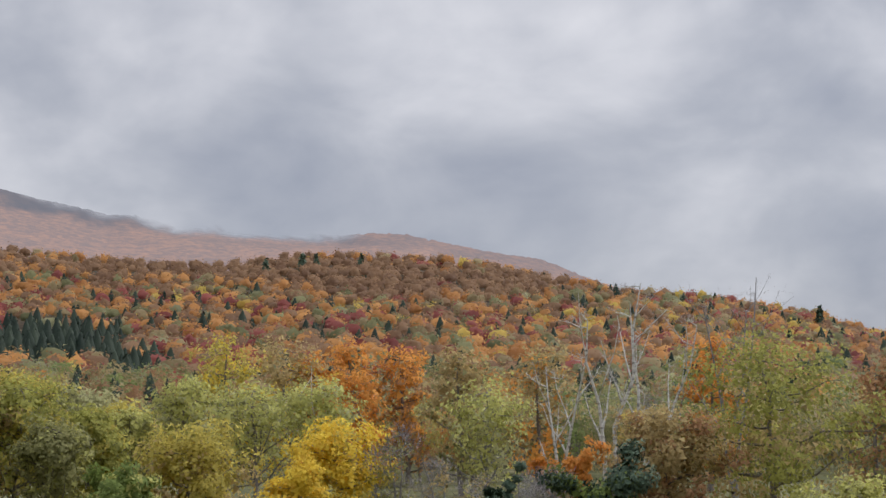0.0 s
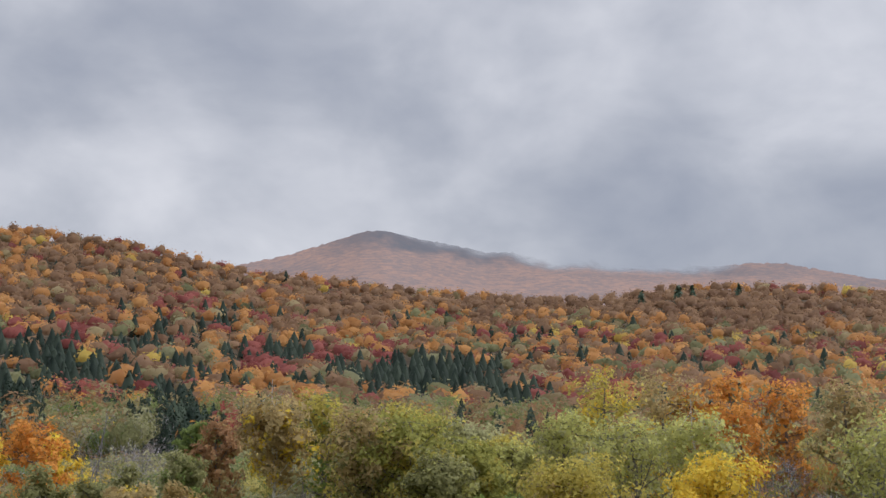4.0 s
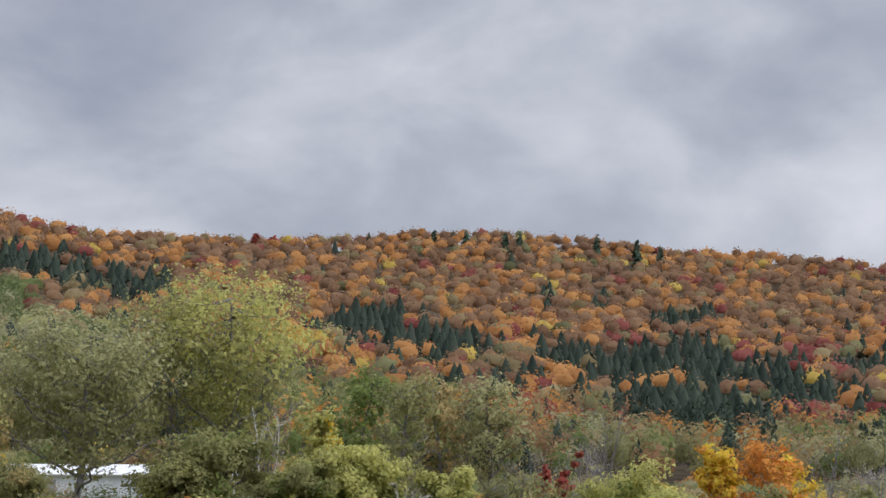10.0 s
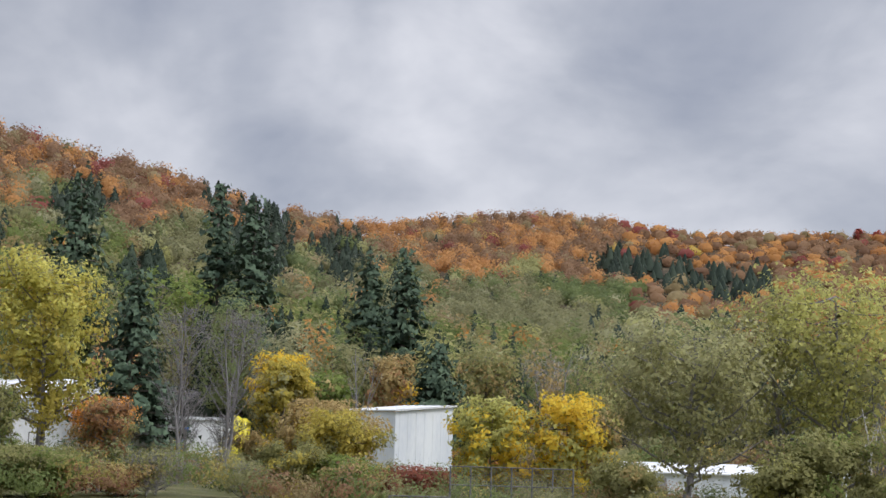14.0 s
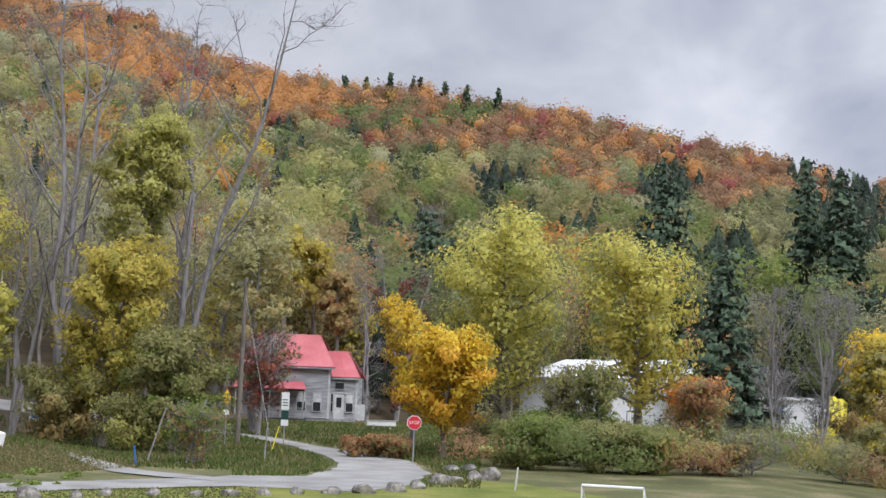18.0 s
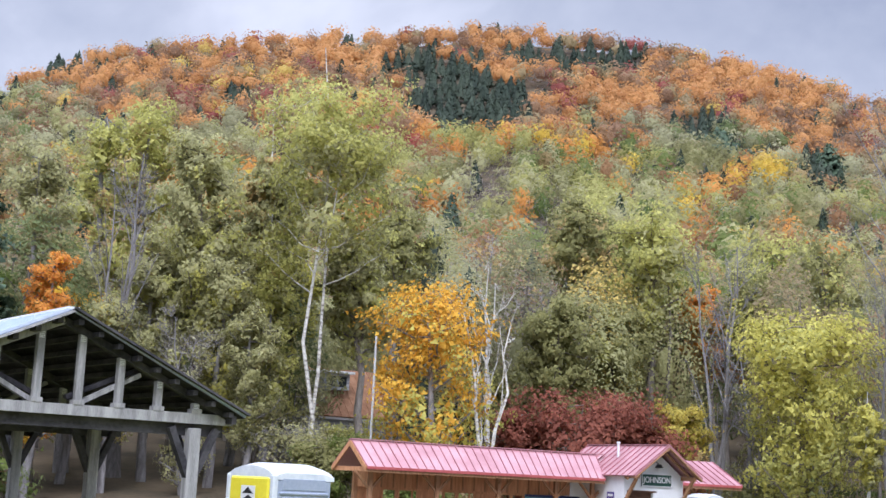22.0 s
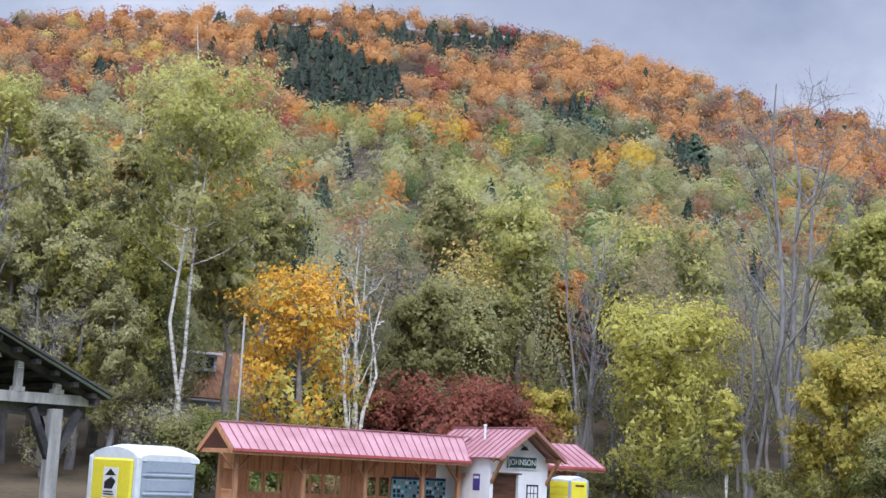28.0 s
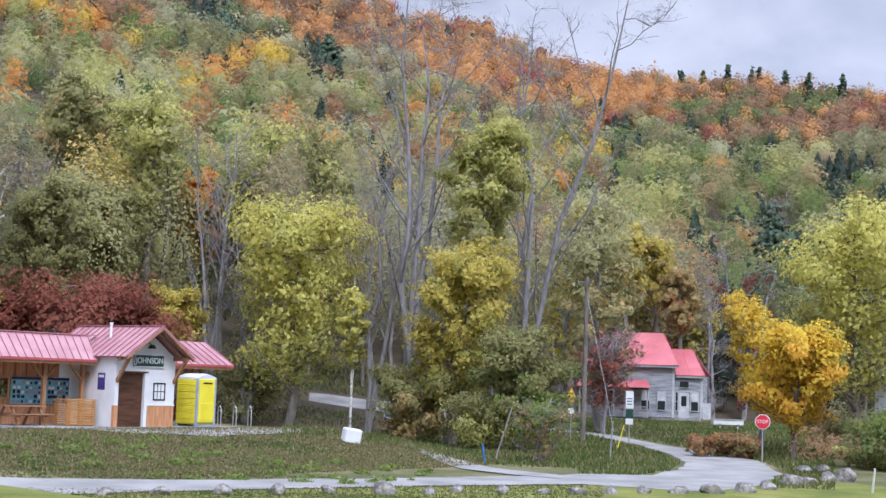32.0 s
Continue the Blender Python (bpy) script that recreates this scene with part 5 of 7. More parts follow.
tree(120.07, 92, 7.79, 1.39, "olive/lime", "high")
tree(122.28, 125, 10.45, 1.27, "bare", "twiggy")
tree(125.60, 128, 11.86, 1.27, "bare/ochre", "twiggy")
tree(130.22, 84, 10.26, 1.27, "pale/lime", "high")
# trees behind the pavilion
tree(140.10, 84, 15.93, 1.60, "lime/ochre", "sparse")
tree(142.10, 86, 15.59, 1.20, "lime/pale", "sparse")
tree(137.09, 82, 14.39, 1.60, "pale/lime", "tall")
tree(134.97, 84, 14.45, 0.97, "pale/ochre", "birch")
tree(143.74, 78, 13.70, 1.34, "pale/bare", "sparse")
tree(140.52, 76, 13.37, 1.27, "bare", "bare")
tree(145.45, 90, 13.05, 1.16, "ochre/rust", "sparse")
tree(143.52, 70, 9.00, 0.93, "orange/gold", "sparse")
tree(137.95, 92, 10.64, 1.39, "pale/lemon", "high")
tree(135.65, 92, 10.82, 1.39, "pale/bare", "sparse")
tree(142.00, 92, 10.27, 1.39, "bare/olive", "twiggy")
tree(132.53, 80, 17.01, 2.70, "lime/pale", "birch")
tree(147.46, 88, 17.00, 1.85, "pine", "pine")
tree(146.42, 70, 13.36, 1.97, "pine/green", "pine")
tree(149.98, 80, 14.71, 1.62, "ochre/bare", "sparse")
tree(149.93, 70, 9.76, 1.39, "bare/gold", "bare")
tree(149.88, 76, 12.51, 1.16, "pale/olive", "birch")
tree(133.22, 86, 4.82, 1.39, "pale/bare", "twiggy")
tree(133.08, 76, 2.60, 1.62, "pale/bare", "twiggy")
tree(131.96, 72, 1.77, 1.27, "olive/green", "shrub")
tree(134.35, 88, 12.26, 1.62, "pale/lemon", "high")
tree(131.13, 85, 2.36, 0.93, "lime/pale", "shrub")
tree(133.54, 90, 9.69, 1.39, "lemon/pale", "high")
tree(142.13, 80, 9.36, 1.39, "pale/ochre", "sparse")
tree(139.02, 82, 9.86, 1.27, "pale/lime", "sparse")
tree(136.43, 80, 9.16, 1.27, "pale/lemon", "sparse")
tree(134.38, 83, 9.54, 1.16, "lime/pale", "sparse")
tree(143.50, 78, 7.89, 1.16, "olive/amber", "sparse")
tree(140.80, 76, 7.45, 1.39, "pale/honey", "sparse")
tree(137.43, 76, 7.49, 1.39, "bare/pale", "twiggy")
tree(134.89, 77, 7.21, 1.16, "pale/olive", "sparse")
# lone trees on the ridges
tree(97.15, 600, 12.96, 0.19, "pine", "pine")
tree(96.27, 600, 12.97, 0.19, "olive", "pine")
tree(95.30, 600, 13.20, 0.19, "pine", "pine")
tree(94.33, 600, 13.11, 0.19, "pine", "pine")
tree(94.01, 600, 13.06, 0.19, "pine", "pine")
tree(93.00, 600, 12.93, 0.19, "pine", "pine")
tree(92.08, 600, 12.79, 0.19, "pine", "pine")
tree(90.77, 600, 12.73, 0.19, "pine", "pine")
tree(44.97, 940, 8.83, 0.19, "pine", "pine")
tree(43.63, 940, 8.81, 0.19, "pine", "pine")
tree(42.00, 940, 8.79, 0.19, "pine", "pine")
tree(41.41, 940, 8.80, 0.19, "pine", "pine")
tree(38.25, 940, 8.69, 0.19, "pine", "pine")
tree(36.61, 940, 8.46, 0.19, "pine", "pine")
tree(35.68, 940, 8.18, 0.19, "pine", "pine")
tree(53.34, 940, 8.50, 0.19, "pine", "pine")
tree(5.80, 940, 5.67, 0.19, "pine", "pine")
tree(5.23, 940, 5.62, 0.19, "pine", "pine")
tree(3.37, 940, 5.67, 0.19, "pine", "pine")
tree(-15.04, 940, 3.26, 0.19, "pine", "pine")
tree(7.29, 940, 5.48, 0.19, "pine", "pine")
tree(52.33, 930, 8.58, 0.18, "red", "round")
tree(51.57, 930, 8.46, 0.18, "red", "round")
tree(116.21, 480, 14.70, 1.39, "pine", "pine")
tree(111.83, 470, 14.11, 0.79, "pine", "pine")

# ---------------------------------------------------------------- buildings


def prism(outline, y0, y1):
    """A solid with an outline in x and z, from y0 to y1."""
    bm = bmesh.new()
    a = [bm.verts.new((x, y0, z)) for x, z in outline]
    b = [bm.verts.new((x, y1, z)) for x, z in outline]
    bm.faces.new(a)
    bm.faces.new(b[::-1])
    for i in range(len(a)):
        j = (i + 1) % len(a)
        bm.faces.new((a[j], a[i], b[i], b[j]))
    bmesh.ops.recalc_face_normals(bm, faces=bm.faces[:])
    return bm


def text_mesh(words, size, depth=0.01):
    """Flat raised letters in the built-in font, facing -y, centred."""
    cu = bpy.data.curves.new("letters", "FONT")
    cu.body, cu.size, cu.extrude, cu.align_x, cu.align_y = words, size, depth, "CENTER", "CENTER"
    ob = bpy.data.objects.new("letters_tmp", cu)
    me = bpy.data.meshes.new_from_object(ob)
    bpy.data.objects.remove(ob)
    bpy.data.curves.remove(cu)
    me.transform(Matrix.Rotation(radians(90), 4, "X"))
    me.materials.clear()
    return me


def slope_roof(parent, name, p_ridge0, p_ridge1, p_eave0, p_eave1, mat, rib_gap, label="", thick=0.05, edge=None, seam=None):
    """One slope of a sheet roof, with its raised seams as parts, and an edge board along the eave."""
    r0, r1, e0, e1 = (Vector(p) for p in (p_ridge0, p_ridge1, p_eave0, p_eave1))
    n = (r1 - r0).cross(e0 - r0).normalized()
    if n.z < 0:
        n = -n
    bm = bmesh.new()
    top = [bm.verts.new(p + n * thick) for p in (r0, r1, e1, e0)]
    bot = [bm.verts.new(p) for p in (r0, r1, e1, e0)]
    bm.faces.new(top)
    bm.faces.new(bot[::-1])
    for i in range(4):
        j = (i + 1) % 4
        bm.faces.new((top[i], bot[i], bot[j], top[j]))
    bmesh.ops.recalc_face_normals(bm, faces=bm.faces[:])
    roof = part(name, bm, mat, parent, label)
    count = max(2, round((r1 - r0).length / rib_gap))
    for i in range(count + 1):
        k = i / count
        p, q = r0.lerp(r1, k) + n * (thick + 0.016), e0.lerp(e1, k) + n * (thick + 0.016)
        part("seam", bar(p, q, 0.035, 0.035, up=n), seam or mat, roof)
    if edge:
        part("eave_board", bar(e0 - n * 0.08, e1 - n * 0.08, 0.04, 0.17), edge, roof)
    return roof


def window(parent, x0, x1, z0, z1, y, frame_mat, bars=1, rail=True, name="window"):
    """A window set in a wall that faces -y."""
    w = part(name, box(x0, x1, y + 0.015, y + 0.05, z0, z1), GLASS, parent)
    f = 0.05
    for a, b, c, d in ((x0 - f, x1 + f, z1, z1 + f), (x0 - f, x1 + f, z0 - f, z0), (x0 - f, x0, z0, z1), (x1, x1 + f, z0, z1)):
        part("window_frame", box(a, b, y - 0.03, y + 0.03, c, d), frame_mat, w)
    for i in range(bars):
        x = x0 + (x1 - x0) * (i + 1) / (bars + 1)
        part("glazing_bar", box(x - 0.015, x + 0.015, y - 0.01, y + 0.014, z0, z1), frame_mat, w)
    if rail:
        z = (z0 + z1) / 2
        part("glazing_bar", box(x0, x1, y - 0.012, y + 0.012, z - 0.018, z + 0.018), frame_mat, w)
    return w


# ---- the small station building, with its open waiting wing
STATION_SPOT = pose(-48.77, -27.83, 1.11, 0, 0, 157.4)
STATION = STATION_SPOT @ Matrix.Diagonal((0.885, 0.885, 1.0, 1.0))


def by_station(x, y, turn):
    return STATION_SPOT @ pose(x * 0.885, y * 0.885, 0.02, 0, 0, turn)




def station():
    s = thing("station_building", "small white and brown station shelter with a faded red metal roof", "station", STATION)
    W, D, HE, HA = 3.35, 4.6, 2.76, 3.84
    part("floor_slab", box(-12.4, 7.2, -0.3, 4.4, -0.5, 0.02), GRAVEL, s, "grey concrete slab")
    # front wall with a doorway
    wall = part("front_wall", prism([(0, 0.85), (0, HE), (W / 2, HA), (W, HE), (W, 0.85), (1.78, 0.85), (1.78, 2.12), (0.2, 2.12), (0.2, 0.85)], 0, 0.14), WHITE, s, "white painted gable wall")
    part("door_post", box(1.62, 1.80, -0.025, 0.14, 0.02, 2.14), WHITE, wall)
    part("corner_board", box(-0.02, 0.2, -0.02, 0.14, 0.02, 0.85), PINE_WOOD, wall)
    for i in range(9):
        x = 1.82 + i * 0.169
        part("board", box(x, x + 0.163, -0.03 - 0.004 * (i % 2), 0.12, 0.02, 0.86), PINE_WOOD, wall)
    part("sill_board", box(1.8, W + 0.02, -0.05, 0.1, 0.86, 0.90), WHITE, wall)
    door = part("door", box(0.2, 1.62, 0.16, 0.20, 0.02, 2.12), DARK_WOOD, s, "dark stained plank door")
    for i in range(13):
        z = 0.04 + i * 0.16
        part("plank", box(0.2, 1.62, 0.135 + 0.006 * (i % 3), 0.165, z, z + 0.15), DARK_WOOD, door)
    part("door_lintel", box(0.16, 1.82, -0.02, 0.14, 2.12, 2.2), DARK_WOOD, s)
    window(s, 2.18, 2.76, 1.12, 1.72, 0.0, BLACK, 2)
    part("side_wall", box(0, 0.14, 0.14, D, 0.02, HE), WHITE, s, "white painted side wall")
    part("side_wall", box(W - 0.14, W, 0.14, D, 0.02, HE), WHITE, s)
    part("back_wall", box(0.14, W - 0.14, D - 0.14, D, 0.02, HE), WHITE, s)
    part("notice", box(-0.02, 0.0, 0.72, 1.22, 1.45, 2.1), PURPLE, s, "violet notice board")
    part("notice_band", box(-0.024, -0.02, 0.78, 1.16, 1.92, 2.02), WHITE, s)
    # main roof
    y0, y1, o = -1.02, 5.0, 0.24
    dz = (HA - HE) / (W / 2)
    rz, ez = HA + 0.12, HE + 0.12 - o * dz
    slope_roof(s, "roof", (W / 2, y0, rz), (W / 2, y1, rz), (-o, y0, ez), (-o, y1, ez), ROOF_RED, 0.42, "faded pinkish red metal roof", seam=SEAM_RED)
    slope_roof(s, "roof", (W / 2, y0, rz), (W / 2, y1, rz), (W + o, y0, ez), (W + o, y1, ez), ROOF_RED, 0.42, seam=SEAM_RED)
    part("ridge_cap", bar((W / 2, y0, rz + 0.07), (W / 2, y1, rz + 0.07), 0.2, 0.04), ROOF_RED, s)
    for sx in (-1, 1):
        e = (W / 2 + sx * (W / 2 + o), y0 + 0.02, ez - 0.06)
        part("barge_board", bar((W / 2, y0 + 0.02, rz - 0.06), e, 0.05, 0.2, up=(0, 1, 0)), TIMBER, s)
        part("barge_board", bar((W / 2, y0 - 0.02, rz + 0.02), (e[0], y0 - 0.02, ez + 0.02), 0.06, 0.06, up=(0, 1, 0)), ROOF_RED, s)
        x = 0.07 if sx < 0 else W - 0.07
        part("rafter_beam", bar((x, y0 + 0.1, HE - 0.02), (x, 0.0, HE - 0.02), 0.14, 0.16), TIMBER, s)
        part("brace", bar((x, 0.0, 1.78), (x, y0 + 0.25, HE - 0.1), 0.12, 0.12), TIMBER, s)
        part("rafter", bar((W / 2, -0.5, rz - 0.1), (W / 2 + sx * (W / 2 + o), -0.5, ez - 0.1), 0.07, 0.14, up=(0, 1, 0)), TIMBER, s)
    part("ridge_beam", bar((W / 2, y0 + 0.05, rz - 0.12), (W / 2, 0.05, rz - 0.12), 0.12, 0.18), TIMBER, s)
    # name board
    sign = part("name_board", box(0.92, 2.62, -0.09, -0.03, 2.38, 2.88), SIGN_GREEN, s, "dark green name board with white letters")
    for a, b, c, d in ((0.92, 2.62, 2.85, 2.88), (0.92, 2.62, 2.38, 2.41), (0.92, 0.95, 2.38, 2.88), (2.59, 2.62, 2.38, 2.88)):
        part("rim", box(a, b, -0.1, -0.09, c, d), WHITE, sign)
    me = text_mesh("JOHNSON", 0.335)
    me.materials.append(WHITE)
    me.transform(Matrix.Translation((1.77, -0.105, 2.63)))
    part("letters", me, None, sign, "raised white letters")
    lamp = part("wall_lamp", prism([(1.62, 3.12), (1.92, 3.12), (1.80, 3.26), (1.74, 3.26)], -0.34, -0.1), BLACK, s, "black lamp hood")
    part("lamp_arm", bar((1.77, -0.2, 3.26), (1.77, 0.0, 3.36), 0.03), BLACK, lamp)
    # vent pipe
    pv = joined([tube([(0.85, 1.6, 3.0), (0.85, 1.6, 4.05)], [0.06, 0.06], 10), tube([(0.85, 1.6, 4.05), (0.85, 1.6, 4.12)], [0.09, 0.085], 10)])
    part("vent_pipe", mesh_from("vent_pipe", *pv, [WHITE], smooth=True), None, s, "white vent pipe with a cap")
    # the wing to one side: posts, back wall, roof
    yp, yb = 1.9, 3.3
    for x in (-0.35, -2.35, -5.4, -8.5, -11.7):
        p = part("post", box(x - 0.09, x + 0.09, yp - 0.09, yp + 0.09, 0.0, 2.5, None, 0.012), TIMBER, s)
        for sx in (-1, 1):
            part("brace", bar((x, yp, 1.75), (x + sx * 0.72, yp, 2.42), 0.09, 0.09, up=(0, 1, 0)), TIMBER, p)
    part("eave_beam", box(-12.1, -0.02, yp - 0.1, yp + 0.1, 2.42, 2.62), TIMBER, s)
    part("post", box(-11.79, -11.61, yb - 0.09, yb + 0.09, 0, 2.55), TIMBER, s)
    openings = [(-10.35, -9.75), (-9.55, -8.95), (-7.3, -6.75), (-6.6, -6.05), (-4.45, -3.9), (-3.75, -3.2)]
    bw = part("wing_wall", box(-11.6, -0.9, yb + 0.03, yb + 0.06, 0.02, 0.95), PINE_WOOD, s, "brown board wall with open lights")
    part("rail", box(-11.6, -0.9, yb - 0.05, yb + 0.02, 0.95, 1.04), PINE_WOOD, bw)
    part("rail", box(-11.6, -0.9, yb - 0.05, yb + 0.02, 1.78, 1.86), PINE_WOOD, bw)
    x = -11.6
    k = 0
    while x < -0.95:
        w = 0.58
        c = x + w / 2
        hole = any(a - 0.13 < c < b + 0.13 for a, b in openings)
        part("board", box(x, x + w - 0.014, yb - 0.012 * (k % 2), yb + 0.028, 0.02, 0.95), PINE_WOOD, bw)
        part("board", box(x, x + w - 0.014, yb - 0.012 * (k % 2), yb + 0.028, 1.86, 2.6), PINE_WOOD, bw)
        part("batten", box(x - 0.035, x + 0.035, yb - 0.035, yb - 0.013, 1.86, 2.6), TIMBER, bw)
        if not hole:
            part("board", box(x, x + w - 0.014, yb - 0.012 * (k % 2), yb + 0.028, 1.04, 1.78), PINE_WOOD, bw)
        x += w
        k += 1
    for a, b in openings:
        part("mullion", box(a - 0.1, a, yb - 0.05, yb + 0.03, 1.04, 1.78), PINE_WOOD, bw)
        part("mullion", box(b, b + 0.06, yb - 0.05, yb + 0.03, 1.04, 1.78), PINE_WOOD, bw)
    end = part("end_wall", box(-11.62, -11.56, yp + 0.1, yb - 0.1, 0.02, 1.04), PINE_WOOD, s)
    part("rail", box(-11.66, -11.52, yp + 0.1, yb - 0.1, 1.04, 1.12), PINE_WOOD, end)
    part("board", box(-11.62, -11.56, yp + 0.1, yb - 0.1, 1.86, 2.5), PINE_WOOD, end)
    for a, b in ((-3.12, -1.5), (-1.3, -0.12)):
        panel = part("display_panel", box(a, b, yb - 0.13, yb - 0.08, 0.80, 1.84), CYAN, s, "cyan information panel with photographs")
        part("header_band", box(a, b, yb - 0.136, yb - 0.13, 1.74, 1.84), NAVY, panel)
        g = random.Random(3)
        for i in range(7):
            for j in range(5):
                if g.random() < 0.85:
                    px, pz = a + 0.08 + i * (b - a - 0.1) / 7, 0.84 + j * 0.18
                    part("picture", box(px, px + g.uniform(0.10, 0.19), yb - 0.137, yb - 0.13, pz, pz + g.uniform(0.08, 0.15)), g.choice([WHITE, WHITE, NAVY, BLACK, GREY_WOOD]), panel)
    ym, rz2, ez2 = 2.7, 3.52, 2.55
    slope_roof(s, "wing_roof", (-12.3, ym, rz2), (0.35, ym, rz2), (-12.3, 1.1, ez2), (-0.24, 1.1, ez2), ROOF_RED, 0.42, "faded pinkish red metal roof", 0.05, TIMBER, seam=SEAM_RED)
    slope_roof(s, "wing_roof", (-12.3, ym, rz2), (0.35, ym, rz2), (-12.3, 4.3, ez2), (0.0, 4.3, ez2), ROOF_RED, 0.9, seam=SEAM_RED)
    part("ridge_cap", bar((-12.32, ym, rz2 + 0.07), (0.9, ym, rz2 + 0.07), 0.2, 0.04), ROOF_RED, s)
    part("gutter_edge", bar((-12.3, 1.07, ez2 + 0.0), (-0.24, 1.07, ez2 + 0.0), 0.05, 0.1), ROOF_DEEP, s)
    for sy, e in ((-1, 1.1), (1, 4.3)):
        part("barge_board", bar((-12.32, ym, rz2 - 0.07), (-12.32, e, ez2 - 0.07), 0.05, 0.18), PINE_WOOD, s)
    part("tie_beam", bar((-12.2, 1.2, 2.5), (-12.2, 4.2, 2.5), 0.1, 0.16), PINE_WOOD, s)
    for i in range(13):
        x = -11.9 + i * 0.95
        part("rafter", bar((x, ym, rz2 - 0.08), (x, 1.14, ez2 - 0.08), 0.05, 0.12), TIMBER, s)
    # the short wing beyond
    slope_roof(s, "stub_roof", (3.0, ym, rz2), (7.4, ym, rz2), (3.5, 1.1, ez2), (7.9, 1.1, ez2), ROOF_RED, 0.42, "faded pinkish red metal roof", 0.05, TIMBER, seam=SEAM_RED)
    slope_roof(s, "stub_roof", (3.0, ym, rz2), (7.4, ym, rz2), (3.5, 4.3, ez2), (7.9, 4.3, ez2), ROOF_RED, 0.9, seam=SEAM_RED)
    part("gutter_edge", bar((3.5, 1.07, ez2), (7.9, 1.07, ez2), 0.05, 0.1), ROOF_DEEP, s)
    for y in (1.9, 3.5):
        p = part("post", box(6.0, 6.18, y - 0.09, y + 0.09, 0, 2.5), TIMBER, s)
        part("brace", bar((6.09, y, 1.8), (5.4, y, 2.45), 0.09, up=(0, 1, 0)), TIMBER, p)
        part("brace", bar((6.09, y, 1.8), (6.75, y, 2.45), 0.09, up=(0, 1, 0)), TIMBER, p)
    part("eave_beam", box(3.4, 7.8, 1.8, 2.0, 2.42, 2.6), TIMBER, s)
    return s


station()

# slatted bin screen by the white side wall
bin_screen = thing("bin_screen", "orange-brown slatted wooden bin enclosure beside the station", "enclosure", STATION_SPOT)
for x in (-1.5, -0.9, -0.3):
    for y in (0.9, 1.6):
        part("post", box(x - 0.04, x + 0.04, y - 0.04, y + 0.04, 0, 1.0), WARM_WOOD, bin_screen)
for i in range(11):
    z = 0.06 + i * 0.086
    part("slat", box(-1.55, -0.25, 0.82, 0.86, z, z + 0.06), WARM_WOOD, bin_screen)
    part("slat", box(-1.59, -1.55, 0.86, 1.64, z, z + 0.06), WARM_WOOD, bin_screen)
part("lid", box(-1.62, -0.22, 0.8, 1.68, 1.01, 1.05), WARM_WOOD, bin_screen)


def picnic_table():
    t = thing("picnic_table", "brown wooden picnic table with fixed benches under the shelter", "picnic table", group="picnic tables")
    for i in range(5):
        part("top_board", box(-0.9, 0.9, -0.36 + i * 0.147, -0.225 + i * 0.147, 0.72, 0.76), TIMBER, t)
    for y in (-0.72, 0.72):
        part("bench_board", box(-0.9, 0.9, y - 0.13, y + 0.13, 0.43, 0.47), TIMBER, t)
    for x in (-0.62, 0.62):
        for sy in (-1, 1):
            part("leg", bar((x, sy * 0.68, 0.0), (x, sy * 0.2, 0.72), 0.05, 0.1), TIMBER, t)
        part("cross_bar", bar((x, -0.8, 0.40), (x, 0.8, 0.40), 0.05, 0.1), TIMBER, t)
    return t


table = picnic_table()
table.matrix_basis = by_station(-10.2, 2.35, 2)
copy_thing(table, by_station(-6.75, 1.7, -4))
copy_thing(table, by_station(-3.7, 1.45, 3))


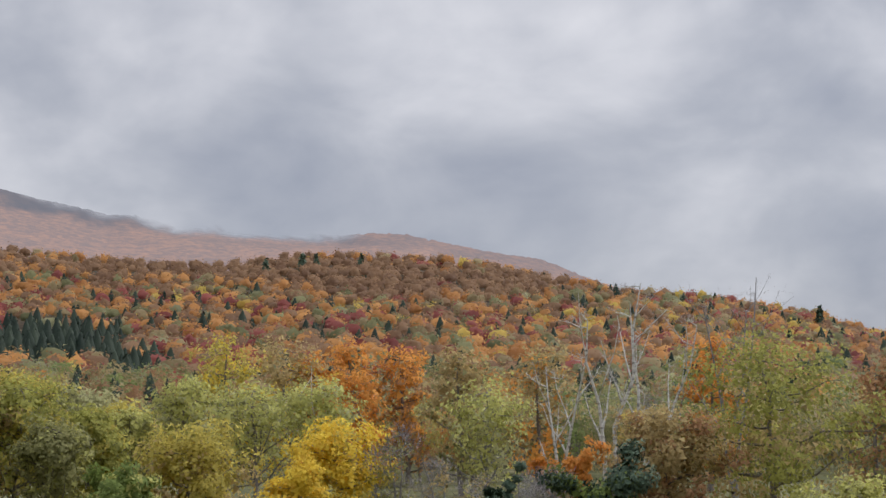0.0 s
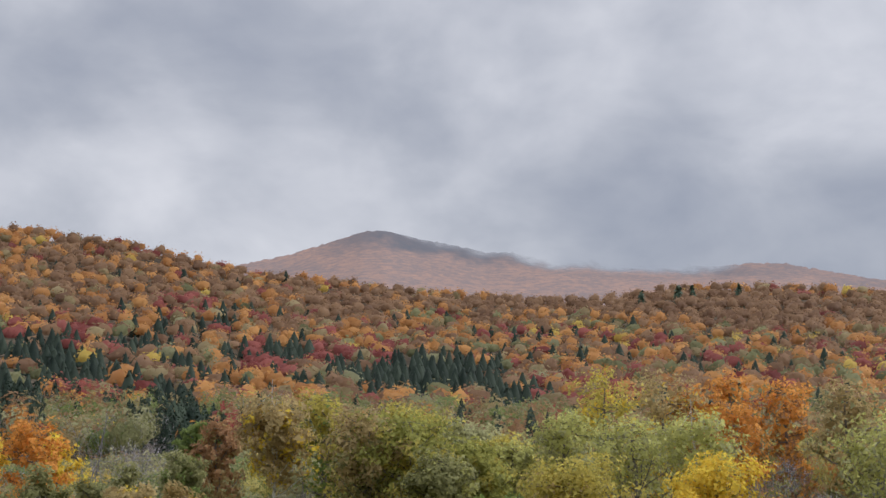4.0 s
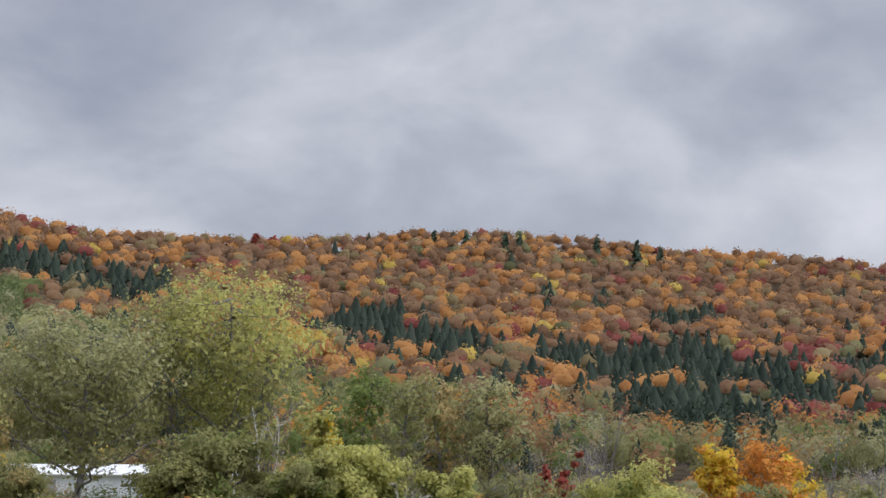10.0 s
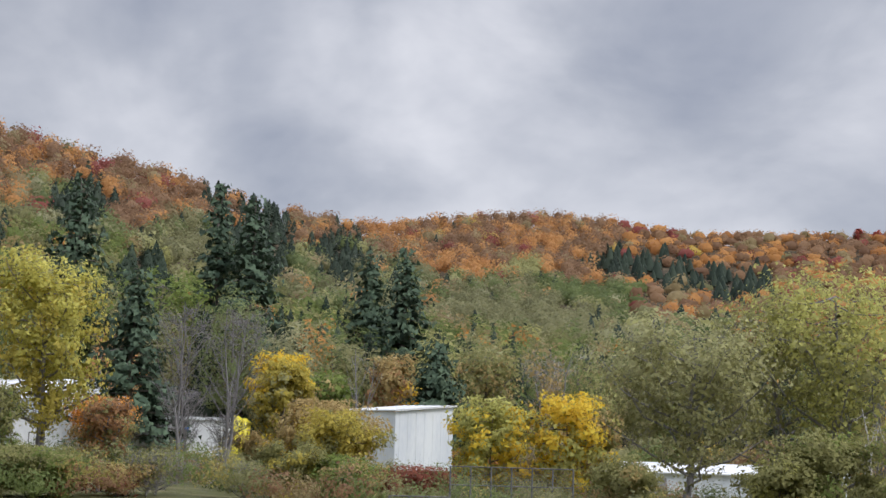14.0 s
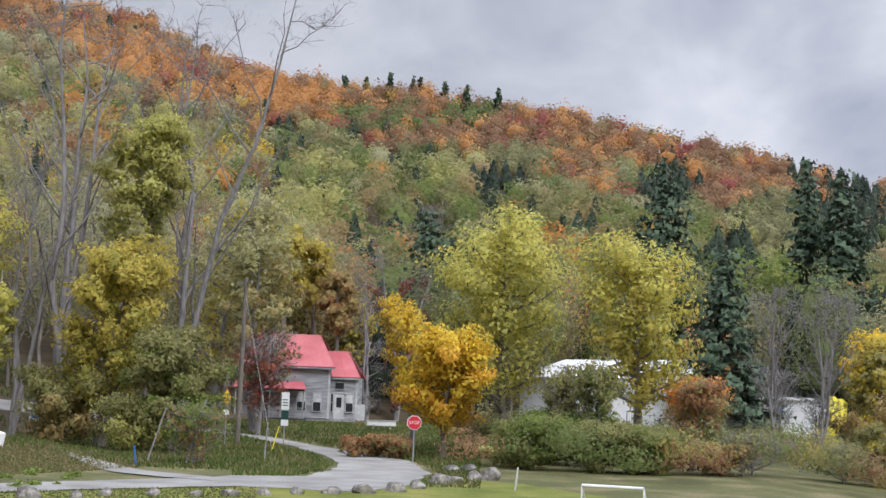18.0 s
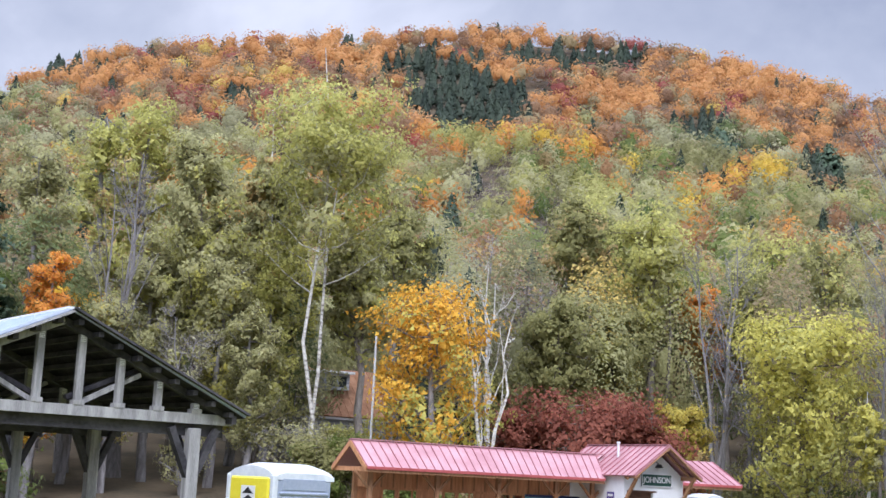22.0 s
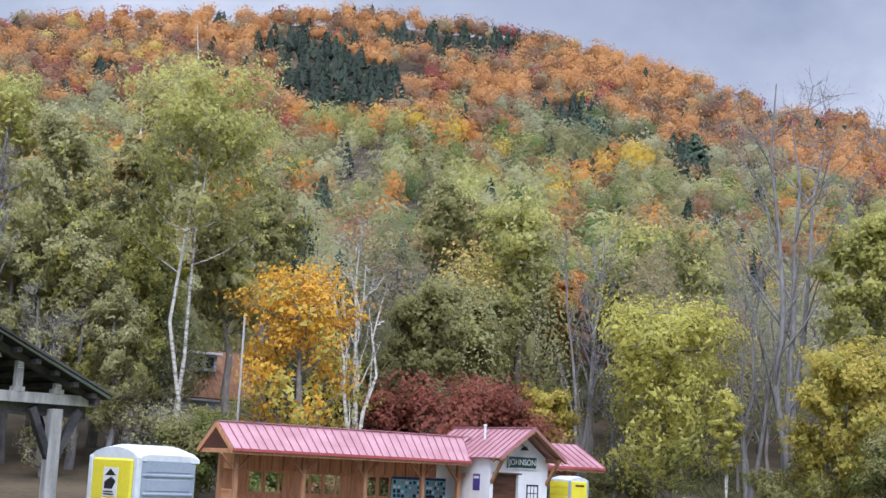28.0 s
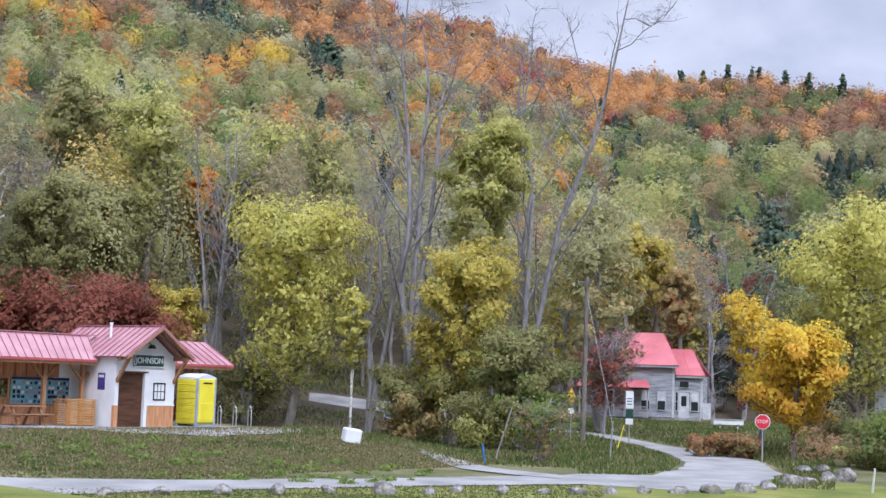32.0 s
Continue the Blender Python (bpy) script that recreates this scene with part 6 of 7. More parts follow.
# ---- portable toilets
def toilet(m, label, front, wall):
    """A moulded cabin: ribbed walls, a door in front, a domed roof. Its door faces -y."""
    t = thing("portable_toilet", label, "portable toilet", m, group="portable toilets")
    w, d, h = 0.56, 0.60, 1.98
    body = part("body", box(-w, w, -d, d, 0.08, h, None, 0.07), wall, t, "ribbed plastic walls")
    for i in range(6):
        z = 0.3 + i * 0.28
        for sx in (-1, 1):
            part("rib", box(sx * w - 0.025, sx * w + 0.025, -d + 0.1, d - 0.1, z, z + 0.05, None, 0.015), wall, body)
            part("rib", box(sx * w - 0.012, sx * w + 0.012, -d + 0.16, d - 0.16, z + 0.07, z + 0.25, None, 0.01), wall, body)
    for sx in (-1, 1):
        part("corner_post", box(sx * (w - 0.03) - 0.05, sx * (w - 0.03) + 0.05, -d - 0.03, -d + 0.07, 0.06, h + 0.02, None, 0.02), MILKY if front else BLUEGREY, body)
    door = part("door", box(-w + 0.09, w - 0.09, -d - 0.045, -d + 0.02, 0.16, h - 0.02, None, 0.03), YELLOW, t, "yellow plastic door")
    part("panel", box(-w + 0.17, w - 0.17, -d - 0.06, -d - 0.03, 0.25, 0.98, None, 0.02), YELLOW, door)
    if front:
        part("latch_band", box(-w + 0.1, w - 0.12, -d - 0.066, -d - 0.03, 1.0, 1.22, None, 0.01), BLUEGREY, door)
        part("latch", box(0.12, 0.3, -d - 0.085, -d - 0.06, 1.06, 1.16), STEEL, door)
        sheet = part("notice", box(-0.17, 0.17, -d - 0.052, -d - 0.044, 1.33, 1.82), WHITE, door, "white notice with dark pictogram")
        part("pictogram", prism([(-0.13, 1.70), (0.13, 1.70), (0.0, 1.8)], -d - 0.056, -d - 0.052), BLACK, sheet)
        part("pictogram", prism([(-0.13, 1.50), (0.06, 1.50), (0.13, 1.62), (0.02, 1.68), (-0.13, 1.60)], -d - 0.056, -d - 0.052), BLACK, sheet)
        for i in range(3):
            part("text_bar", box(-0.14, 0.14 - 0.03 * i, -d - 0.056, -d - 0.052, 1.37 + i * 0.038, 1.39 + i * 0.038), SIGN_AMBER if i == 0 else BLACK, sheet)
    else:
        part("vent_row", box(-0.26, 0.26, -d - 0.062, -d - 0.03, 1.76, 1.82), BLACK, door)
    bm = bmesh.new()
    rows = []
    for i in range(9):
        a = -1 + 2 * i / 8
        zz = h + 0.02 + 0.24 * math.sqrt(max(0, 1 - (a * 0.92) ** 2)) - 0.06
        rows.append([bm.verts.new((a * (w + 0.005), y, zz - (0.05 if abs(y) > 0.5 else 0))) for y in (-d - 0.015, -0.4, 0.4, d + 0.01)])
    for i in range(8):
        for j in range(3):
            bm.faces.new((rows[i][j], rows[i][j + 1], rows[i + 1][j + 1], rows[i + 1][j]))
    g = bmesh.ops.extrude_face_region(bm, geom=bm.faces[:])
    low_v = [v for v in g["geom"] if isinstance(v, bmesh.types.BMVert)]
    for v in low_v:
        v.co.z = h - 0.05
    bmesh.ops.recalc_face_normals(bm, faces=bm.faces[:])
    part("roof", bm, MILKY, t, "milky translucent domed roof")
    part("skid", box(-w, w, -d, -d + 0.12, 0.0, 0.08), BLUEGREY, t)
    part("skid", box(-w, w, d - 0.12, d, 0.0, 0.08), BLUEGREY, t)
    return t


def facing(az, r, turn, z=None):
    """A pose on the ground at a heading and distance; turn 0 looks straight back at the camera."""
    p = rooted(az, r)
    return pose(p.x, p.y, p.z if z is None else z, 0, 0, az + turn)


toilet(by_station(5.25, 0.7, 6), "yellow and blue-grey portable toilet beside the station", False, YELLOW)
toilet(facing(133.5, 22.4, -50, 1.22), "yellow and blue-grey portable toilet near the timber pavilion", True, BLUEGREY)


# ---- open timber pavilion with an exposed end truss
def pavilion():
    s = thing("pavilion", "open grey timber pavilion with an exposed truss and pale metal roof", "pavilion", pose(-11.41, -14.88, 1.08, 0, 0, 163.2))
    H, hw, L, step = 2.71, 2.52, 6.9, 0.56
    A = H + 1.37  # underside of the roof at the ridge
    fall = 1.17 / hw
    part("floor_slab", box(-2.4, 2.4, -0.3, L + 0.2, -0.45, 0.04), GRAVEL, s, "concrete floor slab")
    for y in (0.0, L / 2, L):
        for x in (-1.96, 1.96):
            p = part("post", box(x - 0.085, x + 0.085, y - 0.085, y + 0.085, 0.0, H, None, 0.012), GREY_WOOD, s)
            for k in (-1, 1):
                part("brace", bar((x, y, H - 0.75), (x + k * 0.34, y, H), 0.09, 0.12, up=(0, 1, 0)), OLD_SHADED_WOOD, p)
            part("brace", bar((x, y, H - 0.75), (x, y + 0.6, H), 0.09, 0.12), OLD_SHADED_WOOD, p)
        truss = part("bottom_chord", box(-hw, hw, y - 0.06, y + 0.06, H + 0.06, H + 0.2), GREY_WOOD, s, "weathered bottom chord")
        part("wall_plate", box(-hw + 0.08, hw - 0.08, y + 0.07, y + 0.2, H - 0.1, H + 0.08), OLD_SHADED_WOOD, s)
        for i in range(-4, 4):
            x = (i + 0.5) * step
            top = A - fall * abs(x) - 0.12
            q = part("strut", box(x - 0.05, x + 0.05, y - 0.05, y + 0.05, H + 0.2, top, None, 0.008), GREY_WOOD, truss)
            part("foot_block", box(x - 0.075, x + 0.075, y - 0.07, y + 0.07, H + 0.2, H + 0.26), GREY_WOOD, q)
            for k in range(4):
                part("nail_plate", box(x - 0.04, x + 0.03, y - 0.056, y - 0.05, top - 0.1 + k * 0.022, top - 0.088 + k * 0.022), WHITE, q)
        for sx in (-1, 1):
            part("diagonal", bar((sx * 0.35, y + 0.09, H + 0.24), (sx * 1.15, y + 0.09, H + 0.66), 0.06, 0.11, up=(0, 1, 0)), GREY_WOOD, truss)
            part("diagonal", bar((sx * 0.2, y + 0.24, H + 0.3), (sx * 1.2, y + 0.24, H + 0.75), 0.06, 0.11, up=(0, 1, 0)), OLD_SHADED_WOOD, truss)
            # front chord darker on one side: shade put into the colour
            part("top_chord", bar((0, y, A - 0.1), (sx * hw, y, H + 0.14), 0.09, 0.13, up=(0, 1, 0)), (GREY_WOOD if sx < 0 else OLD_SHADED_WOOD) if y == 0 else OLD_SHADED_WOOD, truss)
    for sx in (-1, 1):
        side = part("rafter_frame", bar((sx * hw * 0.97, -0.25, H + 0.14), (sx * hw * 0.97, L + 0.25, H + 0.14), 0.07, 0.12), OLD_SHADED_WOOD, s)
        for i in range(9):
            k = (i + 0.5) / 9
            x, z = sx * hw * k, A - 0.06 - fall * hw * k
            part("purlin", bar((x, -0.28, z), (x, L + 0.28, z), 0.07, 0.07), OLD_SHADED_WOOD, side)
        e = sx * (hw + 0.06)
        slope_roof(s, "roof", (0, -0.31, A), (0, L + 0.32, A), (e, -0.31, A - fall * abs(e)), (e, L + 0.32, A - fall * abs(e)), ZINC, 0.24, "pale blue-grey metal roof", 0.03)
        # dark sheet added below the pale roof to paint its shaded underside
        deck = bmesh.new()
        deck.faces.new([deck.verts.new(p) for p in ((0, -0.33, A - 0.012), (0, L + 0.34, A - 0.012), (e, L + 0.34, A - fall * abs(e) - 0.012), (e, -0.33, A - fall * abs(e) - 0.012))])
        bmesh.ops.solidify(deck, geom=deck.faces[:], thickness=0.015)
        part("underside_shade", deck, OLD_SHADED_WOOD, s, "dark boards painting the shade under the roof")
        # the edge on the shaded side is painted darker and made thicker
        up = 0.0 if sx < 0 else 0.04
        part("barge_board", bar((0, -0.34, A + up), (e * 1.01, -0.34, A - fall * abs(e) + up), 0.03, 0.10 + up, up=(0, 1, 0)), GREY_WOOD if sx < 0 else OLD_SHADED_WOOD, s)
    part("ridge_cap", bar((0, -0.33, A + 0.04), (0, L + 0.33, A + 0.04), 0.16, 0.03), WHITE, s)
    return s


pavilion()


# ---- the grey wooden house across the road
def house():
    p0 = spot(98.32, 115)
    m = pose(p0.x, p0.y, 0.82, 0, 0, 98.3 - 7) @ Matrix.Diagonal((0.949, 0.949, 1.0, 1.0))
    s = thing("farmhouse", "weathered grey clapboard house with a red sheet metal roof and porch", "house", m)
    # x to the right along the front, y back
    D = 6.0
    part("foundation", box(-5.2, 4.6, 0.05, D, -0.9, 0.3), GREY_WOOD, s)
    main = part("main_wall", box(-5.2, 2.25, 0, D, 0.3, 4.5), CLAPBOARD, s, "peeling grey clapboard wall")
    low_w = part("ell_wall", box(2.25, 4.65, 0.25, D - 0.6, 0.3, 3.7), CLAPBOARD, s, "peeling grey clapboard wall")
    for i in range(26):
        z = 0.32 + i * 0.158
        part("clapboard", bar((-5.2, -0.012, z + 0.07), (2.25, -0.012, z + 0.07), 0.03, 0.13, up=(0.0, 0.25, 1)), CLAPBOARD, main)
        if z < 3.5:
            part("clapboard", bar((2.27, 0.238, z + 0.07), (4.63, 0.238, z + 0.07), 0.03, 0.13, up=(0.0, 0.25, 1)), CLAPBOARD, low_w)
    for x, y in ((2.15, -0.05), (-5.25, -0.05), (4.5, 0.2)):
        part("corner_board", box(x, x + 0.18, y, y + 0.12, 0.3, 4.4 if y < 0 else 3.6), FADED, s)
        part("corner_cap", box(x - 0.06, x + 0.24, y - 0.05, y + 0.12, 4.2 if y < 0 else 3.4, 4.4 if y < 0 else 3.6), FADED, s)
    slope_roof(s, "roof", (-5.7, 3.0, 7.15), (0.95, 3.0, 7.15), (-5.7, -0.5, 4.45), (2.75, -0.5, 4.45), HOUSE_RED, 2.4, "faded red sheet metal roof", 0.06, CLAPBOARD)
    slope_roof(s, "roof", (-5.7, 3.0, 7.15), (0.95, 3.0, 7.15), (-5.7, 6.5, 4.45), (2.75, 6.5, 4.45), HOUSE_RED, 2.4, "", 0.06)
    part("gable_wall", prism([(-5.1, 4.45), (2.1, 4.45), (0.85, 6.9), (-5.1, 6.9)], 2.85, 3.15), CLAPBOARD, s)
    slope_roof(s, "ell_roof", (1.75, 2.9, 5.85), (3.5, 2.9, 5.85), (2.45, -0.1, 3.68), (4.9, -0.1, 3.68), HOUSE_RED, 2.4, "faded red sheet metal roof", 0.06, CLAPBOARD)
    slope_roof(s, "ell_roof", (1.75, 2.9, 5.85), (3.5, 2.9, 5.85), (2.45, 5.9, 3.68), (4.9, 5.9, 3.68), HOUSE_RED, 2.4, "", 0.06)
    for x0, x1, y in ((0.93, 1.58, -0.09), (-0.45, 0.25, -0.09), (3.72, 4.32, 0.14)):
        w = window(s, x0, x1, 0.9, 2.35, y, FADED, 0)
        part("blind", box(x0 + 0.02, x1 - 0.02, y + 0.01, y + 0.014, 1.65, 2.33), FADED, w, "pale drawn blind")
    window(s, 2.42, 2.6, 0.9, 2.35, 0.14, FADED, 0)
    window(s, 2.75, 3.5, 2.75, 3.25, 0.14, CLAPBOARD, 0, False, "blind_window")
    door = part("door", box(2.78, 3.46, 0.15, 0.24, 0.3, 2.2), FADED, s, "white half-glazed front door")
    part("pane", box(2.9, 3.34, 0.13, 0.15, 1.25, 2.05), GLASS, door)
    for x0, x1 in ((2.68, 2.78), (3.46, 3.56)):
        part("door_frame", box(x0, x1, 0.16, 0.24, 0.3, 2.3), FADED, door)
    part("door_frame", box(2.68, 3.56, 0.16, 0.24, 2.2, 2.3), FADED, door)
    # porch along part of the front
    porch = part("porch_deck", box(-5.6, 0.35, -1.7, 0.0, 0.05, 0.25), OLD_SHADED_WOOD, s, "dark plank porch")
    for x in (-5.5, -4.0, -2.6, -1.2, 0.25):
        part("porch_post", box(x - 0.06, x + 0.06, -1.66, -1.54, 0.25, 2.5), GREY_WOOD, porch)
    part("porch_beam", box(-5.6, 0.35, -1.7, -1.52, 2.46, 2.6), OLD_SHADED_WOOD, porch)
    slope_roof(s, "porch_roof", (-5.7, 0.0, 3.2), (0.0, 0.0, 3.2), (-5.7, -1.95, 2.6), (0.5, -1.95, 2.6), HOUSE_RED, 1.0, "red sheet metal porch roof", 0.05)
    part("rail", box(-5.5, 0.25, -1.63, -1.57, 1.08, 1.14), GREY_WOOD, porch)
    for i in range(41):
        x = -5.45 + i * 0.14
        part("baluster", box(x, x + 0.035, -1.615, -1.585, 0.25, 1.08), GREY_WOOD, porch)
    d2 = part("porch_door", box(-1.95, -1.2, -0.09, -0.03, 0.3, 2.35), FADED, s, "white panelled porch door")
    part("pane", box(-1.8, -1.35, -0.1, -0.09, 1.2, 2.1), GLASS, d2)
    part("porch_opening", box(-3.6, -2.7, -0.09, -0.03, 0.3, 2.3), OLD_SHADED_WOOD, s, "dark doorway")
    part("side_panel", box(4.7, 5.35, 0.3, 0.4, 0.25, 1.55), FADED, s, "white board leaning on the house")
    for x in (4.7, 5.0, 5.3):
        part("prop", bar((x, 0.2, 0.25), (x + 0.5, -0.6, -0.1), 0.06), TIMBER, s)
    return s


house()


# ---- white industrial sheds beyond the brush
def shed(name, label, az, r, turn, w, d, he, rise, z, flat=False):
    p0 = spot(az, r)
    s = thing(name, label, "shed", pose(p0.x, p0.y, z, 0, 0, az + turn))
    part("front_wall", prism([(0, 0), (0, he), (w / 2, he + rise), (w, he), (w, 0)] if not flat else [(0, 0), (0, he), (w, he + rise), (w, 0)], 0, 0.15), SHEET, s, "white sheet metal wall")
    n = int(w / 0.9)
    for i in range(n):
        x = (i + 0.5) * w / n
        part("wall_rib", box(x - 0.03, x + 0.03, -0.03, 0.0, 0, he - 0.05), SHEET, s)
    part("side_wall", box(0, 0.15, 0.15, d, 0, he), SHEET, s)
    part("side_wall", box(w - 0.15, w, 0.15, d, 0, he + (rise if flat else 0)), SHEET, s)
    part("back_wall", box(0.15, w - 0.15, d - 0.15, d, 0, he), SHEET, s)
    if flat:
        slope_roof(s, "roof", (-0.2, -0.3, he + 0.05), (-0.2, d + 0.2, he + 0.05), (w + 0.2, -0.3, he + rise + 0.05), (w + 0.2, d + 0.2, he + rise + 0.05), WHITE, 1.2, "white metal roof", 0.12)
    else:
        for sx in (-1, 1):
            x = w / 2 + sx * (w / 2 + 0.3)
            slope_roof(s, "roof", (w / 2, -0.3, he + rise + 0.05), (w / 2, d + 0.3, he + rise + 0.05), (x, -0.3, he), (x, d + 0.3, he), WHITE, 1.4, "white metal roof", 0.12)
    return s


# large hall, its low annex and the pale blue shed
hall = shed("industrial_hall", "large white sheet metal hall behind the roadside brush", 84.9, 128, 50, 13.7, 14.4, 5.4, 1.9, 0.0)
p0 = spot(82.6, 121)
annex = thing("industrial_annex", "low flat-roofed white block with a dark barred window", "shed", pose(p0.x, p0.y, 0.15, 0, 0, 80))
part("wall", box(-6.8, 11.0, 0, 9, 0, 3.85), WHITE, annex, "white rendered wall")
part("roof", box(-7.0, 11.2, -0.2, 9.2, 3.85, 4.1), SHEET, annex, "flat roof edge")
window(annex, 2.6, 3.5, 1.3, 2.4, 0.0, BLACK, 2, False)
window(annex, -5.4, -4.2, 1.3, 2.4, 0.0, BLACK, 2, False)
part("paint_patch", prism([(6.0, 0.5), (7.0, 0.4), (7.3, 1.8), (6.9, 2.9), (6.2, 2.8), (6.5, 1.6)], -0.012, -0.004), SIGN_AMBER, annex, "painted yellow shape")
part("paint_patch", prism([(6.7, 1.2), (7.1, 1.3), (7.2, 2.3), (6.8, 2.6)], -0.02, -0.013), BLUEGREY, annex)
part("paint_patch", prism([(6.9, 2.8), (7.5, 2.8), (7.6, 3.2), (7.0, 3.15)], -0.02, -0.013), SIGN_BLUE, annex)
part("wall_lamp", box(1.9, 2.3, -0.3, 0.0, 2.9, 3.2, None, 0.05), BLACK, annex)
shed("storage_shed", "pale blue-white ribbed metal shed at the field's edge", 70.75, 121, 40, 6.7, 6.4, 5.0, 0.6, 0.15, True)
tank_p = rooted(77.2, 138)
tanks = thing("yellow_tank", "yellow machine body behind the low white block", "machine", Matrix.Translation(tank_p))
part("drum", mesh_from("drum", *tube([(0, 0, 0.0), (0, 0, 4.2), (0, 0, 4.6)], [0.8, 0.8, 0.3], 14), [YELLOW], smooth=True), None, tanks)
part("drum", mesh_from("drum", *tube([(-1.6, 1.2, 0.0), (-1.6, 1.2, 4.0), (-1.6, 1.2, 4.4)], [0.7, 0.7, 0.3], 14), [YELLOW], smooth=True), None, tanks)

# long white storage shed glimpsed through the riverside trees
p0 = spot(62.6, 126)
low_shed = thing("storage_shed", "long low white metal shed half hidden by riverside trees", "shed", pose(p0.x, p0.y, -2.2, 0, 0, 60))
part("front_wall", box(0, 21.5, 0, 0.15, 0, 2.7), SHEET, low_shed, "white sheet metal wall")
for i in range(24):
    part("wall_rib", box(0.4 + i * 0.9, 0.46 + i * 0.9, -0.03, 0.0, 0, 2.65), SHEET, low_shed)
for x in (0, 21.35):
    part("side_wall", box(x, x + 0.15, 0.15, 7, 0, 2.7), SHEET, low_shed)
part("back_wall", box(0.15, 21.35, 6.85, 7, 0, 2.7), SHEET, low_shed)
slope_roof(low_shed, "roof", (-0.3, 3.5, 3.5), (21.8, 3.5, 3.5), (-0.3, -0.3, 2.68), (21.8, -0.3, 2.68), WHITE, 1.8, "white metal roof", 0.1)
slope_roof(low_shed, "roof", (-0.3, 3.5, 3.5), (21.8, 3.5, 3.5), (-0.3, 7.3, 2.68), (21.8, 7.3, 2.68), WHITE, 1.8, "", 0.1)
part("door", box(3.2, 6.2, -0.05, 0.0, 0, 2.3), GREY_WOOD, low_shed, "grey sliding door")

# the small house with a dormer up in the trees
p0 = spot(130.9, 96)
cabin = thing("hillside_house", "house with a rusty shingle roof and grey dormer among trees", "house", pose(p0.x, p0.y, 1.1, 0, 0, 131 + 32))
part("wall", box(-3.0, 3.0, 0, 5, 0, 6.2), CLAPBOARD, cabin, "grey wall")
slope_roof(cabin, "roof", (-3.3, 2.5, 9.6), (3.3, 2.5, 9.6), (-3.3, -0.4, 6.2), (3.3, -0.4, 6.2), RUSTY, 0.6, "rusty brown shingle roof", 0.1, WHITE)
slope_roof(cabin, "roof", (-3.3, 2.5, 9.6), (3.3, 2.5, 9.6), (-3.3, 5.4, 6.2), (3.3, 5.4, 6.2), RUSTY, 0.6, "", 0.1)
dorm = part("dormer", box(-2.0, 0.0, 0.3, 2.5, 8.1, 9.2), CLAPBOARD, cabin, "grey boxed dormer")
part("dormer_roof", box(-2.25, 0.25, 0.0, 2.7, 9.2, 9.36), WHITE, dorm)
part("pane", box(-1.75, -1.1, 0.27, 0.3, 8.3, 9.0), GLASS, dorm)
part("pane", box(-0.85, -0.25, 0.27, 0.3, 8.3, 9.0), GLASS, dorm)


# ---- road, lawn, path, boulders
def strip(name, label, category, left, right, lift, mat, cuts=6):
    """A sheet laid on the ground between two lines of spots."""
    n = len(left)
    L = np.array([[*spot(*p)[:2]] for p in left])
    R = np.array([[*spot(*p)[:2]] for p in right])
    t = np.linspace(0, n - 1, (n - 1) * 8 + 1)
    L = np.stack([np.interp(t, np.arange(n), L[:, k]) for k in range(2)], 1)
    R = np.stack([np.interp(t, np.arange(n), R[:, k]) for k in range(2)], 1)
    k = np.linspace(0, 1, cuts)[None, :, None]
    g = L[:, None] * (1 - k) + R[:, None] * k
    wob = np.random.default_rng(len(name)).normal(0, 0.09, g.shape[:2])
    g[:, 0] += wob[:, :1] * 0.8
    g[:, -1] += wob[:, -1:] * 0.8
    z = height(g[..., 0].ravel(), g[..., 1].ravel()) + lift
    v = np.stack([g[..., 0].ravel(), g[..., 1].ravel(), z], 1)
    i, j = np.meshgrid(np.arange(len(t) - 1), np.arange(cuts - 1), indexing="ij")
    a = i * cuts + j
    f = np.stack([a, a + 1, a + cuts + 1, a + cuts], -1).reshape(-1, 4)
    me = mesh_from(name, v, f, [mat], smooth=True)
    bm = bmesh.new()
    bm.from_mesh(me)
    bm.normal_update()
    if sum(p.normal.z for p in bm.faces) < 0:
        bmesh.ops.reverse_faces(bm, faces=bm.faces[:])
    bm.to_mesh(me)
    bm.free()
    return tagged(new(name, me), label, category, kind="structure")


strip("road", "pale gravel lane along the lawn", "road", [(150.00, 34.4), (140.00, 37.4), (133.00, 39.6), (127.13, 41.1), (123.86, 42.1), (117.41, 43.9), (108.38, 47.3), (104.95, 49.5), (100.40, 53.5)],
      [(150.00, 29.0), (140.00, 32.3), (133.00, 34.7), (127.08, 36.6), (123.82, 37.7), (117.38, 39.7), (108.37, 43.6), (104.94, 45.3), (100.39, 47.8)], 0.03, GRAVEL)
strip("road", "pale gravel lane bending up towards the house", "road", [(100.80, 53.2), (98.12, 54.2), (97.08, 58.3), (96.72, 64.3), (97.41, 73.3), (98.6, 82), (101.5, 92.5), (106, 98), (112, 97.5)],
      [(100.80, 47.5), (95.84, 46.2), (93.83, 50.9), (93.00, 58.7), (93.96, 69.7), (95.8, 78), (99.5, 88.5), (105, 93.5), (112, 94)], 0.034, GRAVEL)
strip("path", "narrow pale gravel path off the lane", "path", [(108.1, 59), (106.1, 57.5), (103.8, 54), (101.8, 52.0)],
      [(107.5, 57.5), (105.7, 53.5), (103.8, 51.2), (101.8, 49.8)], 0.045, GRAVEL)
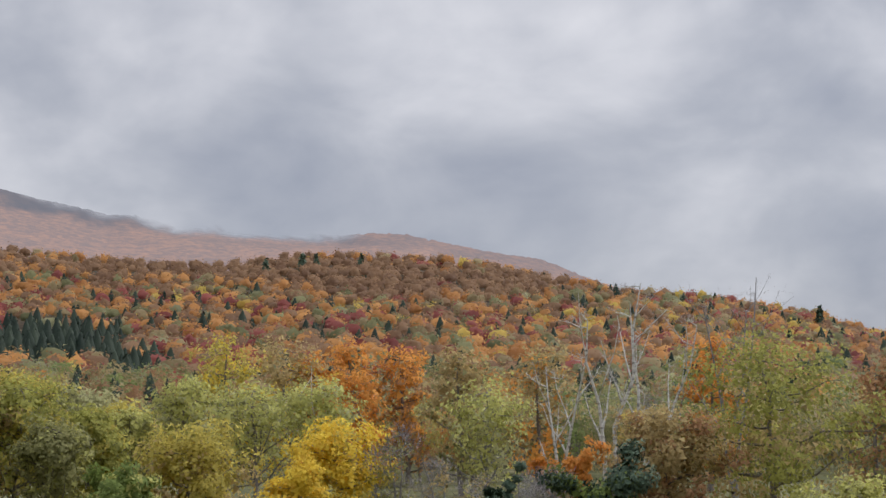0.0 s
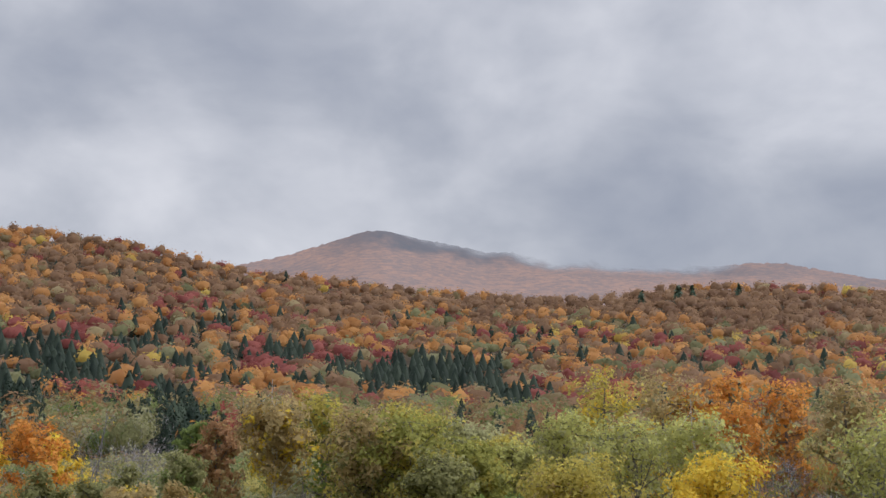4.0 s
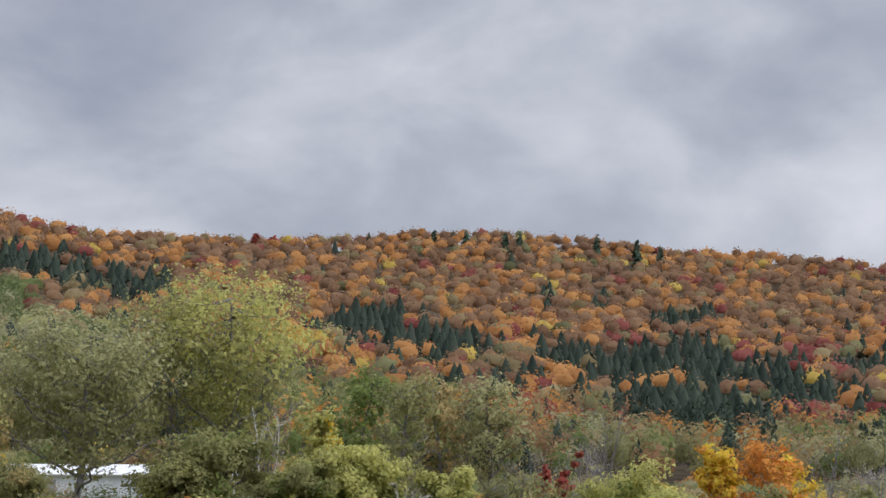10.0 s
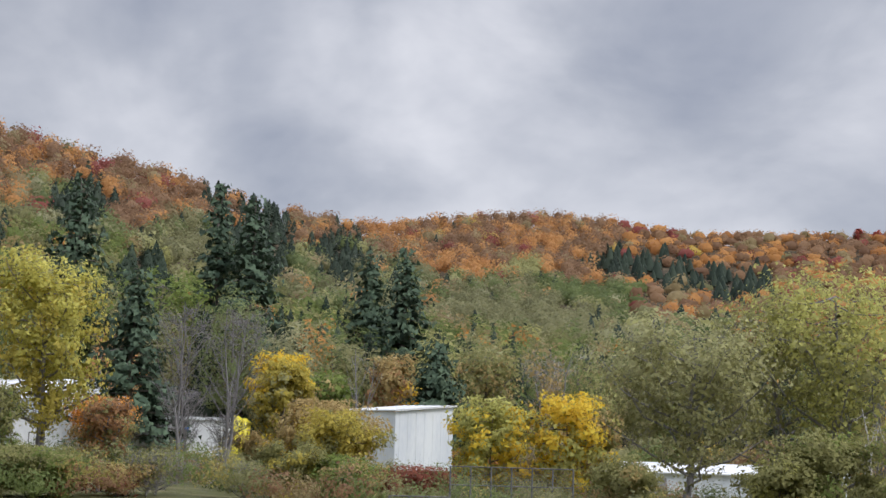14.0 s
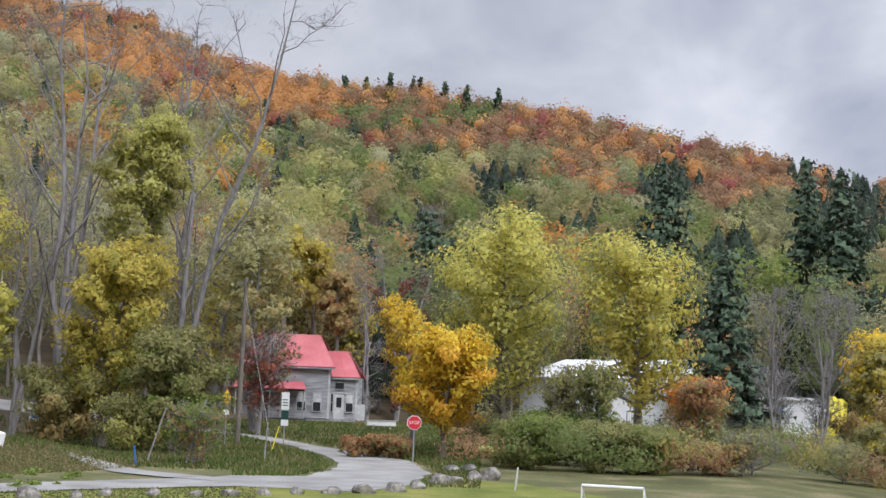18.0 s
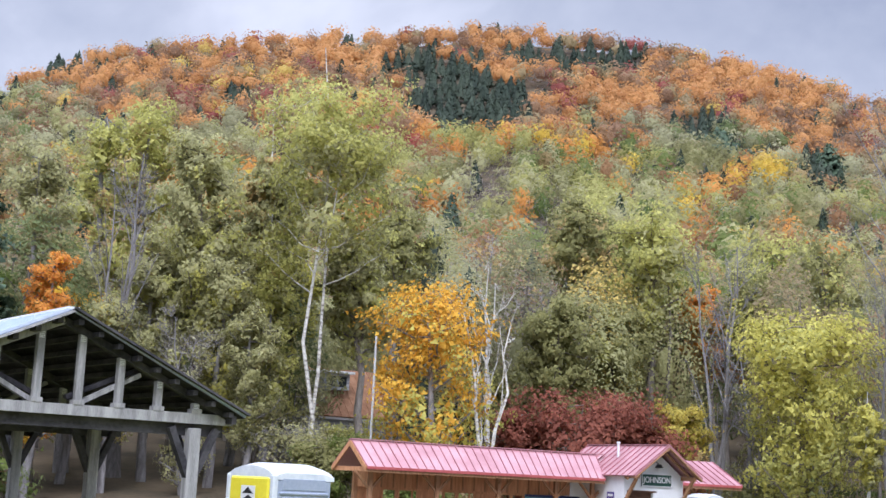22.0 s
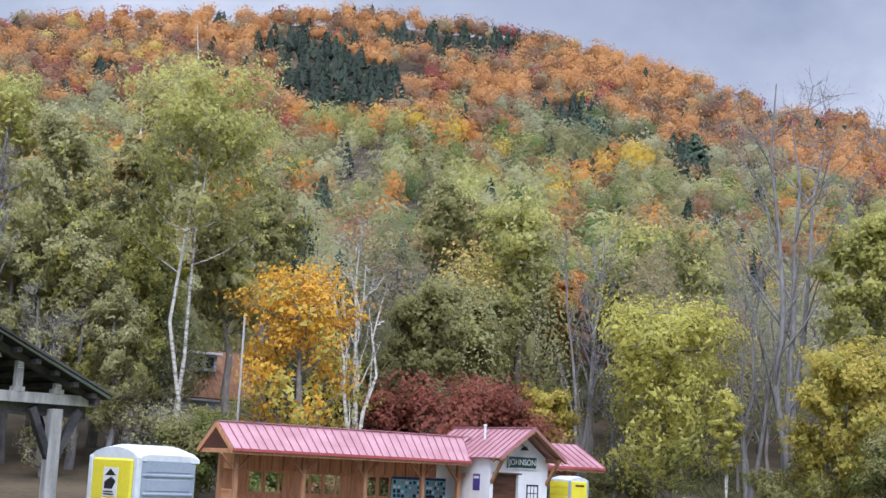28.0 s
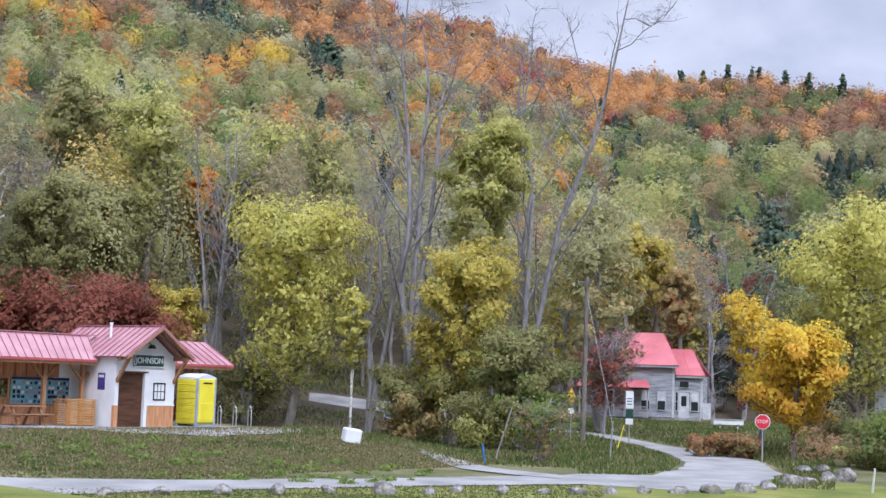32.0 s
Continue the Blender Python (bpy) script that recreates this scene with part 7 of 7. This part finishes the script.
strip("lawn", "mown green lawn below the row of boulders", "lawn", [(150.00, 28.6), (140.00, 31.9), (133.00, 34.3), (127.08, 36.2), (123.82, 37.3), (117.38, 39.3), (108.37, 43.2), (104.94, 44.9), (100.39, 47.4), (96.90, 49.1), (92.64, 56.2), (89.24, 53.9), (84.00, 46.0), (70.00, 50.0)],
      [(150.00, 9.0), (140.00, 9.0), (133.00, 9.0), (127.08, 9.0), (123.82, 9.0), (117.38, 9.0), (108.37, 9.0), (104.94, 9.0), (100.39, 9.0), (96.90, 9.0), (92.64, 9.0), (89.24, 9.0), (84.00, 9.0), (70.00, 9.0)], 0.02, GRASS, 14)
strip("gravel_apron", "grey gravel spilling down in front of the station", "path", [(129, 54), (124, 55.3), (119.5, 54.8), (115.5, 57.5), (112.3, 61)],
      [(129, 52.6), (124, 53.6), (119.5, 52.2), (115.5, 53.8), (112.3, 58)], 0.05, GRAVEL)


def boulder(az, r, wide, tall, seed):
    g = random.Random(seed)
    bm = bmesh.new()
    bmesh.ops.create_icosphere(bm, subdivisions=3, radius=1.0)
    off = Vector((g.uniform(0, 50), g.uniform(0, 50), g.uniform(0, 50)))
    planes = [(Vector((g.uniform(-1, 1), g.uniform(-1, 1), g.uniform(-0.4, 1))).normalized(), g.uniform(0.5, 0.82)) for _ in range(11)]
    for v in bm.verts:
        p = v.co.copy()
        p *= 1 + 0.18 * noise.noise(p * 1.3 + off) + 0.06 * noise.noise(p * 4 + off)
        for n, d in planes:
            k = p.dot(n)
            if k > d:
                p -= n * (k - d) * 0.96
        v.co = (p.x * wide / 2, p.y * wide * 0.42, p.z * tall * 0.62)
        v.co.z = max(v.co.z, -tall * 0.35)
    me = bpy.data.meshes.new("boulder")
    bm.to_mesh(me)
    bm.free()
    me.materials.append(STONE)
    ob = new("boulder", me)
    p = rooted(az, r)
    ob.matrix_basis = pose(p.x, p.y, p.z + tall * 0.3, 0, 0, az + g.uniform(-25, 25))
    return tagged(ob, "rough grey boulder in the row along the lawn edge" if tall < 0.7 else "large pale grey boulder in the heap by the road", "boulder", group="boulders along the road")


for i, row in enumerate([
    (122.13, 37.2, 0.51, 0.24), (119.93, 38.2, 0.52, 0.25), (117.75, 38.7, 0.59, 0.28), (115.31, 39.0, 0.69, 0.38),
    (113.08, 39.4, 0.61, 0.38), (111.09, 40.3, 0.55, 0.29), (108.77, 40.5, 0.72, 0.49), (107.05, 40.9, 0.53, 0.30),
    (105.87, 42.0, 0.54, 0.34), (104.06, 42.4, 0.62, 0.31), (102.42, 42.5, 0.51, 0.27), (101.06, 43.0, 0.69, 0.35),
    (99.70, 43.8, 0.64, 0.32), (98.33, 44.6, 0.54, 0.32), (97.01, 45.3, 0.73, 0.33), (95.64, 46.0, 0.86, 0.41),
    (94.41, 47.2, 0.88, 0.42), (93.46, 49.2, 0.80, 0.40), (92.64, 51.9, 1.05, 0.55), (91.99, 53.1, 0.69, 0.39),
    (91.25, 54.7, 0.84, 0.49), (92.10, 61.5, 0.84, 0.35), (91.42, 62.3, 0.86, 0.40), (90.67, 56.2, 0.91, 0.68)]):
    boulder(*row, seed=i)

# ---- signs, poles and small things


def pole_thing(name, label, category, az, r, tall, rad, mat, lean=(0, 0)):
    s = thing(name, label, category, Matrix.Translation(rooted(az, r) - Vector((0, 0, 0.15))))
    v = tube([(0, 0, 0), (lean[0] * 0.5, lean[1] * 0.5, tall * 0.5), (lean[0], lean[1], tall)], [rad, rad * 0.92, rad * 0.8], 10)
    part("pole", mesh_from("pole", *v, [mat], smooth=True), None, s)
    return s


def sign_face(parent, name, outline, mat, az, z, label="", off=0.03, thick=0.012):
    """A flat plate on a post, turned towards the camera."""
    bm = prism(outline, -off - thick, -off)
    bm.transform(pose(0, 0, z, 0, 0, az))
    return part(name, bm, mat, parent, label)


def octagon(r):
    return [(r * math.cos(radians(22.5 + 45 * i)), r * math.sin(radians(22.5 + 45 * i))) for i in range(8)]


def rect(w, h):
    return [(-w / 2, -h / 2), (w / 2, -h / 2), (w / 2, h / 2), (-w / 2, h / 2)]


stop = pole_thing("stop_sign", "red octagonal stop sign on a steel post", "road sign", 93.75, 68, 2.35, 0.035, STEEL)
plate = sign_face(stop, "plate", octagon(0.37), WHITE, 94, 2.08, "white bordered octagon")
sign_face(stop, "red_face", octagon(0.337), SIGN_RED, 94, 2.08, "red face", 0.044)
me = text_mesh("STOP", 0.215, 0.006)
me.materials.append(WHITE)
me.transform(pose(0, 0, 2.08, 0, 0, 94) @ Matrix.Translation((0, -0.066, 0)))
part("letters", me, None, stop, "white letters")

warn = pole_thing("warning_sign", "amber diamond road sign with a small plate below", "road sign", 101.35, 82, 3.0, 0.03, STEEL)
sign_face(warn, "diamond", [(0, -0.46), (0.25, 0), (0, 0.46), (-0.25, 0)], SIGN_AMBER, 101, 2.85, "amber diamond")
sign_face(warn, "lower_plate", rect(0.34, 0.3), WHITE, 101, 2.0, "white plate")

board = pole_thing("notice_sign", "tall white and green notice board on a post by the road", "sign", 99.0, 82, 3.1, 0.04, GREY_WOOD)
sign_face(board, "white_panel", rect(0.45, 1.0), WHITE, 99, 2.75)
sign_face(board, "green_panel", rect(0.42, 0.5), SIGN_GREEN, 99, 1.95)
sign_face(board, "white_panel", rect(0.42, 0.34), WHITE, 99, 1.5)
for i in range(3):
    sign_face(board, "text_bar", rect(0.3, 0.05), SIGN_GREEN, 99, 2.5 + i * 0.16, "", 0.046)

park = pole_thing("blue_sign", "small blue and white sign on a wooden post", "sign", 108.75, 88, 1.5, 0.05, GREY_WOOD)
sign_face(park, "white_panel", rect(0.62, 0.85), WHITE, 109, 1.35)
sign_face(park, "blue_panel", rect(0.42, 0.5), SIGN_BLUE, 109, 1.4, "", 0.046)

util = pole_thing("utility_pole", "tall weathered wooden utility pole", "utility pole", 100.85, 84, 9.9, 0.15, BARK, (0.25, 0.1))
part("crossarm", bar((-0.7, -0.5, 9.6), (0.75, 0.55, 9.6), 0.1, 0.12), GREY_WOOD, util)
pole2 = pole_thing("utility_pole", "pale slim metal pole beside the dormer house", "utility pole", 130.0, 70, 9.8, 0.07, FADED)
for az, r, h in ((84.0, 150, 9.0), (82.6, 148, 9.5)):
    q = pole_thing("utility_pole", "weathered wooden utility pole among trees", "utility pole", az, r, h, 0.13, GREY_WOOD)
    part("crossarm", bar((-0.9, -0.3, h - 0.6), (0.9, 0.3, h - 0.6), 0.1, 0.12), GREY_WOOD, q)

stake = pole_thing("blue_marker", "leaning bright blue plastic marker tube in the grass", "marker", 104.75, 57, 0.95, 0.04, PIPE_BLUE, (0.1, -0.12))
for az, r, h, lean in ((104.4, 60, 2.4, (0.1, 0.75)), (102.9, 60, 2.9, (0.05, 0.8)), (99.75, 66, 1.9, (0.0, 0.1))):
    pole_thing("leaning_stake", "thin leaning grey wooden stake in the brush", "stake", az, r, h, 0.035, GREY_WOOD, lean)
guy = pole_thing("yellow_guy_guard", "slim yellow guard on a slanting guy wire", "guy wire", 99.5, 76, 1.5, 0.03, YELLOW, (-0.3, 0.35))
wire = thing("guy_wire", "thin steel guy wire up to the utility pole", "wire", Matrix.Translation(rooted(99.45, 76)))
top = rooted(100.85, 84) - rooted(99.45, 76)
part("strand", mesh_from("strand", *tube([(0, 0, 0), (top.x, top.y, top.z + 9.0)], [0.01, 0.01], 5), [STEEL]), None, wire)

white_box = thing("white_box", "white plastic tub lying tilted on the grass bank", "box", facing(110.25, 57, 18) @ pose(0, 0, 0.22, 4, 8, 0))
part("tub", box(-0.32, 0.36, -0.3, 0.3, -0.24, 0.34, None, 0.05), WHITE, white_box)

for i in range(3):
    m = by_station(7.6 + i * 1.0, 1.6, 62)
    hoop = thing("bike_rack", "galvanised steel hoop bicycle stand on the gravel", "bike rack", m, group="bicycle stands")
    a = np.linspace(0, np.pi, 9)
    pts = [(-0.27, 0, -0.1)] + [(-0.27 * math.cos(t), 0, 0.55 + 0.27 * math.sin(t)) for t in a] + [(0.27, 0, -0.1)]
    part("hoop", mesh_from("hoop", *tube(pts, [0.028] * len(pts), 8), [STEEL], smooth=True), None, hoop)

# soccer goal and tall wire fence at the field
goal = thing("soccer_goal", "white tubular soccer goal frame on the field", "goal", facing(85.66, 36, -12) @ Matrix.Diagonal((0.53, 1.0, 1.0, 1.0)))
for p, q in (((-1.5, 0, 0), (-1.5, 0, 1.1)), ((1.5, 0, 0), (1.5, 0, 1.1)), ((-1.5, 0, 1.1), (1.5, 0, 1.1)), ((-1.5, 0, 1.1), (-1.5, 0.9, 0)), ((1.5, 0, 1.1), (1.5, 0.9, 0)), ((-1.5, 0.9, 0.03), (1.5, 0.9, 0.03))):
    part("bar", mesh_from("bar", *tube([p, q], [0.045, 0.045], 8), [WHITE], smooth=True), None, goal)
pole_thing("white_peg", "short leaning white peg at the field corner", "peg", 89.6, 50, 1.0, 0.04, WHITE, (0.35, 0.1))


def wire_fence(az0, az1, r, z0, z1, spans, rails):
    a, b = spot(az0, r), spot(az1, r)
    f = thing("wire_fence", "tall galvanised chain-link fence at the ball field", "fence", Matrix.Translation((a + b) / 2 + Vector((0, 0, z0))))
    c = (a + b) / 2
    for i in range(spans + 1):
        p = a.lerp(b, i / spans) - c
        part("post", mesh_from("post", *tube([(p.x, p.y, -0.3), (p.x, p.y, z1 - z0)], [0.045, 0.045], 8), [DULL_STEEL], smooth=True), None, f)
    for z in rails:
        p, q = a - c, b - c
        part("rail", mesh_from("rail", *tube([(p.x, p.y, z), (q.x, q.y, z)], [0.03, 0.03], 6), [DULL_STEEL], smooth=True), None, f)
    d = (b - a)
    n = int(d.length / 0.16)
    h = z1 - z0
    wires = []
    for i in range(-int(h / 0.16), n):
        for s in (1, -1):
            t0, t1 = i * 0.16, i * 0.16 + h
            zz0, zz1 = (0, h) if s > 0 else (h, 0)
            lo, hi = max(t0, 0), min(t1, d.length)
            if hi <= lo:
                continue
            za, zb = zz0 + (zz1 - zz0) * (lo - t0) / h, zz0 + (zz1 - zz0) * (hi - t0) / h
            pa, pb = a + d.normalized() * lo - c, a + d.normalized() * hi - c
            wires.append(tube([(pa.x, pa.y, za), (pb.x, pb.y, zb)], [0.004, 0.004], 3))
    mesh_ob = part("mesh", mesh_from("mesh", *joined(wires), [DULL_STEEL]), None, f, "woven wire mesh")
    return f


wire_fence(68.46, 63.5, 68, 0.0, 1.8, 6, (1.78, 0.9))
wire_fence(70.9, 68.5, 58, 0.0, 0.75, 3, (0.73,))

# boat trailer by the house
trailer = thing("boat_trailer", "small white flat trailer parked by the house", "trailer", facing(95.1, 98, 10) @ Matrix.Diagonal((0.66, 0.66, 0.9, 1.0)))
part("bed", box(-1.6, 1.5, -0.6, 0.6, 0.35, 0.75, None, 0.04), WHITE, trailer)
part("rail", box(-1.7, 1.6, -0.66, -0.6, 0.72, 0.82), STEEL, trailer)
for x in (-0.9, 0.9):
    wheel = part("wheel", mesh_from("wheel", *tube([(x, -0.68, 0.22), (x, -0.52, 0.22)], [0.22, 0.22], 14), [BLACK], smooth=True), None, trailer)
    part("hub", mesh_from("hub", *tube([(x, -0.7, 0.22), (x, -0.66, 0.22)], [0.1, 0.02], 10), [STEEL], smooth=True), None, wheel)

# ---------------------------------------------------------------- far mountain under the cloud
MOUNT, mo_n, mo_l, mo_b = base_material("mountain_woods_painted_haze", 1.0)


def mo(kind, **values):
    node = mo_n.new("ShaderNode" + kind)
    for k, v in values.items():
        node.inputs[k].default_value = v
    return node


mo_pos, mo_map = mo("NewGeometry"), mo("Mapping", Scale=(1.0, 1.0, 2.6))
mo_fine, mo_patch = mo("TexNoise", Scale=0.045, Detail=5, Roughness=0.7), mo("TexNoise", Scale=0.006, Detail=4)
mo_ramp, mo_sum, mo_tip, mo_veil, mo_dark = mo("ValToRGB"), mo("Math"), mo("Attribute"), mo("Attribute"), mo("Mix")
# haze is painted into these pale woodland colours
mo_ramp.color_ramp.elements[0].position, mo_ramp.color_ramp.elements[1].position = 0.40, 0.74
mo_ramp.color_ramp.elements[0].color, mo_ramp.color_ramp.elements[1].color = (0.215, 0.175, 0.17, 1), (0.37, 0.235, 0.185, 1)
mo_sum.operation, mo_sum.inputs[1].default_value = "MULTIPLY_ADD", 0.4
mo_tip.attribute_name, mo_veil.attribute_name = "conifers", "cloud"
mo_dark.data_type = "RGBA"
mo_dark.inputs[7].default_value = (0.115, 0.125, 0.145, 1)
mo_clear, mo_mix = mo("BsdfTransparent"), mo("MixShader")
for out, into in ((mo_pos.outputs["Position"], mo_map.inputs[0]), (mo_map.outputs[0], mo_fine.inputs["Vector"]), (mo_map.outputs[0], mo_patch.inputs["Vector"]),
                  (mo_patch.outputs["Fac"], mo_sum.inputs[0]), (mo_fine.outputs["Fac"], mo_sum.inputs[2]), (mo_tip.outputs["Fac"], mo_dark.inputs[0]),
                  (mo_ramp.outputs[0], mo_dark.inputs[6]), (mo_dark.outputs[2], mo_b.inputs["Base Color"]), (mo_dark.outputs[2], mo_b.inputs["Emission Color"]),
                  (mo_veil.outputs["Fac"], mo_mix.inputs[0]), (mo_b.outputs[0], mo_mix.inputs[1]), (mo_clear.outputs[0], mo_mix.inputs[2]),
                  (mo_mix.outputs[0], mo_n["Material Output"].inputs["Surface"])):
    mo_l.new(out, into)
mo_shift = mo("Math")
mo_shift.operation, mo_shift.inputs[1].default_value = "SUBTRACT", 0.2
mo_l.new(mo_sum.outputs[0], mo_shift.inputs[0])
mo_l.new(mo_shift.outputs[0], mo_ramp.inputs[0])
# slight glow of the mountain's own colour, part of the painted haze
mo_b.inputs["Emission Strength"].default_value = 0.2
mo_b.inputs["Specular IOR Level"].default_value = 0.0
FAR = np.array([
    (-40.00, 0.50),
    (-12.00, 2.50),
    (-6.35, 4.36),
    (-5.20, 4.83),
    (-4.06, 5.31),
    (-1.74, 5.69),
    (1.51, 6.38),
    (2.91, 6.46),
    (4.30, 6.34),
    (7.76, 6.74),
    (10.49, 7.05),
    (13.62, 7.10),
    (14.86, 7.38),
    (16.44, 7.67),
    (17.81, 8.02),
    (18.74, 7.94),
    (20.13, 7.50),
    (21.77, 6.99),
    (23.63, 6.60),
    (30.00, 5.00),
    (40.00, 4.00),
])
fa = np.linspace(-40, 40, 641)
fs = np.linspace(0, 1, 48)
ft = np.tan(np.radians(np.interp(fa, FAR[:, 0], FAR[:, 1])))
fr = 2300 + 1700 * fs
ridge = (ft[:, None] * 4000) * (fs[None] ** 1.1) + EYE[2] - 60 * (1 - fs[None])
rough_z = np.array([[noise.noise((a * 0.25, s * 5, 1.0)) for s in fs] for a in fa]) * 3 * (1 - fs[None] ** 3)
edge_z = np.array([noise.noise((a * 9.0, 0.0, 5.0)) + noise.noise((a * 25.0, 0.0, 7.0)) for a in fa]) * 4
fz = ridge + rough_z
fz[:, -1] += edge_z
fv = np.stack([-np.sin(np.radians(fa))[:, None] * fr[None], np.cos(np.radians(fa))[:, None] * fr[None], fz], -1).reshape(-1, 3)
i, j = np.meshgrid(np.arange(len(fa) - 1), np.arange(len(fs) - 1), indexing="ij")
q = i * len(fs) + j
fe = np.degrees(np.arctan2(fv[:, 2] - EYE[2], np.hypot(fv[:, 0], fv[:, 1])))
fh = np.degrees(np.arctan2(-fv[:, 0], fv[:, 1]))
wisp = np.array([noise.fractal((h * 0.5, e * 1.6, 2.0), 0.8, 2.0, 4) for h, e in zip(fh, fe)])
line = np.interp(fh, FAR[:, 0], FAR[:, 1])
# the base of the cloud by heading, and the dark conifers near the tops
base_e = np.interp(fh, [-8, 0, 2.5, 4.5, 8, 11, 13.5, 15.5, 17.5, 20, 23], [8.5, 7.9, 6.9, 6.05, 6.25, 6.6, 7.0, 7.5, 8.05, 8.4, 8.6])
cloud = np.clip((fe + wisp * 0.25 - base_e) / 0.5 + 0.5, 0, 1)
conifers = np.clip((fe - line + 0.62 + wisp * 0.35) / 0.3, 0, 1) * np.clip((fh - 2) / 3, 0.25, 1) * np.clip((21 - fh) / 3, 0, 1) * 0.85
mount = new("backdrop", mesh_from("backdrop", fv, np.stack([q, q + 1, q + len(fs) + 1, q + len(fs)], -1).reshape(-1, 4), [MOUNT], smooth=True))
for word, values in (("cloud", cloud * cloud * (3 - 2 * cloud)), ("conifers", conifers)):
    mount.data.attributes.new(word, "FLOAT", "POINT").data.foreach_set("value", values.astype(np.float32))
tagged(mount, "far mountain in autumn woods with painted haze, its top in cloud", "mountain", kind="structure")

# ---------------------------------------------------------------- grass and fallen leaves on the bank and lawn edge


def tufts(name, label, n, az_lo, az_hi, r_lo, r_hi, tall, mats, weights, seed, keep=None):
    g = np.random.default_rng(seed)
    az, r = g.uniform(az_lo, az_hi, n), np.sqrt(g.uniform(r_lo ** 2, r_hi ** 2, n))
    x, y = -np.sin(np.radians(az)) * r, np.cos(np.radians(az)) * r
    if keep is not None:
        ok = keep(x, y, az, r)
        x, y = x[ok], y[ok]
        n = len(x)
    z = height(x, y)
    a = g.uniform(0, 6.28, n)
    w, h = g.uniform(0.03, 0.07, n), tall * g.uniform(0.4, 1.3, n)
    lx, ly = g.normal(0, 0.35, n) * h, g.normal(0, 0.35, n) * h
    base = np.stack([x, y, z], 1)
    side = np.stack([np.cos(a) * w, np.sin(a) * w, 0 * a], 1)
    v = np.stack([base - side, base + side, base + np.stack([lx, ly, h], 1)], 1).reshape(-1, 3)
    patch = np.array([noise.noise((p * 0.35, q * 0.35, seed)) + 0.5 * noise.noise((p * 1.3, q * 1.3, seed)) for p, q in zip(x, y)])
    u = g.uniform(0, 1, n) - patch * 0.9
    pick = np.digitize(u, np.cumsum(weights)[:-1])
    ob = new(name, mesh_from(name, v, np.arange(3 * n).reshape(n, 3), mats, pick))
    return tagged(ob, label, "grass", kind="stuff")


BLADE = [leaf("green_blades", (0.06, 0.10, 0.025), (0.16, 0.21, 0.06)), leaf("straw_blades", (0.19, 0.155, 0.08), (0.38, 0.31, 0.17)), leaf("olive_blades", (0.13, 0.13, 0.055), (0.26, 0.25, 0.11))]


def on_bank(x, y, az, r):
    lx = (x + 48.77) * -0.9205 + (y + 27.83) * 0.3907
    ly = (x + 48.77) * -0.3907 + (y + 27.83) * -0.9205
    return (r > 43.5) & ~((ly > -1.3) & (ly < 6) & (lx > -12) & (lx < 9)) & (height(x, y) > 0.03)


tufts("bank_grass", "rough green and straw-coloured grass on the station bank", 100000, 104, 136, 43, 60, 0.09, BLADE, [0.14, 0.52, 0.34], 3, on_bank)
def off_lane(x, y, az, r):
    """Beside the lane that bends up to the house, and clear of the house."""
    lo = np.interp(r, [46, 51, 58.7, 69.7, 78, 88.5, 93.5, 94], [95.8, 93.8, 93.0, 94.0, 95.8, 99.5, 105, 112])
    hi = np.interp(r, [53, 54, 58, 64, 73, 82, 92.5, 98], [100.8, 98.1, 97.1, 96.7, 97.4, 98.6, 101.5, 106])
    return ((az < lo - 0.25) | (az > hi + 0.25)) & ((r > 57) | (az < 101)) & ~((r > 108) & (az > 94.5) & (az < 102)) & ~((az > 101) & (r > 92) & (r < 98.6))


tufts("verge_grass", "long green grass along the lane and round the house", 60000, 91, 113, 50, 116, 0.2, BLADE, [0.62, 0.1, 0.28], 4, off_lane)
tufts("lawn_grass", "short mown lawn grass", 30000, 84, 128, 30, 40, 0.05, BLADE, [0.5, 0.2, 0.3], 5)


def weeds(n, seed):
    """Leafy green weeds scattered over the bank."""
    g = np.random.default_rng(seed)
    C, O = [], []
    for i in range(n):
        az, r = g.uniform(107, 134), g.uniform(44.0, 52.5)
        p = rooted(az, r)
        k, w = int(g.uniform(40, 130)), g.uniform(0.12, 0.5)
        d = g.normal(0, 1, (k, 3))
        d[:, 2] = np.abs(d[:, 2]) * 0.7
        d /= np.linalg.norm(d, axis=1)[:, None]
        C.append(np.array(p) + d * w * g.uniform(0.3, 1, (k, 1)) * np.array([1, 1, 0.7]))
        O.append(d)
    C, O = np.vstack(C), np.vstack(O)
    v, f = leaves(C, O, np.full(len(C), 0.11), g, 0.6, 3)
    return tagged(new("weeds", mesh_from("weeds", v, f, [LEAF["green"]])), "low leafy green weeds on the grass bank", "weeds", kind="stuff")


weeds(95, 8)
tufts("verge_grass", "short rough grass between lane and lawn", 50000, 100, 142, 30, 47, 0.06, BLADE, [0.45, 0.25, 0.3], 6,
      lambda x, y, az, r: (r > np.interp(az, [100, 105, 117, 127, 140, 150], [53.5, 49.6, 44.1, 41.3, 37.6, 34.6])) | (r < np.interp(az, [100, 105, 117, 127, 140, 150], [47.6, 45.2, 39.6, 36.5, 32, 28.8])))
